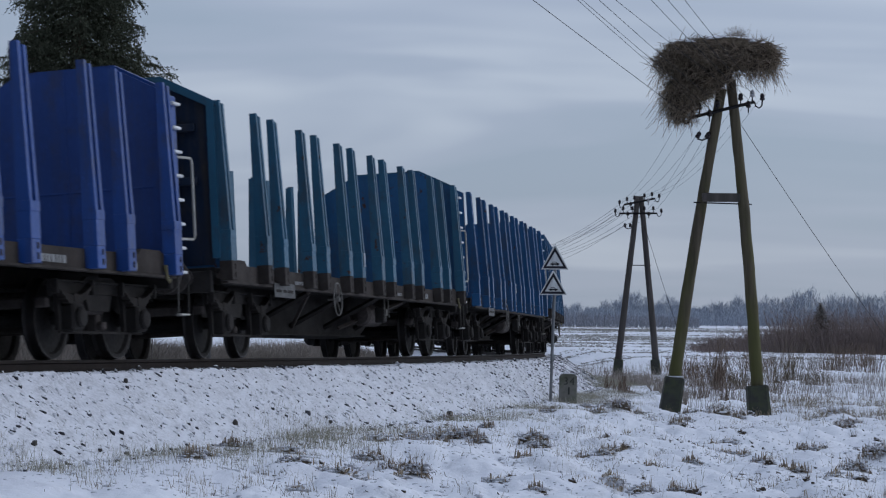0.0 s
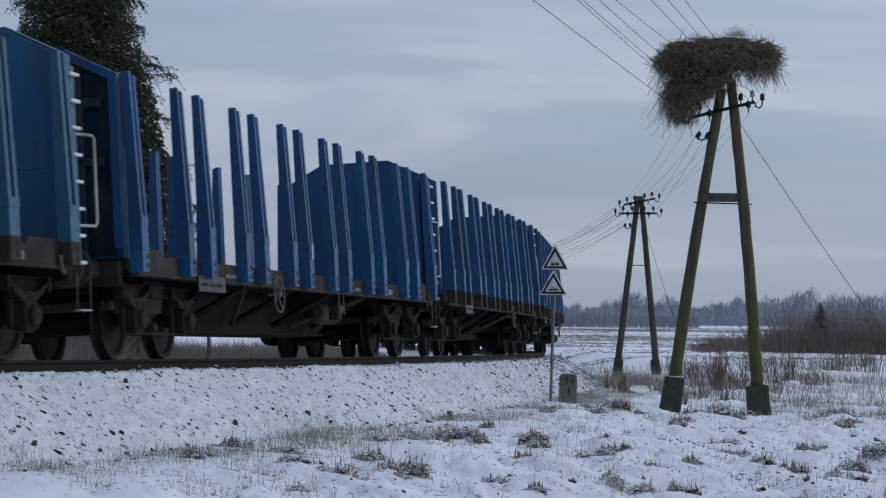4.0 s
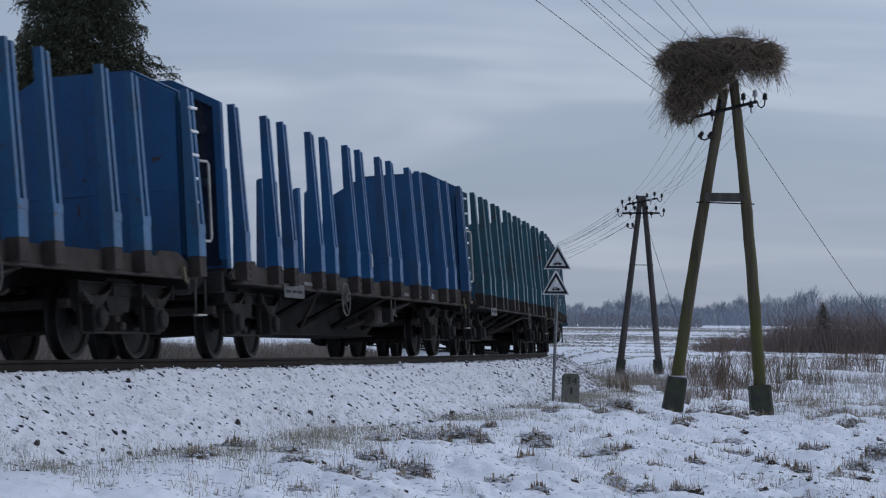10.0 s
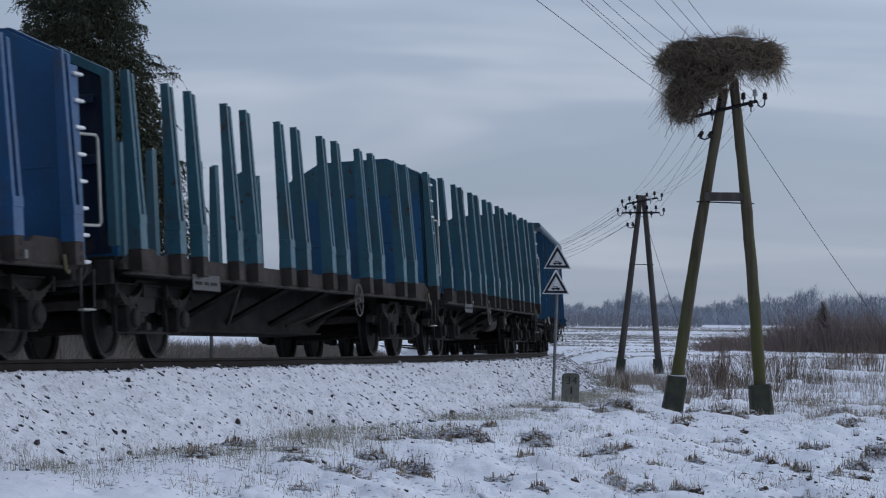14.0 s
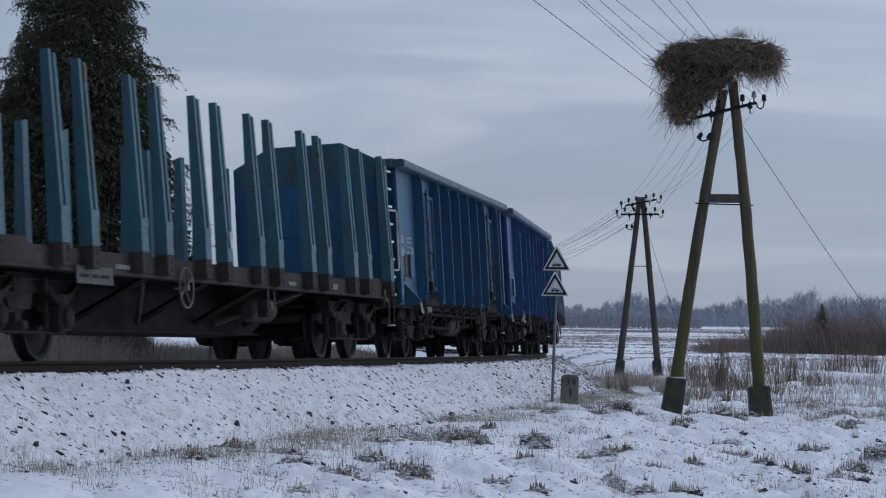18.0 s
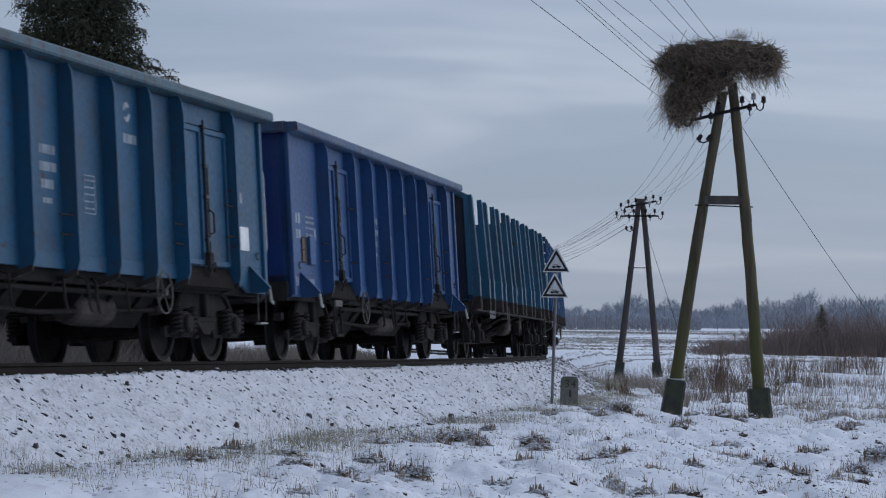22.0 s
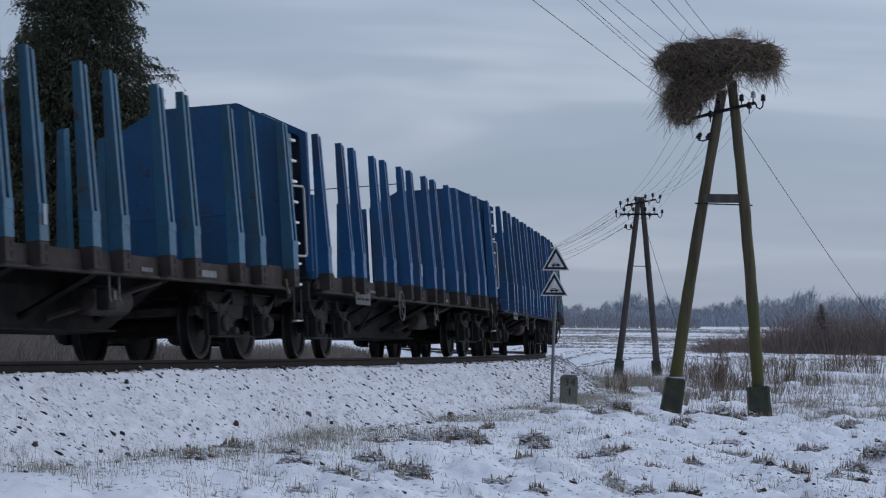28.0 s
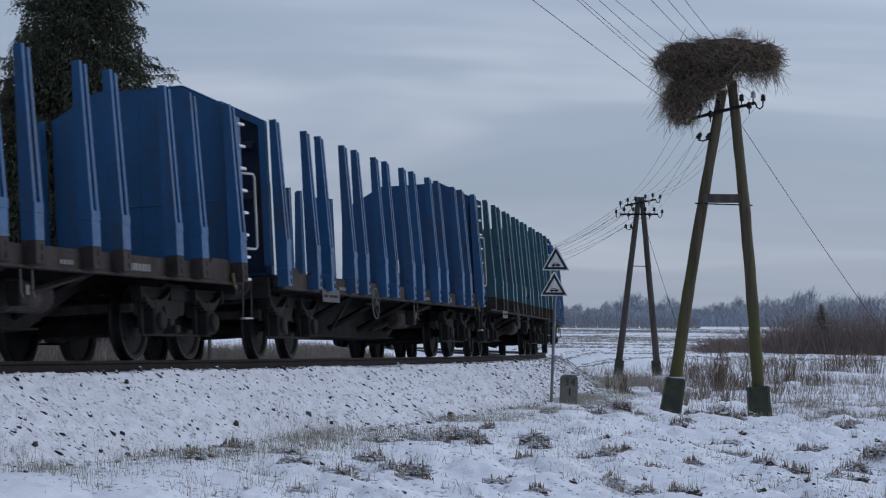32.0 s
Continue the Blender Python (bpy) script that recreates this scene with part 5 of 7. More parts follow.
def near_pole():
    o = Vector((5.72, 49.0, 0.0))
    w = thing("telegraph_pole", Matrix.Translation(o), "twin-legged mossy wooden telegraph pole in concrete feet", "telegraph pole", "telegraph poles")
    A, B = Vector((4.84, 49.1, 0.10)) - o, Vector((6.70, 48.9, -0.12)) - o
    ta, tb = Vector((5.88, 49.0, 6.85)) - o, Vector((6.07, 49.0, 7.05)) - o
    part("leg", MB().tube(leg_path(A + Vector((0.05, 0, 0.35)), ta, -0.03, 25), knotty(0.135, 0.099, 25, 3.3), 14).mesh("leg", M["pole"], smooth=True), w, None, "leaning wooden leg green with algae")
    part("leg", MB().tube(leg_path(B + Vector((-0.02, 0, 0.35)), tb, 0.045, 25), knotty(0.135, 0.103, 25, 8.1), 14).mesh("leg", M["pole"], smooth=True), w, None, "leaning wooden leg green with algae")
    part("foot", concrete_foot(A, ta - A, 0.205), w, None, "mossy concrete foot")
    part("foot", concrete_foot(B + Vector((0, 0, 0.06)), tb - B, 0.225), w, None, "mossy concrete foot")
    for q, d in ((A, ta - A), (B, tb - B)):
        c = q + d.normalized() * 0.655
        part("snow_cap", MB().bar(-0.17, 0.17, -0.17, 0.17, 0, 0.03, 0.015).mesh("snow_cap", M["snowcap"]), w, Matrix.Translation(c))
    part("cross_brace", MB().bar(5.47 - o.x, 6.38 - o.x, -0.12, 0.06, 4.46, 4.64, 0.02).mesh("cross_brace", M["polegrey"]), w, None, "short timber cross brace")
    part("tie_rod", MB().tube([(5.30 - o.x, -0.05, 4.44), (6.52 - o.x, -0.05, 4.41)], 0.014, 6).mesh("tie_rod", M["wire"]), w)
    at = cross_arm(w, Vector((5.20, 48.85, 6.22)) - o, Vector((6.56, 48.85, 6.57)) - o, [(0.14, 0.04), (0.3, -0.06), (0.42, 0.0), (0.78, 0.02), (0.9, -0.08), (0.96, 0.03)], (5,), o)
    lo = Vector((5.62, 48.86, 5.78)) - o
    br = part("hook_bracket", MB().tube([lo, lo + Vector((-0.06, 0, 0.01)), lo + Vector((-0.16, 0, -0.03)), lo + Vector((-0.27, 0, 0.0))], 0.017, 6).mesh("hook_bracket", M["wire"]), w)
    for dx in (-0.27, -0.07):
        ins = part("insulator", INS_D, w, Matrix.Translation(lo + Vector((dx, 0, 0.03))) @ pose(0, 0, 0, 0, 30, 0))
        at.append(lo + o + Vector((dx, 0, 0.12)))
    return at


def far_pole():
    o = Vector((7.4, 88.0, 0.0))
    g = gz(7.4, 88.0)
    w = thing("telegraph_pole", Matrix.Translation(o), "twin-legged grey telegraph pole with two rows of insulators", "telegraph pole", "telegraph poles")
    A, B = Vector((6.66, 88.0, g - 0.1)) - o, Vector((8.15, 88.0, g - 0.1)) - o
    ta, tb = Vector((7.40, 88.0, 6.92)) - o, Vector((7.52, 88.0, 6.92)) - o
    for q, t in ((A, ta), (B, tb)):
        part("leg", MB().tube(leg_path(q + Vector((0, 0, 0.4)), t, 0.01), [0.13 - 0.004 * k for k in range(9)], 12).mesh("leg", M["polegrey"], smooth=True), w)
        part("foot", concrete_foot(q + Vector((0, 0, 0.1)), t - q, 0.17), w, None, "dark concrete foot")
    part("tie_rod", MB().tube([(-0.42, -0.05, 4.3), (0.52, -0.05, 4.3)], 0.016, 6).mesh("tie_rod", M["wire"]), w)
    off = [(0.1, 0.04), (0.22, -0.07), (0.34, 0.04), (0.66, 0.04), (0.78, -0.07), (0.9, 0.04)]
    at = cross_arm(w, Vector((6.86, 87.85, 6.58)) - o, Vector((8.04, 87.85, 6.83)) - o, off, (4,), o)
    at += cross_arm(w, Vector((6.70, 87.85, 6.25)) - o, Vector((8.12, 87.85, 6.27)) - o, off, (), o)
    lo = Vector((7.18, 87.86, 5.72)) - o
    part("hook_bracket", MB().tube([lo, lo + Vector((-0.14, 0, -0.05)), lo + Vector((-0.27, 0, 0.0))], 0.017, 6).mesh("hook_bracket", M["wire"]), w)
    for dx in (-0.27, -0.07):
        part("insulator", INS_D, w, Matrix.Translation(lo + Vector((dx, 0, 0.03))))
        at.append(lo + o + Vector((dx, 0, 0.1)))
    return at


near_at, far_at = near_pole(), far_pole()


def wire(a, b, sag, r=0.0045, label="thin sagging telegraph wire", name="telegraph_wire", group="telegraph wires", mat="wire"):
    a, b = Vector(a), Vector(b)
    c = (a + b) / 2
    n = 22
    pts = [a.lerp(b, k / n) - Vector((0, 0, sag * 4 * (k / n) * (1 - k / n))) - c for k in range(n + 1)]
    thing(name, Matrix.Translation(c), label, "wire", group, MB().tube(pts, r, 5).mesh(name, M[mat]))


# towards the viewer the wires climb out of sight
for a, x in zip((near_at[0], near_at[1], near_at[2], near_at[3], near_at[4], near_at[5], near_at[7]), (1.9, 1.97, 2.21, 2.45, 2.96, 3.2, 3.44)):
    p = Vector((x, 33.0, 6.41))
    wire(a, a + (p - a) * 2.9 + Vector((0, 0, 0.25)), 0.12, 0.0042)
p0 = near_at[6]
wire(p0, p0 + (Vector((1.3, 33.0, 6.4)) - p0) * 2.9, 0.05, 0.0055)
# from pole to pole
for k, (a, b) in enumerate(zip((near_at[0], near_at[2], near_at[3], near_at[5], near_at[6], near_at[7], near_at[8], near_at[9]),
                               (far_at[0], far_at[2], far_at[3], far_at[5], far_at[6], far_at[7], far_at[16], far_at[17]))):
    wire(a, b, 0.32 + 0.05 * (k % 4), 0.003)
# onwards behind the train
for k in (0, 2, 3, 5, 8, 10, 11, 13, 16):
    wire(far_at[k], far_at[k] + Vector((-3.2, 72, 0.4)), 0.75, 0.006)
wire((6.28, 48.95, 6.10), (10.55, 48.9, gz(10.55, 48.9) - 0.05), 0.10, 0.0065, "taut steel stay wire anchored in the snow", "stay_wire", "stay wires", "stay")
wire((7.62, 87.9, 5.9), (9.5, 87.5, gz(9.5, 87.5) - 0.05), 0.05, 0.008, "taut steel stay wire anchored in the snow", "stay_wire", "stay wires")


def nest():
    """A stork's nest, heavy and lopsided, of thousands of sticks."""
    o = Vector((5.85, 49.0, 7.15))
    w = thing("stork_nest", Matrix.Translation(o), "huge lopsided stork nest of dark sticks dusted with snow", "bird nest")
    r = np.random.default_rng(11)
    lumps = [((0.0, 0, 0.46), (1.22, 0.95, 0.32)), ((-0.5, 0, 0.02), (0.5, 0.65, 0.6)), ((-0.85, 0, -0.55), (0.36, 0.5, 0.5)), ((-0.15, 0, 0.05), (0.55, 0.6, 0.42)),
             ((0.8, 0, 0.34), (0.45, 0.6, 0.34)), ((-0.5, 0, -0.25), (0.38, 0.5, 0.32)), ((-1.05, 0, 0.24), (0.36, 0.5, 0.24))]
    core = MB()
    for c, s in lumps:
        bm = bmesh.new()
        bmesh.ops.create_icosphere(bm, subdivisions=3, radius=1.0)
        vs = []
        for v in bm.verts:
            d = v.co.copy()
            k = 0.78 + 0.22 * noise.noise(d * 2.3 + Vector(c)) + 0.12 * noise.noise(d * 7 + Vector(c))
            vs.append((c[0] + d.x * s[0] * k, c[1] + d.y * s[1] * k, c[2] + d.z * s[2] * k))
        core.add(vs, [tuple(v.index for v in f.verts) for f in bm.faces])
        bm.free()
    tagged(part("core", core.mesh("core", M["nestcore"]), w, None, "dark packed core of litter"), kind="stuff")
    # sticks: lying round the lumps, some poking out or hanging down
    V, F = [], []

    def stick(p, d, L, rad, droop):
        d = Vector(d).normalized()
        n = 4
        side = d.cross(Vector((r.normal(), r.normal(), r.normal()))).normalized()
        upv = d.cross(side)
        o2 = len(V)
        kink = side * r.normal(0, 0.05 * L)
        for i in range(n):
            u = i / (n - 1)
            c = Vector(p) + d * (L * (u - 0.35)) + kink * math.sin(u * 3.1) - Vector((0, 0, droop * max(0, u - 0.3) ** 2 * L))
            rr = rad * (1 - 0.6 * u)
            for a in (0, 2.094, 4.189):
                V.append(tuple(c + side * (rr * math.cos(a)) + upv * (rr * math.sin(a))))
        for i in range(n - 1):
            for j in range(3):
                F.append((o2 + i * 3 + j, o2 + i * 3 + (j + 1) % 3, o2 + i * 3 + 3 + (j + 1) % 3, o2 + i * 3 + 3 + j))

    wts = np.array([1.5, 1.0, 0.9, 0.5, 0.7, 0.4, 0.5])
    for _ in range(4200):
        k = r.choice(7, p=wts / wts.sum())
        c, s = lumps[k]
        d = Vector(r.normal(size=3)).normalized()
        if d.y > 0.5:
            d.y = -d.y
        p = Vector((c[0] + d.x * s[0], c[1] + d.y * s[1], c[2] + d.z * s[2])) * 0.98
        t = Vector((-d.z * s[0], r.normal(0, 0.5), d.x * s[2])) * r.choice((-1, 1))
        t = t + Vector(r.normal(0, 0.28, 3)) + d * r.uniform(-0.05, 0.42)
        stick(p, t, r.uniform(0.18, 0.62), r.uniform(0.004, 0.011), r.uniform(0.0, 0.35))
    for _ in range(330):                                   # loose ends at the two flanks, hanging down
        left = r.random() < 0.45
        x = r.uniform(-1.35, -0.85) if left else r.uniform(0.45, 1.22)
        z = r.uniform(-0.9, 0.25) if left else r.uniform(0.0, 0.35)
        stick((x, r.uniform(-0.5, 0.3), z), (r.uniform(-1.0, 0.1) if left else r.uniform(0.0, 1.0), 0.1, -1.0), r.uniform(0.25, 0.75), 0.005, 0.2)
    for _ in range(120):                                   # spiky rim
        a = r.uniform(0, 2 * math.pi)
        stick((1.15 * math.cos(a), 0.8 * math.sin(a), 0.46 + r.uniform(-0.2, 0.2)), (math.cos(a), math.sin(a), r.uniform(-0.5, 0.5)), r.uniform(0.25, 0.5), 0.006, 0.15)
    tagged(part("sticks", fast_mesh("sticks", V, F, M["twig"]), w, None, "tangled grey-brown sticks"), kind="stuff")
    # patches of snow on the top
    mb = MB()
    for _ in range(80):
        x = r.uniform(-0.95, 0.95)
        y = r.uniform(-0.7, 0.2)
        rad = r.uniform(0.04, 0.13)
        z = 0.46 + 0.31 * math.sqrt(max(0.0, 1 - (x / 1.2) ** 2 - (y / 0.97) ** 2)) - 0.01
        mb.add([(x + rad * math.cos(a) * r.uniform(0.8, 1.7), y + rad * math.sin(a), z + 0.02 + r.uniform(-0.01, 0.01)) for a in np.linspace(0, 2 * math.pi, 8)[:-1]] + [(x, y, z + 0.06)],
               [(i, (i + 1) % 7, 7) for i in range(7)])
    tagged(part("snow_dusting", mb.mesh("snow_dusting", M["snowcap"]), w, None, "patches of snow on the rim"), kind="stuff")
    V, F = [], []
    for _ in range(80):
        stick((0.32 + r.normal(0, 0.09), -0.15 + r.normal(0, 0.08), 0.76), (r.normal(0, 0.6), r.normal(0, 0.3), 1.0), r.uniform(0.2, 0.5), 0.005, 0.1)
    part("dry_plant", fast_mesh("dry_plant", V, F, M["weed"]), w, None, "dry weed growing out of the nest")


nest()


# ---- trees, thickets, grass and stones ----
def spruce(name, x, y, h, spread, label, density=1.0, seed=5, poke=None, needle=None):
    r = np.random.default_rng(seed)
    z = gz(x, y)
    w = thing(name, pose(x, y, z - 0.1), label, "tree")
    part("trunk", MB().tube([(0, 0, 0), (0.02, 0, h * 0.5), (0, 0, h)], [0.024 * h, 0.014 * h, 0.01], 9).mesh("trunk", M["bark"]), w)
    size = (h / 13.0) ** 0.5
    limbs = MB()
    zz = 3.4 if h > 8 else 0.1 * h
    sprays_p, sprays_d, sprays_l = [], [], []
    while zz < h * 0.985:
        u = zz / h
        reach = spread * (1 - u) ** 1.15 * (0.55 + 0.45 * min(1, u * 5)) + 0.12
        for limb_no in range((10 if u < 0.9 else 6)):
            a = r.uniform(0, 2 * math.pi)
            L = reach * r.uniform(0.6, 1.2)
            if poke and limb_no == 0 and abs(zz - poke[0]) < 0.16:
                a, L = r.normal(0, 0.1), poke[1]
            rise = 0.15 if u > 0.6 else -0.05
            pts = []
            for k in range(5):
                q = k / 4
                pts.append(Vector((math.cos(a) * L * q, math.sin(a) * L * q, zz + L * (rise * q - 0.42 * q * q + 0.22 * q ** 3 + r.normal(0, 0.02)))))
            limbs.tube(pts, [0.03 * (1 - u) + 0.012, 0.02, 0.015, 0.01, 0.004], 4)
            # drooping branchlets with short sprigs along them
            ax = Vector((math.cos(a), math.sin(a), 0))
            sx = Vector((-math.sin(a), math.cos(a), 0))
            full = 0.35 if zz > 10.4 or (h > 8 and zz < 4.4) else 1.0
            for _ in range(int(40 * density * full * (0.4 + L / spread))):
                q = r.uniform(0.1, 1.0) ** 0.7
                i = min(3, int(q * 4))
                p = pts[i].lerp(pts[i + 1], q * 4 - i)
                side = r.choice((-1.0, 1.0))
                bl = r.uniform(0.18, 0.62) * (1.15 - 0.5 * q) * size
                d = (ax * r.uniform(0.15, 0.9) + sx * side * r.uniform(0.1, 1.0) + Vector((0, 0, r.uniform(-0.9, 0.15)))).normalized()
                for k in range(26):
                    v = (k + r.random()) / 26
                    c = p + d * (bl * v) - Vector((0, 0, 0.35 * bl * v * v))
                    sprays_p.append(c)
                    sprays_d.append(d * 0.7 + Vector(r.normal(0, 0.6, 3)))
                    sprays_l.append(r.uniform(0.03, 0.07) * size)
        zz += h * 0.0165 * r.uniform(0.7, 1.3)
    # needles that fill the heart of the crown
    for _ in range(int(130000 * density) if h > 8 else 0):
        u = r.uniform(0.16, 0.97)
        reach = spread * (1 - u) ** 1.15 * 0.94
        a = r.uniform(0, 2 * math.pi)
        q = reach * r.uniform(0.05, 1.0) ** 0.5
        sprays_p.append(Vector((math.cos(a) * q, math.sin(a) * q, u * h - 0.25 * q)))
        sprays_d.append(Vector((math.cos(a), math.sin(a), r.uniform(-1.6, 0.2))) + Vector(r.normal(0, 0.5, 3)))
        sprays_l.append(r.uniform(0.05, 0.11) * (1.5 if u < 0.5 else 1.0))
    Pp, D, Ls = np.array(sprays_p), np.array(sprays_d), np.array(sprays_l)
    n = len(Pp)
    D /= np.linalg.norm(D, axis=1)[:, None]
    wd = np.cross(D, r.normal(size=(n, 3)))
    wd = wd / (np.linalg.norm(wd, axis=1)[:, None] + 1e-9) * (Ls * 0.2)[:, None]
    e = Pp + D * Ls[:, None]
    m = Pp * 0.5 + e * 0.5
    vs = np.stack([Pp, m - wd, e, m + wd], 1).reshape(-1, 3)
    tagged(part("crown", fast_mesh("crown", vs, np.arange(n * 4).reshape(-1, 4), needle or M["needle"]), w, None, "dense dark green drooping needles"), kind="stuff")
    tagged(part("limb", limbs.mesh("limb", M["bark"]), w, None, "thin drooping limbs"), kind="stuff")
    return w


spruce("spruce_tree", -8.7, 55.0, 15.0, 4.05, "tall dark green spruce beyond the track", 1.05, poke=(7.7, 2.25))
spruce("spruce_tree", -13.35, 60.0, 12.0, 4.6, "dark green spruce standing behind another", 0.55, 9)


def stems(r, n, x0, y0, spread, h, fan, width):
    """Points of n stems rising from a clump."""
    # a few uneven bunches make one clump
    m = 4
    ox, oy = r.normal(0, spread, m), r.normal(0, spread * 0.8, m)
    hs = r.uniform(0.35, 1.0, m)
    hs[0] = 1.0
    g = r.choice(m, n, p=[0.4, 0.25, 0.2, 0.15])
    ox[0] = oy[0] = 0.0
    bx = x0 + ox[g] + r.normal(0, spread * 0.38, n)
    by = y0 + oy[g] + r.normal(0, spread * 0.38, n)
    base = np.stack([bx, by, ground_z(bx, by) - 0.03], 1)
    hh = h * hs[g] * np.exp(r.normal(-0.25, 0.35, n)).clip(0.3, 1.35)
    tilt = r.normal(0, 0.12, m)
    lean = np.stack([r.normal(0, fan, n) + tilt[g] + (bx - x0 - ox[g]) * 0.8, r.normal(0, fan, n), np.zeros(n)], 1) * hh[:, None]
    return base, lean, hh, np.full(n, width) * r.uniform(0.6, 1.3, n)


def clump(name, x, y, n, spread, h, fan, width, mat, label, category, group="", seed=1, branch=0):
    r = np.random.default_rng(seed)
    b, l, hh, wd = stems(r, n, x, y, spread, h, fan, width)
    vs, fs = blades(b, l, hh, wd)
    V, F = [vs], [fs]
    o = len(vs)
    if branch:
        k = n * branch
        i = r.integers(0, n, k)
        u = r.uniform(0.35, 0.95, k)
        bb = b[i] + l[i] * (u ** 1.3)[:, None] + np.stack([np.zeros(k), np.zeros(k), hh[i] * u], 1)
        h2 = hh[i] * r.uniform(0.15, 0.4, k)
        l2 = np.stack([r.normal(0, 0.45, k), r.normal(0, 0.45, k), np.zeros(k)], 1) * h2[:, None] + l[i] * 0.2
        vs, fs = blades(bb, l2, h2, wd[i] * 0.6)
        V.append(vs)
        F.append(fs + o)
    o3 = np.array([x, y, gz(x, y)])
    me = fast_mesh(name, np.concatenate(V) - o3, np.concatenate(F), mat)
    return thing(name, Matrix.Translation(o3), label, category, group, me)


def col(x, d):
    """How far to the side a plant stands at a depth d, on the sight line numbered x across the meadow."""
    c, q = math.cos(0.01008), math.sin(0.01008)
    return ((x - 784.0) * c + 199.0 * q) / 4112.0 * d


ICO = bmesh.new()
bmesh.ops.create_icosphere(ICO, subdivisions=1, radius=1.0)
ICO_V = np.array([v.co[:] for v in ICO.verts])
ICO_F = np.array([[v.index for v in f.verts] for f in ICO.faces])
ICO.free()

# bare shrubs and thickets of the meadow: column, depth, height, number of stems
SHRUBS = [(1395, 78, 1.15, 90, 0.55), (1270, 66, 1.25, 50, 0.28), (1255, 74, 0.75, 90, 0.7), (1312, 70, 0.7, 90, 0.7), (1220, 82, 0.7, 60, 0.6), (1345, 90, 0.8, 80, 0.8),
          (1430, 74, 0.6, 60, 0.45), (1240, 60, 0.45, 50, 0.35), (1285, 57, 0.55, 40, 0.3), (1370, 66, 0.5, 40, 0.4), (1490, 95, 0.9, 70, 0.8), (1540, 92, 0.95, 70, 0.8),
          (1460, 98, 0.85, 60, 0.9), (1520, 105, 0.9, 70, 1.0), (1190, 96, 0.6, 50, 0.8), (1205, 72, 0.5, 40, 0.4), (1100, 60, 0.42, 50, 0.22), (1080, 64, 0.35, 40, 0.25)]
for k, (cx_, d, h, n, sp) in enumerate(SHRUBS):
    clump("bare_shrub", col(cx_, d), d, n * 2, sp * 0.8, h, 0.16, 0.015, M["shrub"] if k % 3 else M["weed"], "bare brown winter shrub standing in snow", "shrub", "bare shrubs of the meadow", 40 + k, 4)
# the reddish hedge further off
for k in range(15):
    x = 1262 + k * 26
    d = 150 + 9 * math.sin(k * 2.1)
    hgt = 0.8 + 1.55 * min(1, max(0.0, (k - 2) / 4.0)) * (0.85 + 0.15 * math.sin(k * 1.3))
    clump("hedge_bush", col(x, d), d, 640, 1.5, hgt, 0.12, 0.026, M["hedge"], "dense reddish-brown leafless hedge bush", "bush", "bushes of the hedge", 90 + k, 3)
spruce("young_spruce", col(1452, 146), 146.0, 3.3, 1.7, "young spruce rising from the hedge, its needles paled for haze", 0.09, 21, needle=M["hazyneedle"])

# weed tufts of the foreground: column, row depth, size
TUFTS_FRONT = [(345, 23.2, 0.24, "weed"), (352, 23.6, 0.2, "straw"), (520, 24.0, 0.24, "straw"), (605, 23.4, 0.26, "straw"), (640, 23.0, 0.25, "straw"), (715, 24.3, 0.3, "weed"), (735, 24.4, 0.26, "weed"), (668, 28.5, 0.3, "straw"), (740, 29.0, 0.3, "straw"), (790, 29.5, 0.34, "straw"), (820, 29.0, 0.34, "weed"), (850, 28.4, 0.22, "weed"), (935, 30.5, 0.3, "weed"), (955, 29.8, 0.24, "weed"), (1083, 31.5, 0.34, "weed"), (1075, 29.8, 0.22, "straw"), (1082, 25.2, 0.28, "straw"), (1145, 24.6, 0.24, "straw"), (1205, 25.0, 0.2, "weed"), (1435, 22.5, 0.22, "straw"), (1290, 35.5, 0.22, "straw")]
TUFTS_BACK = [(1100, 44.5, 0.5, "weed"), (1090, 45.0, 0.5, "straw"), (1135, 45.0, 0.34, "straw"), (1215, 42.0, 0.25, "weed"), (1430, 35.5, 0.28, "weed"), (1495, 40.5, 0.42, "weed"), (1500, 44.5, 0.5, "weed"), (1555, 31.5, 0.5, "weed"), (1520, 29.5, 0.34, "weed"), (1410, 28.0, 0.18, "weed"), (1350, 30.0, 0.12, "weed"), (1490, 27.0, 0.24, "straw"), (1480, 47.0, 0.4, "straw"), (1040, 45.5, 0.2, "straw"), (1275, 46.5, 0.85, "weed"), (1225, 47.0, 0.4, "weed"), (1310, 46.0, 0.35, "weed"), (1195, 40.0, 0.16, "weed"), (800, 36.0, 0.2, "weed"), (418, 25.6, 0.16, "weed"), (1060, 43.5, 0.2, "weed"), (970, 41.0, 0.2, "weed")]
TUFTS = TUFTS_FRONT + TUFTS_BACK


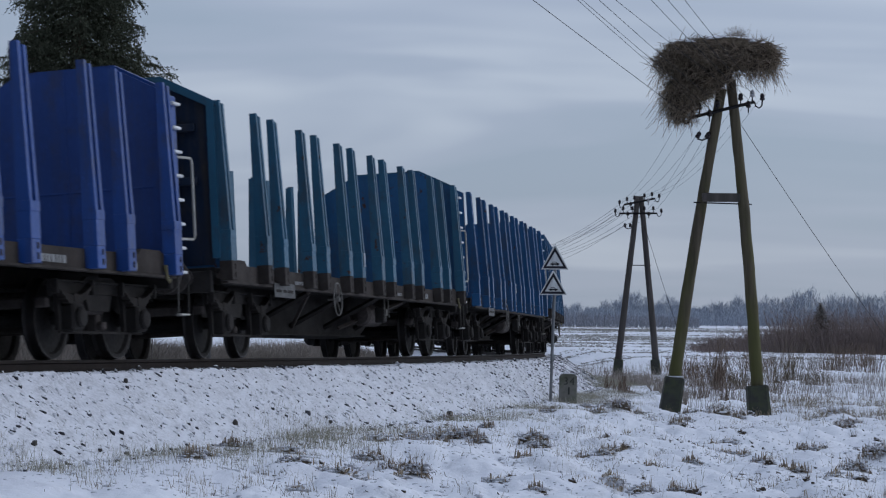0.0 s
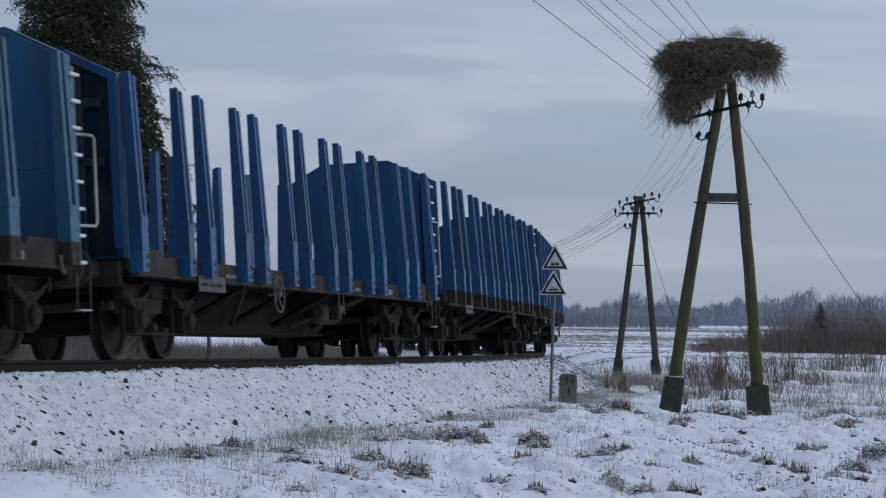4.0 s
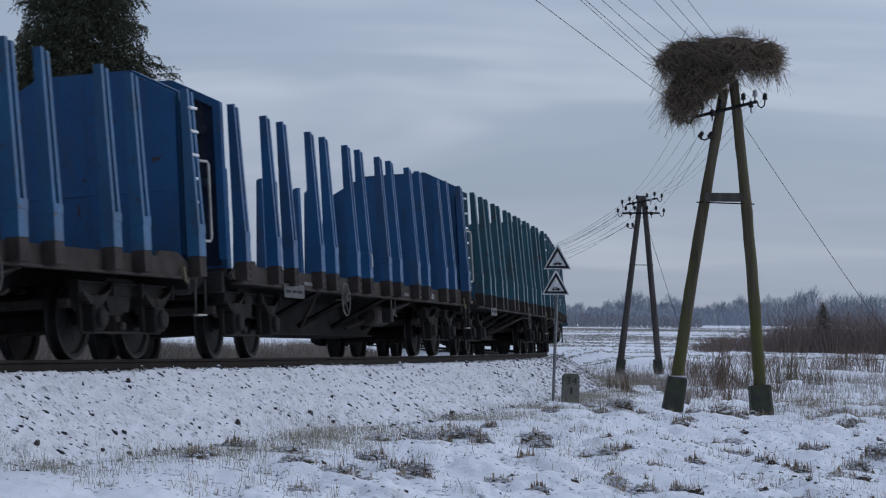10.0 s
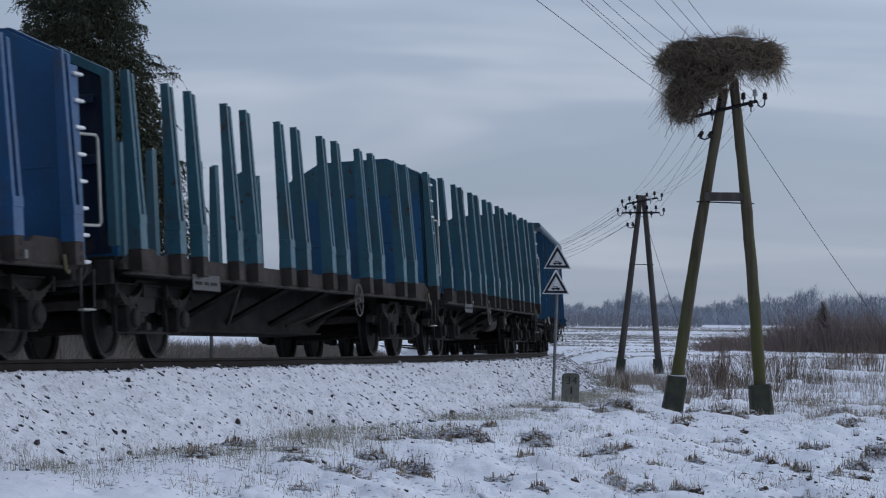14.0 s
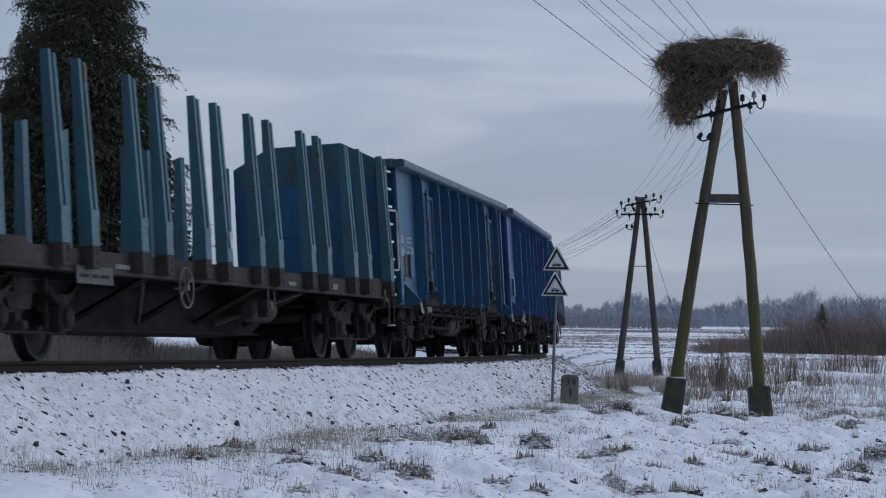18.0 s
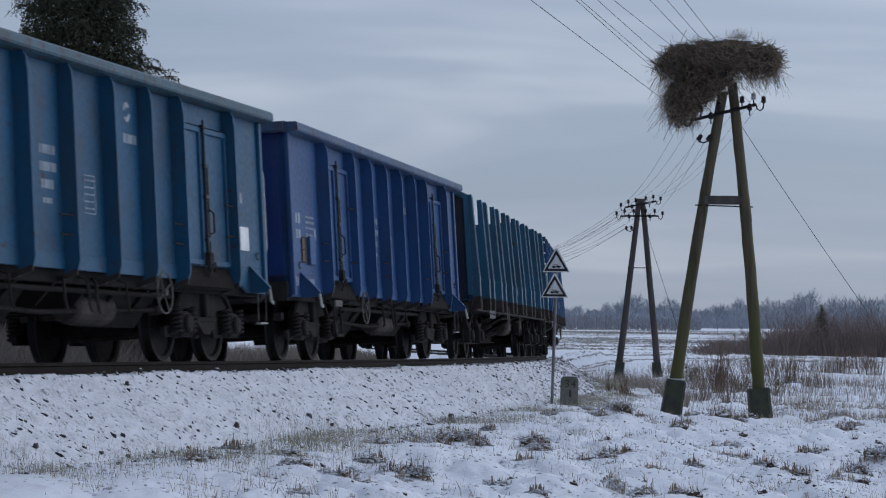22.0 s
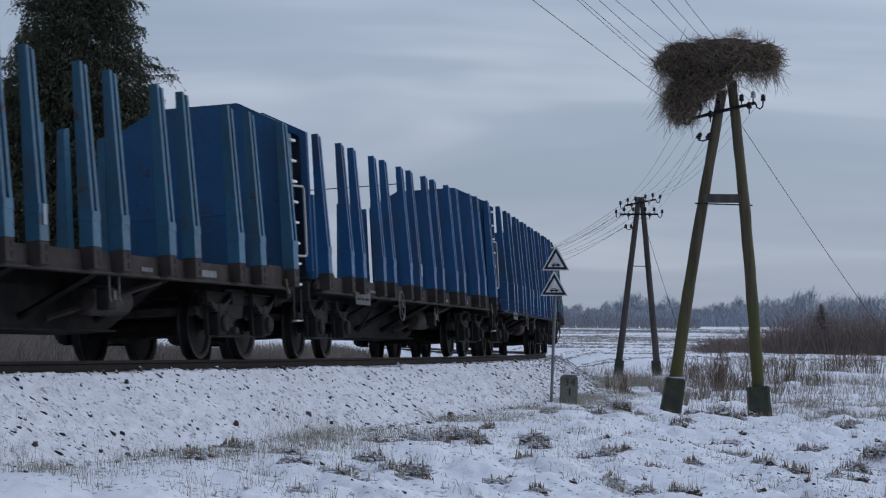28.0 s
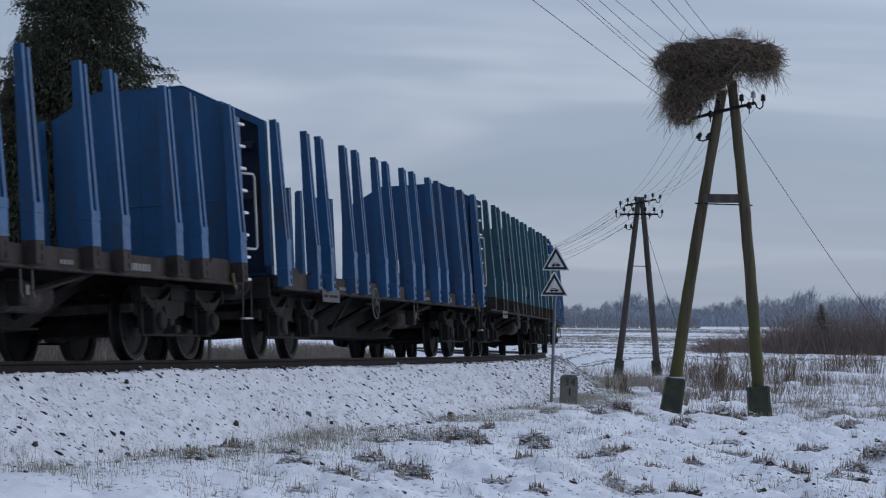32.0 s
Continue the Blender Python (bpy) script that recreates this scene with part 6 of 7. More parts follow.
def tuft(x, y, h, weed, seed):
    """Withered plant on a snow-capped clod: crumpled leaves over a mound, and a few straight stalks."""
    r = np.random.default_rng(seed)
    o3 = np.array([x, y, gz(x, y)])
    w = thing("weed_tuft" if weed else "grass_tuft", Matrix.Translation(o3), "withered brown weed on a snow-capped clod" if weed else "tuft of dry straw-coloured grass in the snow",
              "weed" if weed else "grass tuft", "tufts in the meadow")
    rad = 0.07 + 0.36 * h
    lobes = [(r.normal(0, 0.5) * rad, r.normal(0, 0.4) * rad, r.uniform(0.45, 1.0)) for _ in range(5)]
    # crumpled leaves lying over the lobes
    n = int((320 if weed else 120) * (0.5 + 1.6 * h))
    g = r.integers(0, 5, n)
    lo = np.array(lobes)[g]
    u, a = r.random(n) ** 0.6, r.uniform(0, 2 * np.pi, n)
    px, py = lo[:, 0] + np.cos(a) * u * rad * 0.95 * lo[:, 2], lo[:, 1] + np.sin(a) * u * rad * 0.8 * lo[:, 2]
    base = np.stack([px, py, h * 0.42 * lo[:, 2] * (1 - u * u) * r.uniform(0.2, 1.15, n) + ground_z(px + x, py + y) - o3[2] - 0.01], 1)
    ln = r.uniform(0.03, 0.085, n)
    lean = np.stack([np.cos(a) * ln + r.normal(0, 0.02, n), np.sin(a) * ln + r.normal(0, 0.02, n), 0 * a], 1)
    v, f = blades(base, lean, r.normal(0.02, 0.045, n), r.uniform(0.005, 0.019, n), 1.4)
    tagged(part("foliage", fast_mesh("foliage", v, f, M["deadleaf"] if weed else M["frostleaf"]), w, None, "crumpled frosted leaves"), kind="stuff")
    # stalks, mostly upright, a few snapped
    n = int((20 if weed else 42) * (0.5 + h))
    g = r.integers(0, 5, n)
    lo = np.array(lobes)[g]
    px, py = lo[:, 0] + r.normal(0, 0.3, n) * rad, lo[:, 1] + r.normal(0, 0.3, n) * rad
    hh = h * np.exp(r.normal(-0.95, 0.6, n)).clip(0.08, 1.4) * (0.6 + 0.4 * lo[:, 2])
    base = np.stack([px, py, ground_z(px + x, py + y) - o3[2] - 0.02], 1)
    lean = np.stack([r.normal(0, 0.3, n), r.normal(0, 0.3, n), 0 * hh], 1) * hh[:, None]
    lean[r.random(n) < 0.2] *= 3.0
    v, f = blades(base, lean, hh, r.uniform(0.003, 0.007, n), 0.1)
    tagged(part("dry_stalk", fast_mesh("dry_stalk", v, f, M["weed"] if weed else M["straw"]), w, None, "dry upright stalks"), kind="stuff")
    for q, (lx, ly, k) in enumerate(lobes[:2 if weed else 1]):
        bm = bmesh.new()
        bmesh.ops.create_icosphere(bm, subdivisions=2, radius=1.0)
        sz = rad * 0.5 * k
        for b in bm.verts:
            m = 1 + 0.5 * noise.noise(b.co * 1.7 + Vector((x, y, q))) + 0.35 * noise.noise(b.co * 4.5 + Vector((y, x, q)))
            b.co = Vector((lx + b.co.x * sz * m, ly + b.co.y * sz * 0.8 * m, b.co.z * (h * 0.24 * k) * m + 0.01))
        cm = bpy.data.meshes.new("clod")
        bm.to_mesh(cm)
        bm.free()
        cm.materials.append(M["turf"])
        part("clod", cm, w, None, "dark frozen clod of turf under snow")
    # crumbs of snow caught among the leaves
    n = int(40 + 160 * h)
    lo = np.array(lobes)[r.integers(0, 5, n)]
    u, a = r.random(n) ** 0.5, r.uniform(0, 2 * np.pi, n)
    c = np.stack([lo[:, 0] + np.cos(a) * u * rad * 0.9, lo[:, 1] + np.sin(a) * u * rad * 0.75, h * 0.44 * lo[:, 2] * (1 - u * u)], 1)
    v = ICO_V[None] * np.stack([r.uniform(0.01, 0.04, n), r.uniform(0.01, 0.035, n), r.uniform(0.005, 0.016, n)], 1)[:, None] * (1 + r.uniform(-0.4, 0.4, (n, 12, 1))) + c[:, None]
    me = fast_mesh("snow_crumbs", v.reshape(-1, 3), (ICO_F[None] + (np.arange(n) * 12)[:, None, None]).reshape(-1, 3), M["snowcap"], True)
    tagged(part("snow_dusting", me, w, None, "crumbs of snow among the leaves"), kind="stuff")


for k, (c, d, h, m) in enumerate(TUFTS):
    tuft(col(c, d), d, h * 0.88, m == "weed", 200 + k)
SCAT = np.random.default_rng(207)
for k in range(22):
    d = float(SCAT.uniform(20.5, 36))
    c = float(SCAT.uniform(20 + (d - 20) * 42, 1560))
    if float(beside([col(c, d)], [d])[1][0]) > 3.6:
        tuft(col(c, d), d, float(SCAT.uniform(0.06, 0.17)), k % 3 > 0, 500 + k)


def turf_clod(x, y, size, seed):
    """A ragged lump of dark turf in a hollow, roofed by a lip of snow, with a few bent stalks."""
    r = np.random.default_rng(seed)
    w = thing("turf_clod", Matrix.Translation((x, y, gz(x, y))), "dark lump of frozen turf under a lip of snow", "turf", "clods in the meadow")
    for name, mat, lift, flat, seg in (("clod", M["darkturf"], 0.0, 0.7, 3), ("snow_lip", M["snowcap"], 0.42, 0.34, 2)):
        bm = bmesh.new()
        bmesh.ops.create_icosphere(bm, subdivisions=seg, radius=1.0)
        grow = 1.0 if lift == 0.0 else 1.12
        for b in bm.verts:
            m = 1 + 0.8 * noise.noise(b.co * 1.5 + Vector((x, y, seed))) + 0.6 * noise.noise(b.co * 4.1 + Vector((y, x, seed)))
            b.co = Vector((b.co.x * size * 0.85 * m * grow, b.co.y * size * 0.6 * m + lift * size * 0.45, (b.co.z * flat * m + lift) * size))
        me = bpy.data.meshes.new(name)
        bm.to_mesh(me)
        bm.free()
        me.materials.append(mat)
        part(name, me, w)
    n = int(r.integers(6, 16))
    px, py = r.normal(0, size * 0.7, n), r.normal(0, size * 0.4, n)
    hh = r.uniform(0.03, 0.14, n)
    base = np.stack([px, py, np.zeros(n)], 1)
    lean = np.stack([r.normal(0, 0.7, n), r.normal(0, 0.5, n), 0 * hh], 1) * hh[:, None]
    v, f = blades(base, lean, hh, r.uniform(0.003, 0.008, n), 0.1)
    tagged(part("dry_stalk", fast_mesh("dry_stalk", v, f, M["weed"]), w, None, "dark bent stalks"), kind="stuff")


for k in range(36):
    d = float(SCAT.uniform(21.0, 41))
    c = float(SCAT.uniform(max(700, 250 + (d - 20) * 42), 1560))
    turf_clod(col(c, d), d, float(SCAT.uniform(0.025, 0.075)), 800 + k)


def meadow_grass():
    """Short frosted stubble in a band below the ballast, and thin blades over the meadow."""
    r = np.random.default_rng(77)
    # band along the foot of the slope
    n = 60000
    s = r.uniform(-19, 48, n)
    lat = 3.1 + r.normal(0, 0.36, n) + np.abs(r.normal(0, 0.9, n)) * (r.random(n) < 0.45) * np.clip((s + 16) / 8, 0.2, 1) + 0.25 * np.sin(s * 0.8) + 0.5 * vnoise(s, s * 0, 2.3)
    x = np.interp(s, TS, TX) + lat * np.cos(np.interp(s, TS, TH))
    y = np.interp(s, TS, TY) - lat * np.sin(np.interp(s, TS, TH))
    keep = (vnoise(x, y, 1.7) + 0.6 * vnoise(x, y, 0.5) + 0.3 * (r.random(n) - 0.5)) > -0.05
    x, y = x[keep], y[keep]
    n = len(x)
    b = np.stack([x, y, ground_z(x, y) - 0.01], 1)
    h = r.uniform(0.03, 0.13, n) * (0.8 + 0.9 * np.clip(vnoise(x, y, 0.7) + 0.2, 0, 1))
    l = np.stack([r.normal(0, 0.25, n), r.normal(0, 0.25, n), np.zeros(n)], 1) * h[:, None]
    v, f = blades(b, l, h, np.full(n, 0.0034))
    tagged(new("grass_stubble", fast_mesh("grass_stubble", v, f, M["stubble"])), "pale frosted grass stubble below the ballast slope", "grass", kind="stuff")
    # scattered meadow grass
    nc = 1150
    dc = 20 + 58 * r.random(nc) ** 1.5
    xc = dc * np.tan(r.uniform(-0.2, 0.205, nc))
    n = 36000
    c = r.integers(0, nc, n)
    spread = np.exp(r.normal(-1.9, 0.6, nc))[c]
    d = dc[c] + r.normal(0, 1, n) * spread
    x, y = xc[c] + r.normal(0, 1, n) * spread * 1.4, d
    s, lt, _ = beside(x, y)
    keep = (lt > 3.2) & ((vnoise(x + 9, y, 0.4) + 1.3 * vnoise(x + 2, y, 3.5) - 0.012 * (x > 1.5) * (lt - 6)) > -0.03)
    x, y = x[keep], y[keep]
    n = len(x)
    b = np.stack([x, y, ground_z(x, y) - 0.015], 1)
    h = r.uniform(0.05, 0.22, n) * r.uniform(0.4, 1, n)
    l = np.stack([r.normal(0, 0.22, n), r.normal(0, 0.22, n), np.zeros(n)], 1) * h[:, None]
    l[r.random(n) < 0.15] *= 4.0
    v, f = blades(b, l, h, r.uniform(0.0025, 0.006, n), 0.1)
    tagged(new("meadow_grass", fast_mesh("meadow_grass", v, f, M["straw"])), "dry winter grass blades sticking out of the snow", "grass", kind="stuff")
    # pale grass on the hummocks behind the poles
    nc = 150
    dc, ac = r.uniform(46, 58, nc), r.uniform(0.128, 0.2, nc)
    c = r.integers(0, nc, 6000)
    x, y = dc[c] * np.tan(ac[c]) + r.normal(0, 0.22, 6000), dc[c] + r.normal(0, 0.3, 6000)
    b = np.stack([x, y, ground_z(x, y) - 0.015], 1)
    h = r.uniform(0.05, 0.3, 6000) * r.uniform(0.4, 1, nc)[c]
    l = np.stack([r.normal(0, 0.35, 6000), r.normal(0, 0.35, 6000), np.zeros(6000)], 1) * h[:, None]
    v, f = blades(b, l, h, r.uniform(0.004, 0.009, 6000), 0.2)
    tagged(new("hummock_grass", fast_mesh("hummock_grass", v, f, M["straw"])), "pale dry grass on snowy hummocks behind the pole", "grass", kind="stuff")
    # rank dry grass further back and beyond the track
    n = 17000
    d = 52 + 60 * r.random(n) ** 1.3
    a = np.maximum(r.uniform(0.06, 0.205, n), 0.105 - 0.0011 * (d - 52))
    x, y = d * np.tan(a), d
    k = r.random(n) < 0.5 + 3.2 * vnoise(x, y, 5.0)
    x, y = x[k], y[k]
    xs = r.uniform(-16, 3, 16000)
    ys = 34 + 70 * r.random(16000) ** 1.5
    s, lt, _ = beside(xs, ys)
    k = (lt < -3.4)
    x, y = np.concatenate([x, xs[k]]), np.concatenate([y, ys[k]])
    n = len(x)
    b = np.stack([x, y, ground_z(x, y) - 0.02], 1)
    h = r.uniform(0.12, 0.5, n)
    l = np.stack([r.normal(0, 0.25, n), r.normal(0, 0.25, n), np.zeros(n)], 1) * h[:, None]
    v, f = blades(b, l, h, np.full(n, 0.010))
    tagged(new("rank_grass", fast_mesh("rank_grass", v, f, M["deadgrass"])), "rank withered grass along the field edge", "grass", kind="stuff")


meadow_grass()


def dead_plants():
    """Withered broad-leaved plants, half under the snow."""
    r = np.random.default_rng(91)
    spots = [(c, d) for c, d, h, m in TUFTS[:30] if d < 33]
    for k in range(30):
        if k < 18:
            c, d = spots[k % len(spots)]
            c, d = c + r.normal(0, 55), d + r.normal(0, 1.0)
        else:
            c, d = r.uniform(560, 1560), r.uniform(21.5, 34)
        x = col(c, d)
        n = int(r.integers(40, 90))
        h = r.uniform(0.03, 0.08)
        sp = r.uniform(0.04, 0.12)
        bx, by = x + r.normal(0, sp * 1.5, n), d + r.normal(0, sp, n)
        base = np.stack([bx, by, ground_z(bx, by) - 0.015], 1)
        hh = h * np.exp(r.normal(-0.8, 0.6, n)).clip(0.1, 1.6)
        lean = np.stack([r.normal(0, 0.06, n), r.normal(0, 0.06, n), np.zeros(n)], 1)
        v, f = blades(base, lean, hh, r.uniform(0.003, 0.011, n), 0.7)
        o3 = np.array([x, d, gz(x, d)])
        me = fast_mesh("dead_plant", v - o3, f, M["deadleaf"] if k % 3 else M["weed"])
        thing("dead_plant", Matrix.Translation(o3), "withered brown broad-leaved plant half buried in snow", "plant", "withered plants in the meadow", me)


dead_plants()


def dry_bank():
    """A bank of grey-brown dead grass on the far side of the track."""
    r = np.random.default_rng(19)
    n = 64000
    s = r.uniform(-16, 46, n)
    lat = -4.4 - np.abs(r.normal(0, 2.4, n))
    th = np.interp(s, TS, TH)
    x, y = np.interp(s, TS, TX) + lat * np.cos(th), np.interp(s, TS, TY) - lat * np.sin(th)
    h = r.uniform(0.4, 1.15, n) * np.clip(1.2 - (s + 6) / 44.0, 0.5, 1.2)
    l = np.stack([r.normal(0, 0.3, n), r.normal(0, 0.3, n), np.zeros(n)], 1) * h[:, None]
    v, f = blades(np.stack([x, y, ground_z(x, y) - 0.02], 1), l, h, np.full(n, 0.018))
    tagged(new("dead_grass_bank", fast_mesh("dead_grass_bank", v, f, M["deadgrass"])), "bank of dead grey-brown grass beyond the track", "grass", kind="stuff")


dry_bank()


def thicket():
    """Dark undergrowth at the foot of the spruces, beyond the track."""
    r = np.random.default_rng(23)
    n = 5200
    d = r.uniform(45.5, 58, n)
    c = r.uniform(-160, 262, n) + 30 * vnoise(d, d * 0, 1.5)
    x = (c - 784.0) / 4112.0 * d
    b = np.stack([x, d, ground_z(x, d) - 0.05], 1)
    h = r.uniform(0.7, 2.5, n) * np.clip((275 - c) / 60, 0.3, 1.0)
    l = np.stack([r.normal(0, 0.14, n), r.normal(0, 0.14, n), np.zeros(n)], 1) * h[:, None]
    v, f = blades(b, l, h, r.uniform(0.015, 0.05, n))
    V, F, o = [v], [f], len(v)
    k = n * 8
    i = r.integers(0, n, k)
    u = r.uniform(0.05, 0.95, k)
    bb = b[i] + l[i] * u[:, None] + np.stack([0 * u, 0 * u, h[i] * u], 1)
    h2 = r.uniform(0.1, 0.45, k)
    l2 = np.stack([r.normal(0, 0.5, k), r.normal(0, 0.5, k), 0 * u], 1) * h2[:, None]
    v, f = blades(bb, l2, h2, np.full(k, 0.03))
    tagged(new("undergrowth", fast_mesh("undergrowth", np.concatenate(V + [v]), np.concatenate(F + [f + o]), M["brush"])), "dark leafless undergrowth at the foot of the spruces", "undergrowth", kind="stuff")


thicket()

# ballast stones showing through the snow

def stones(name, x, y, size, sink, mat, seed, long=1.0, flat=1.0):
    """Irregular stones; long draws them out down the slope, flat presses them."""
    r = np.random.default_rng(seed)
    n = len(x)
    z = ground_z(x, y)
    v = ICO_V[None] * np.stack([size * r.uniform(0.7, 1.4, n) * long, size * r.uniform(0.6, 1.1, n), size * r.uniform(0.45, 0.9, n) * flat], 1)[:, None, :]
    v = v * (1 + r.uniform(-0.42, 0.42, (n, 12, 1)))
    a = r.normal(-0.2, 0.9, n)
    tilt = r.normal(-0.5, 0.3, n) * (long > 1.0)
    c, q = np.cos(tilt)[:, None], np.sin(tilt)[:, None]
    v = np.stack([v[..., 0] * c - v[..., 2] * q, v[..., 1], v[..., 0] * q + v[..., 2] * c], -1)
    c, q = np.cos(a)[:, None], np.sin(a)[:, None]
    v = np.stack([v[..., 0] * c - v[..., 1] * q, v[..., 0] * q + v[..., 1] * c, v[..., 2]], -1)
    v = v + np.stack([x, y, z + size * sink], 1)[:, None, :]
    f = (ICO_F[None] + (np.arange(n) * 12)[:, None, None]).reshape(-1, 3)
    return fast_mesh(name, v.reshape(-1, 3), f, mat)


def x_of(s, lat):
    return np.interp(s, TS, TX) + lat * np.cos(np.interp(s, TS, TH))


def ballast():
    r = np.random.default_rng(15)
    n = 15000
    s = -19 + 75 * r.random(n) ** 1.15
    lat = r.uniform(1.05, 2.95, n)
    # more bare stone where the slope turns away
    keep = r.random(n) < (0.14 + 0.5 * np.clip((s - 8) / 25, 0, 1)) * (1.0 + 1.2 * vnoise(x_of(s, lat), s, 1.1))
    s, lat = s[keep], lat[keep]
    th = np.interp(s, TS, TH)
    x, y = np.interp(s, TS, TX) + lat * np.cos(th), np.interp(s, TS, TY) - lat * np.sin(th)
    size = np.exp(r.normal(-4.25, 0.45, len(s)))
    ob = new("ballast_stones", stones("ballast_stones", x, y, size, 0.1, M["ballast"], 3, 1.45, 0.9))
    tagged(ob, "dark crushed ballast stones poking through snow", "stones", kind="stuff")
    # stones under the snow make its surface lumpy
    n = 6000
    s = -19 + 62 * r.random(n) ** 1.2
    lat = r.uniform(1.0, 2.9, n)
    th = np.interp(s, TS, TH)
    x, y = np.interp(s, TS, TX) + lat * np.cos(th), np.interp(s, TS, TY) - lat * np.sin(th)
    me = stones("snowy_ballast", x, y, np.exp(r.normal(-3.95, 0.35, n)), -0.3, M["snowcap"], 4, 1.3)
    me.polygons.foreach_set("use_smooth", np.ones(len(me.polygons), dtype=bool))
    tagged(new("snowy_ballast", me), "ballast stones buried under a skin of snow", "stones", kind="stuff")


ballast()


def debris():
    """Dark leaves, clods and stalk ends lying in the snow of the meadow."""
    r = np.random.default_rng(31)
    n = 8000
    d = 20 + 34 * r.random(n) ** 1.3
    x = d * np.tan(r.uniform(-0.2, 0.205, n))
    s, lt, _ = beside(x, d)
    k = (lt > 2.9) & (0.5 * vnoise(x, d, 0.8) + 0.7 * vnoise(x + 3, d, 2.3) + 0.5 * (r.random(n) - 0.5) > 0.2)
    size = np.exp(r.normal(-4.3, 0.5, int(k.sum()))).clip(0, 0.032)
    tagged(new("leaf_litter", stones("leaf_litter", x[k], d[k], size, 0.15, M["turf"], 8, 1.3, 0.7)), "dark clods and withered leaves lying in the snow", "litter", kind="stuff")


debris()


def litter():
    """Fallen twigs lying on the snow, and small crumbs of snow over the hummocks."""
    r = np.random.default_rng(37)
    n = 1500
    d = 20 + 32 * r.random(n) ** 1.2
    x = d * np.tan(r.uniform(-0.2, 0.205, n))
    k = (beside(x, d)[1] > 3.3) & (vnoise(x, d, 1.9) + 0.5 * (r.random(n) - 0.5) > -0.02)
    x, d = x[k], d[k]
    n = len(x)
    a = r.uniform(0, 2 * np.pi, n)
    ln = np.exp(r.normal(-2.3, 0.5, n))
    lean = np.stack([np.cos(a) * ln, np.sin(a) * ln * 0.6, 0 * a], 1)
    v, f = blades(np.stack([x, d, ground_z(x, d) + 0.004], 1), lean, np.abs(r.normal(0.0, 0.05, n)), r.uniform(0.004, 0.010, n), 0.6)
    tagged(new("twig_litter", fast_mesh("twig_litter", v, f, M["weed"])), "fallen brown twigs and stems lying on the snow", "twigs", kind="stuff")
    n = 15000
    d = 19.5 + 27 * r.random(n) ** 1.2
    x = d * np.tan(r.uniform(-0.2, 0.205, n))
    k = (beside(x, d)[1] > 3.1) & (vnoise(x + 40, d, 1.1) + 0.6 * (r.random(n) - 0.5) > -0.05)
    me = stones("snow_crumbs", x[k], d[k], np.exp(r.normal(-4.0, 0.4, int(k.sum()))), -0.1, M["snowcap"], 41, 1.0, 0.75)
    me.polygons.foreach_set("use_smooth", np.ones(len(me.polygons), dtype=bool))
    tagged(new("snow_crumbs", me), "crumbs and small lumps of snow over the meadow", "snow", kind="stuff")


litter()


def rock(x, lat, size, label, seed):
    r = np.random.default_rng(seed)
    ss = np.arange(-18, 40, 0.05)
    th = np.interp(ss, TS, TH)
    X, Y = np.interp(ss, TS, TX) + lat * np.cos(th), np.interp(ss, TS, TY) - lat * np.sin(th)
    k = int(np.argmin(np.abs(X / Y - (x - 784) / 4112.0)))
    v = ICO_V * np.array([size * 0.62, size * 0.5, size * 0.66]) * (1 + r.uniform(-0.38, 0.3, (12, 1)))
    me = fast_mesh("rock", v, ICO_F, M["rock"])
    thing("rock", pose(X[k], Y[k], gz(X[k], Y[k]) + size * 0.45), label, "stone", "larger stones on the slope", me)


for k, (x, lat, size, label) in enumerate([(250, 1.22, 0.065, "upright brown stone beside the rail"), (66, 2.35, 0.06, "pale brown stone on the snowy slope"), (228, 1.5, 0.05, "dark stone on the snowy slope"),
                                           (185, 2.5, 0.045, "dark stone on the snowy slope"), (232, 2.55, 0.055, "dark stone on the snowy slope"), (590, 2.45, 0.05, "dark stone on the snowy slope"),
                                           (420, 2.35, 0.075, "dark lump of turf and stone on the slope"), (800, 2.6, 0.08, "dark lump of turf and stone on the slope")]):
    rock(x, lat, size, label, 300 + k)


# ---- distance ----
def far_wood(name, x0, x1, d, n, h0, h1, mat, label, seed, top=lambda u: 1.0, wide=0.22):
    """A strip of bare wood at the far side of the fields: trunks with fans of twigs."""
    r = np.random.default_rng(seed)
    u = r.random(n)
    dd = d + r.normal(0, d * 0.03, n)
    x = (x0 + (x1 - x0) * u - 784) / 4112.0 * dd
    b = np.stack([x, dd, ground_z(x, dd) - 0.3], 1)
    h = r.uniform(h0, h1, n) * np.array([top(q) for q in u])
    l = np.stack([r.normal(0, 0.05, n), np.zeros(n), np.zeros(n)], 1) * h[:, None]
    v, f = blades(b, l, h, np.full(n, wide))
    V, F, o = [v], [f], len(v)
    k = n * 9
    i = r.integers(0, n, k)
    q = r.uniform(0.05, 0.92, k)
    bb = b[i] + l[i] * q[:, None] + np.stack([np.zeros(k), np.zeros(k), h[i] * q], 1)
    h2 = h[i] * r.uniform(0.12, 0.34, k)
    l2 = np.stack([r.normal(0, 0.6, k), r.normal(0, 0.6, k), np.zeros(k)], 1) * h2[:, None]
    v, f = blades(bb, l2, h2, np.full(k, wide * 0.9))
    V.append(v)
    F.append(f + o)
    tagged(new(name, fast_mesh(name, np.concatenate(V), np.concatenate(F), mat)), label, "trees", kind="stuff")


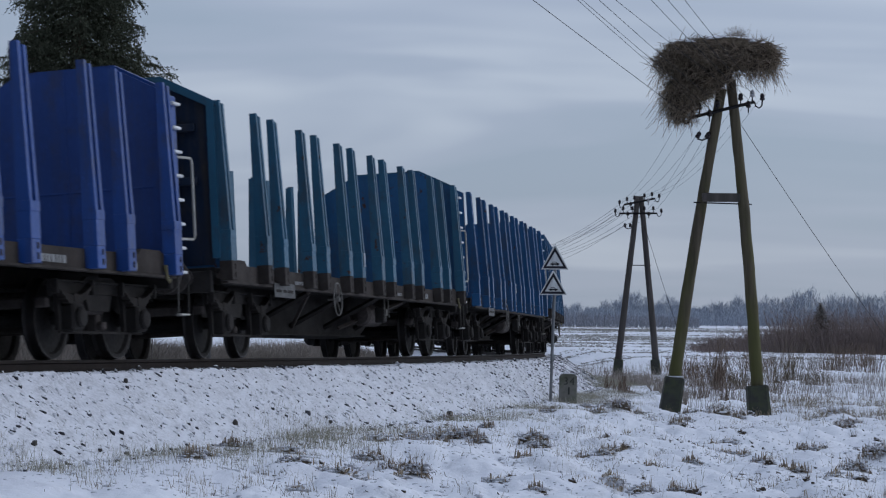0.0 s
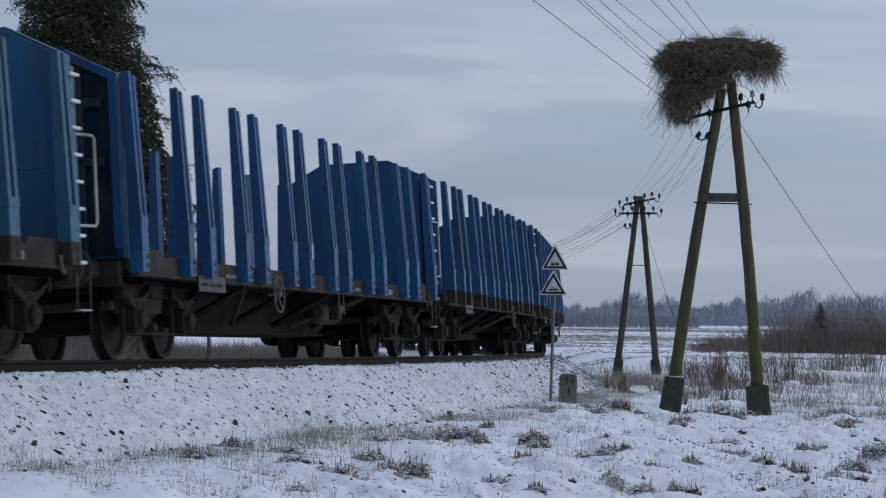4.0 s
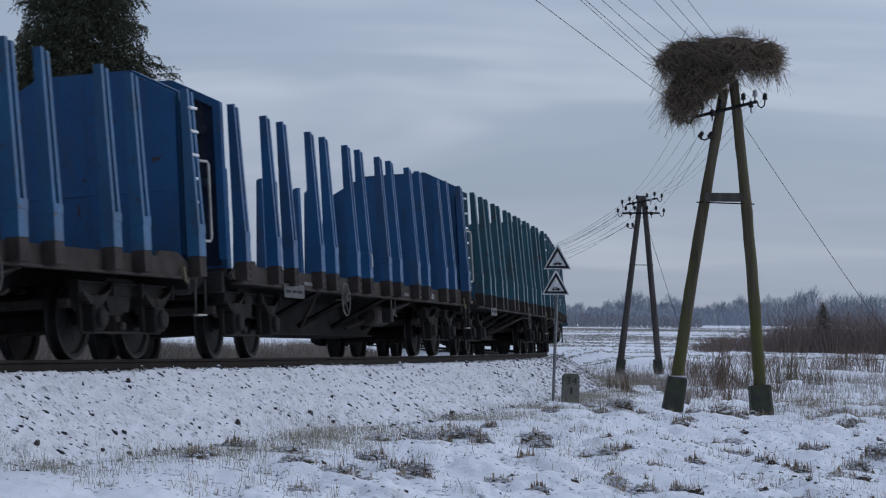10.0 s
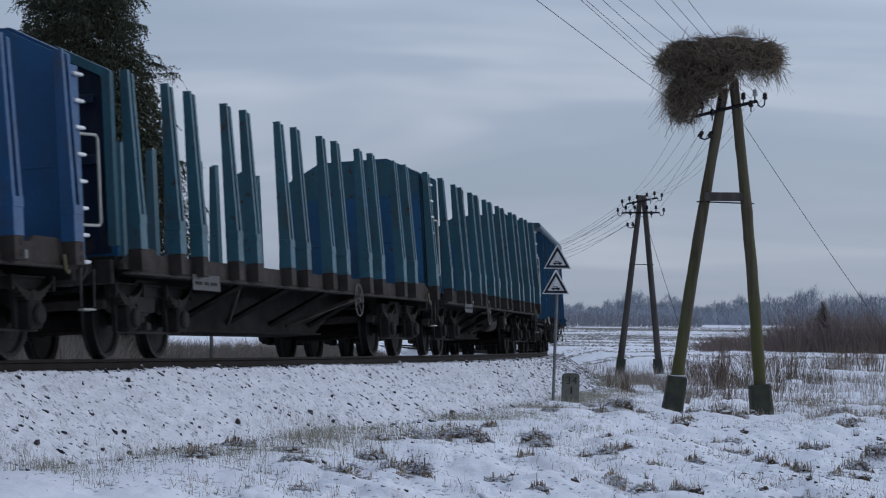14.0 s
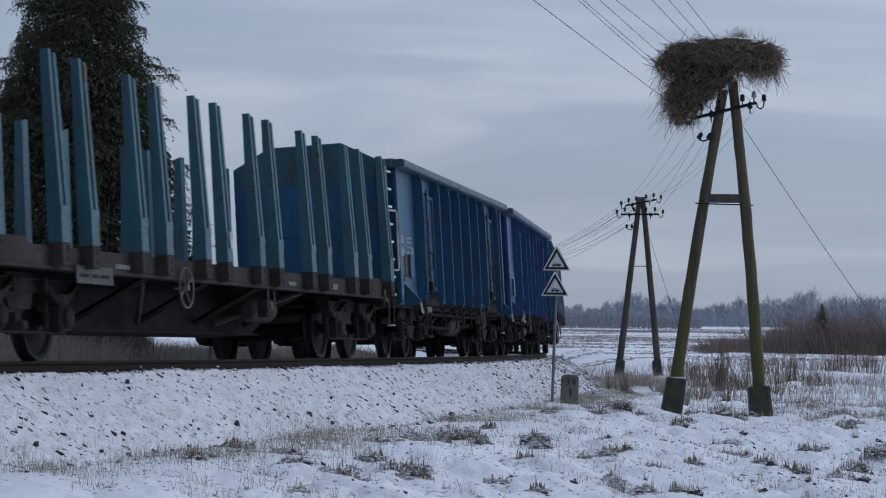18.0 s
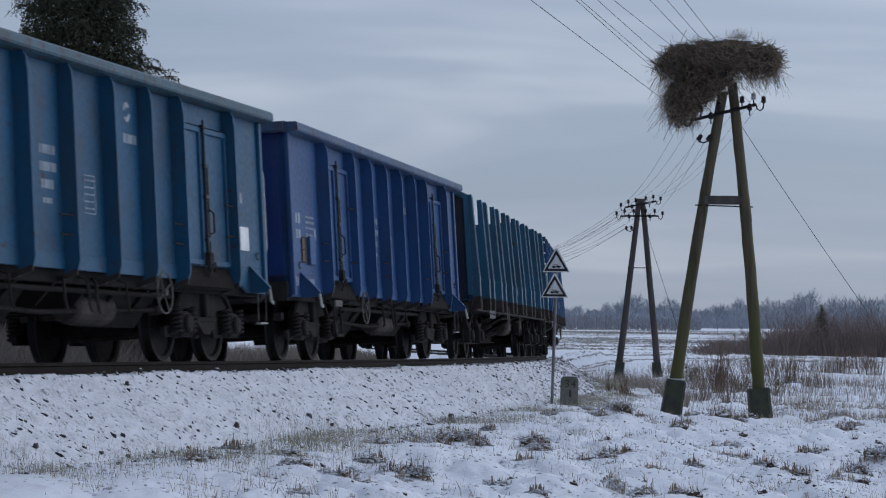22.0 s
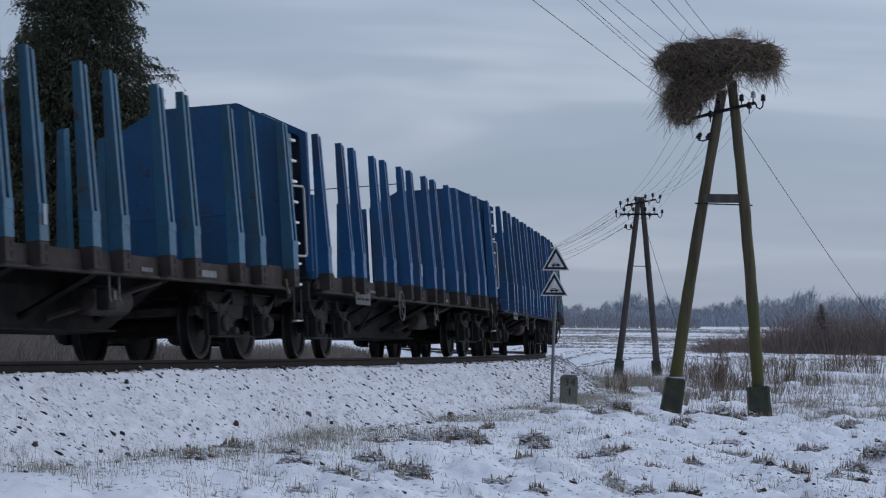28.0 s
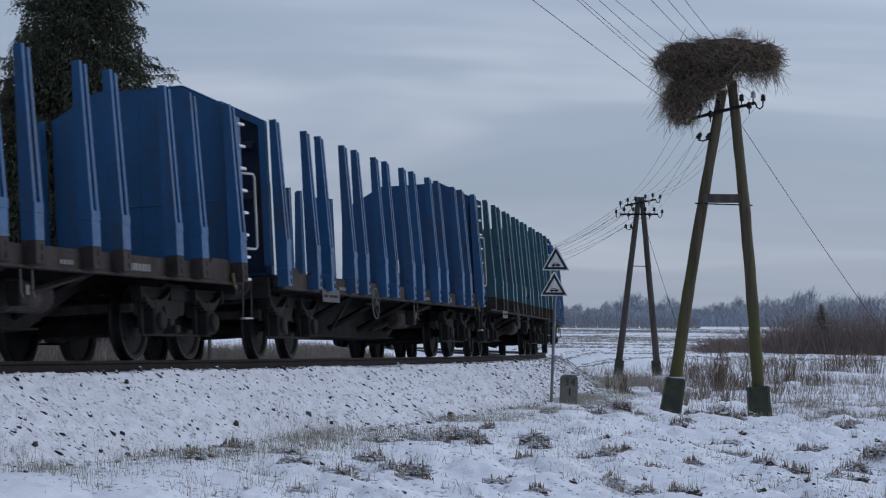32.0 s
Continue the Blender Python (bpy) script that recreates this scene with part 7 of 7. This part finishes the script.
def far_trees(name, spots, d, mat, label, seed):
    """Single bare trees of the far wood: trunk, limbs and a rounded haze of twigs."""
    r = np.random.default_rng(seed)
    V, F, o = [], [], 0
    for c, h, wide in spots:
        dd = d + r.normal(0, 12)
        x = (c - 784) / 4112.0 * dd
        g = gz(x, dd) - 0.3
        nl, nt = 26, 420
        top = np.array([x, dd, g])
        q = r.uniform(0.12, 0.8, nl)
        az = r.uniform(0, 2 * np.pi, nl)
        reach = wide * np.sin(np.clip((q * 0.9 + 0.15), 0, 1) * np.pi) * r.uniform(0.5, 1.0, nl)
        b = np.concatenate([[top], top + np.stack([0 * q, 0 * q, q * h], 1)])
        l = np.concatenate([[[r.normal(0, 0.3), 0, 0]], np.stack([np.cos(az) * reach, np.sin(az) * reach, 0 * q], 1)])
        hh = np.concatenate([[h * 0.93], (0.25 + 0.3 * r.random(nl)) * h * (1 - 0.5 * q)])
        wd = np.concatenate([[0.34], np.full(nl, 0.13)])
        v, f = blades(b, l, hh, wd)
        V.append(v)
        F.append(f + o)
        o += len(v)
        u = np.arccos(r.uniform(-1, 1, nt))
        az = r.uniform(0, 2 * np.pi, nt)
        k = r.uniform(0.45, 1.0, nt) ** 0.5 * (1 + 0.18 * np.sin(az * 3 + c) * np.sin(u * 4))
        p = top + np.stack([np.sin(u) * np.cos(az) * wide * k, np.sin(u) * np.sin(az) * wide * k, h * (0.58 + 0.42 * np.cos(u) * k)], 1)
        h2 = r.uniform(0.3, 1.1, nt)
        l2 = np.stack([np.sin(u) * np.cos(az), np.sin(u) * np.sin(az), 0 * u], 1) * h2[:, None] * 0.8 + np.stack([r.normal(0, 0.3, nt), r.normal(0, 0.3, nt), 0 * u], 1)
        v, f = blades(p, l2, h2, np.full(nt, 0.085))
        V.append(v)
        F.append(f + o)
        o += len(v)
    tagged(new(name, fast_mesh(name, np.concatenate(V), np.concatenate(F), mat)), label, "trees", kind="stuff")


TREE_R = np.random.default_rng(60)
TREE_LINE = [(940, 5.0), (1020, 5.5), (1070, 6.6), (1095, 8.6), (1118, 9.4), (1140, 8.8), (1165, 9.0), (1190, 8.4), (1225, 5.2), (1260, 6.2), (1300, 8.8), (1330, 8.2), (1370, 8.6), (1400, 9.4), (1432, 11.2), (1455, 8.8), (1490, 10.4), (1505, 10.0), (1540, 10.6), (1590, 10.2), (1640, 10.5)]
crowns = []
for c in np.arange(935, 1640, 6.5):
    h = float(np.interp(c, [p[0] for p in TREE_LINE], [p[1] for p in TREE_LINE])) * TREE_R.uniform(0.62, 0.98)
    crowns.append((c + TREE_R.normal(0, 4), h, h * TREE_R.uniform(0.2, 0.34)))
far_trees("far_trees", crowns, 640, M["fartree"], "bare trees on the horizon, haze put into their grey-blue colour", 61)
far_wood("far_wood", 930, 1640, 600, 3000, 1.6, 4.6, M["fartree"], "undergrowth of the wood on the horizon, coloured pale for haze", 62, lambda u: 0.85 + 0.4 * u, 0.16)
far_wood("far_scrub", 940, 1240, 480, 900, 1.4, 3.4, M["farmid"], "low scrub at the end of the field, greyed in colour for haze", 63, lambda u: 1.1 - 0.4 * u, 0.12)
far_wood("far_scrub", -400, 960, 520, 1100, 2.0, 5.0, M["farmid"], "low scrub at the end of the field, greyed in colour for haze", 64, lambda u: 0.8, 0.2)


def field_rows():
    """Faint rows of stubble across the snowy field."""
    r = np.random.default_rng(51)
    n = 80000
    row = np.floor(r.random(n) * 34) / 34
    d = 110 * (4.2 ** (row + r.normal(0, 0.0035, n)))
    x = d * np.tan(r.uniform(0.03, 0.205, n))
    k = vnoise(x / 14, d, 5.0) + 0.3 * vnoise(x / 5, d, 1.7) > 0.04
    x, d = x[k], d[k]
    n = len(x)
    h = r.uniform(0.03, 0.10, n) * (d / 140) ** 0.5
    l = np.stack([r.normal(0, 2.0, n), np.zeros(n), np.zeros(n)], 1) * h[:, None]
    v, f = blades(np.stack([x, d, ground_z(x, d) - 0.02], 1), l, h, 0.0006 * d)
    tagged(new("field_stubble", fast_mesh("field_stubble", v, f, M["fieldstraw"])), "faint rows of stubble in the snowy field", "stubble", kind="stuff")


field_rows()


def birch(cx_, d):
    x = col(cx_, d)
    w = thing("birch_sapling", pose(x, d, gz(x, d) - 0.05), "thin pale birch sapling beyond the track", "tree")
    part("trunk", MB().tube([(0, 0, 0), (0.03, 0, 1.0), (-0.02, 0, 2.2)], [0.05, 0.04, 0.02], 8).mesh("trunk", M["pale"]), w, None, "pale birch trunk")


birch(160, 46)
birch(369, 47)


def motions():
    """The train rolls towards the viewer and past; the wheels turn with it."""
    for w, middle, half, turned in TRAIN:
        walk(w, [(t, wagon_pose(middle + along(t), half, turned)) for t in np.arange(0, 32.01, 1.0)])
    ts = [k * 0.125 for k in range(257)]
    turned_ones = [w for w, middle, half, turned in TRAIN if turned]
    for w, x in WHEELS:
        k = -1.0 if w.parent.parent in turned_ones else 1.0
        walk(w, [(t, pose(x, 0, 0.462, 0, k * math.degrees(along(t) / 0.46))) for t in ts])


motions()
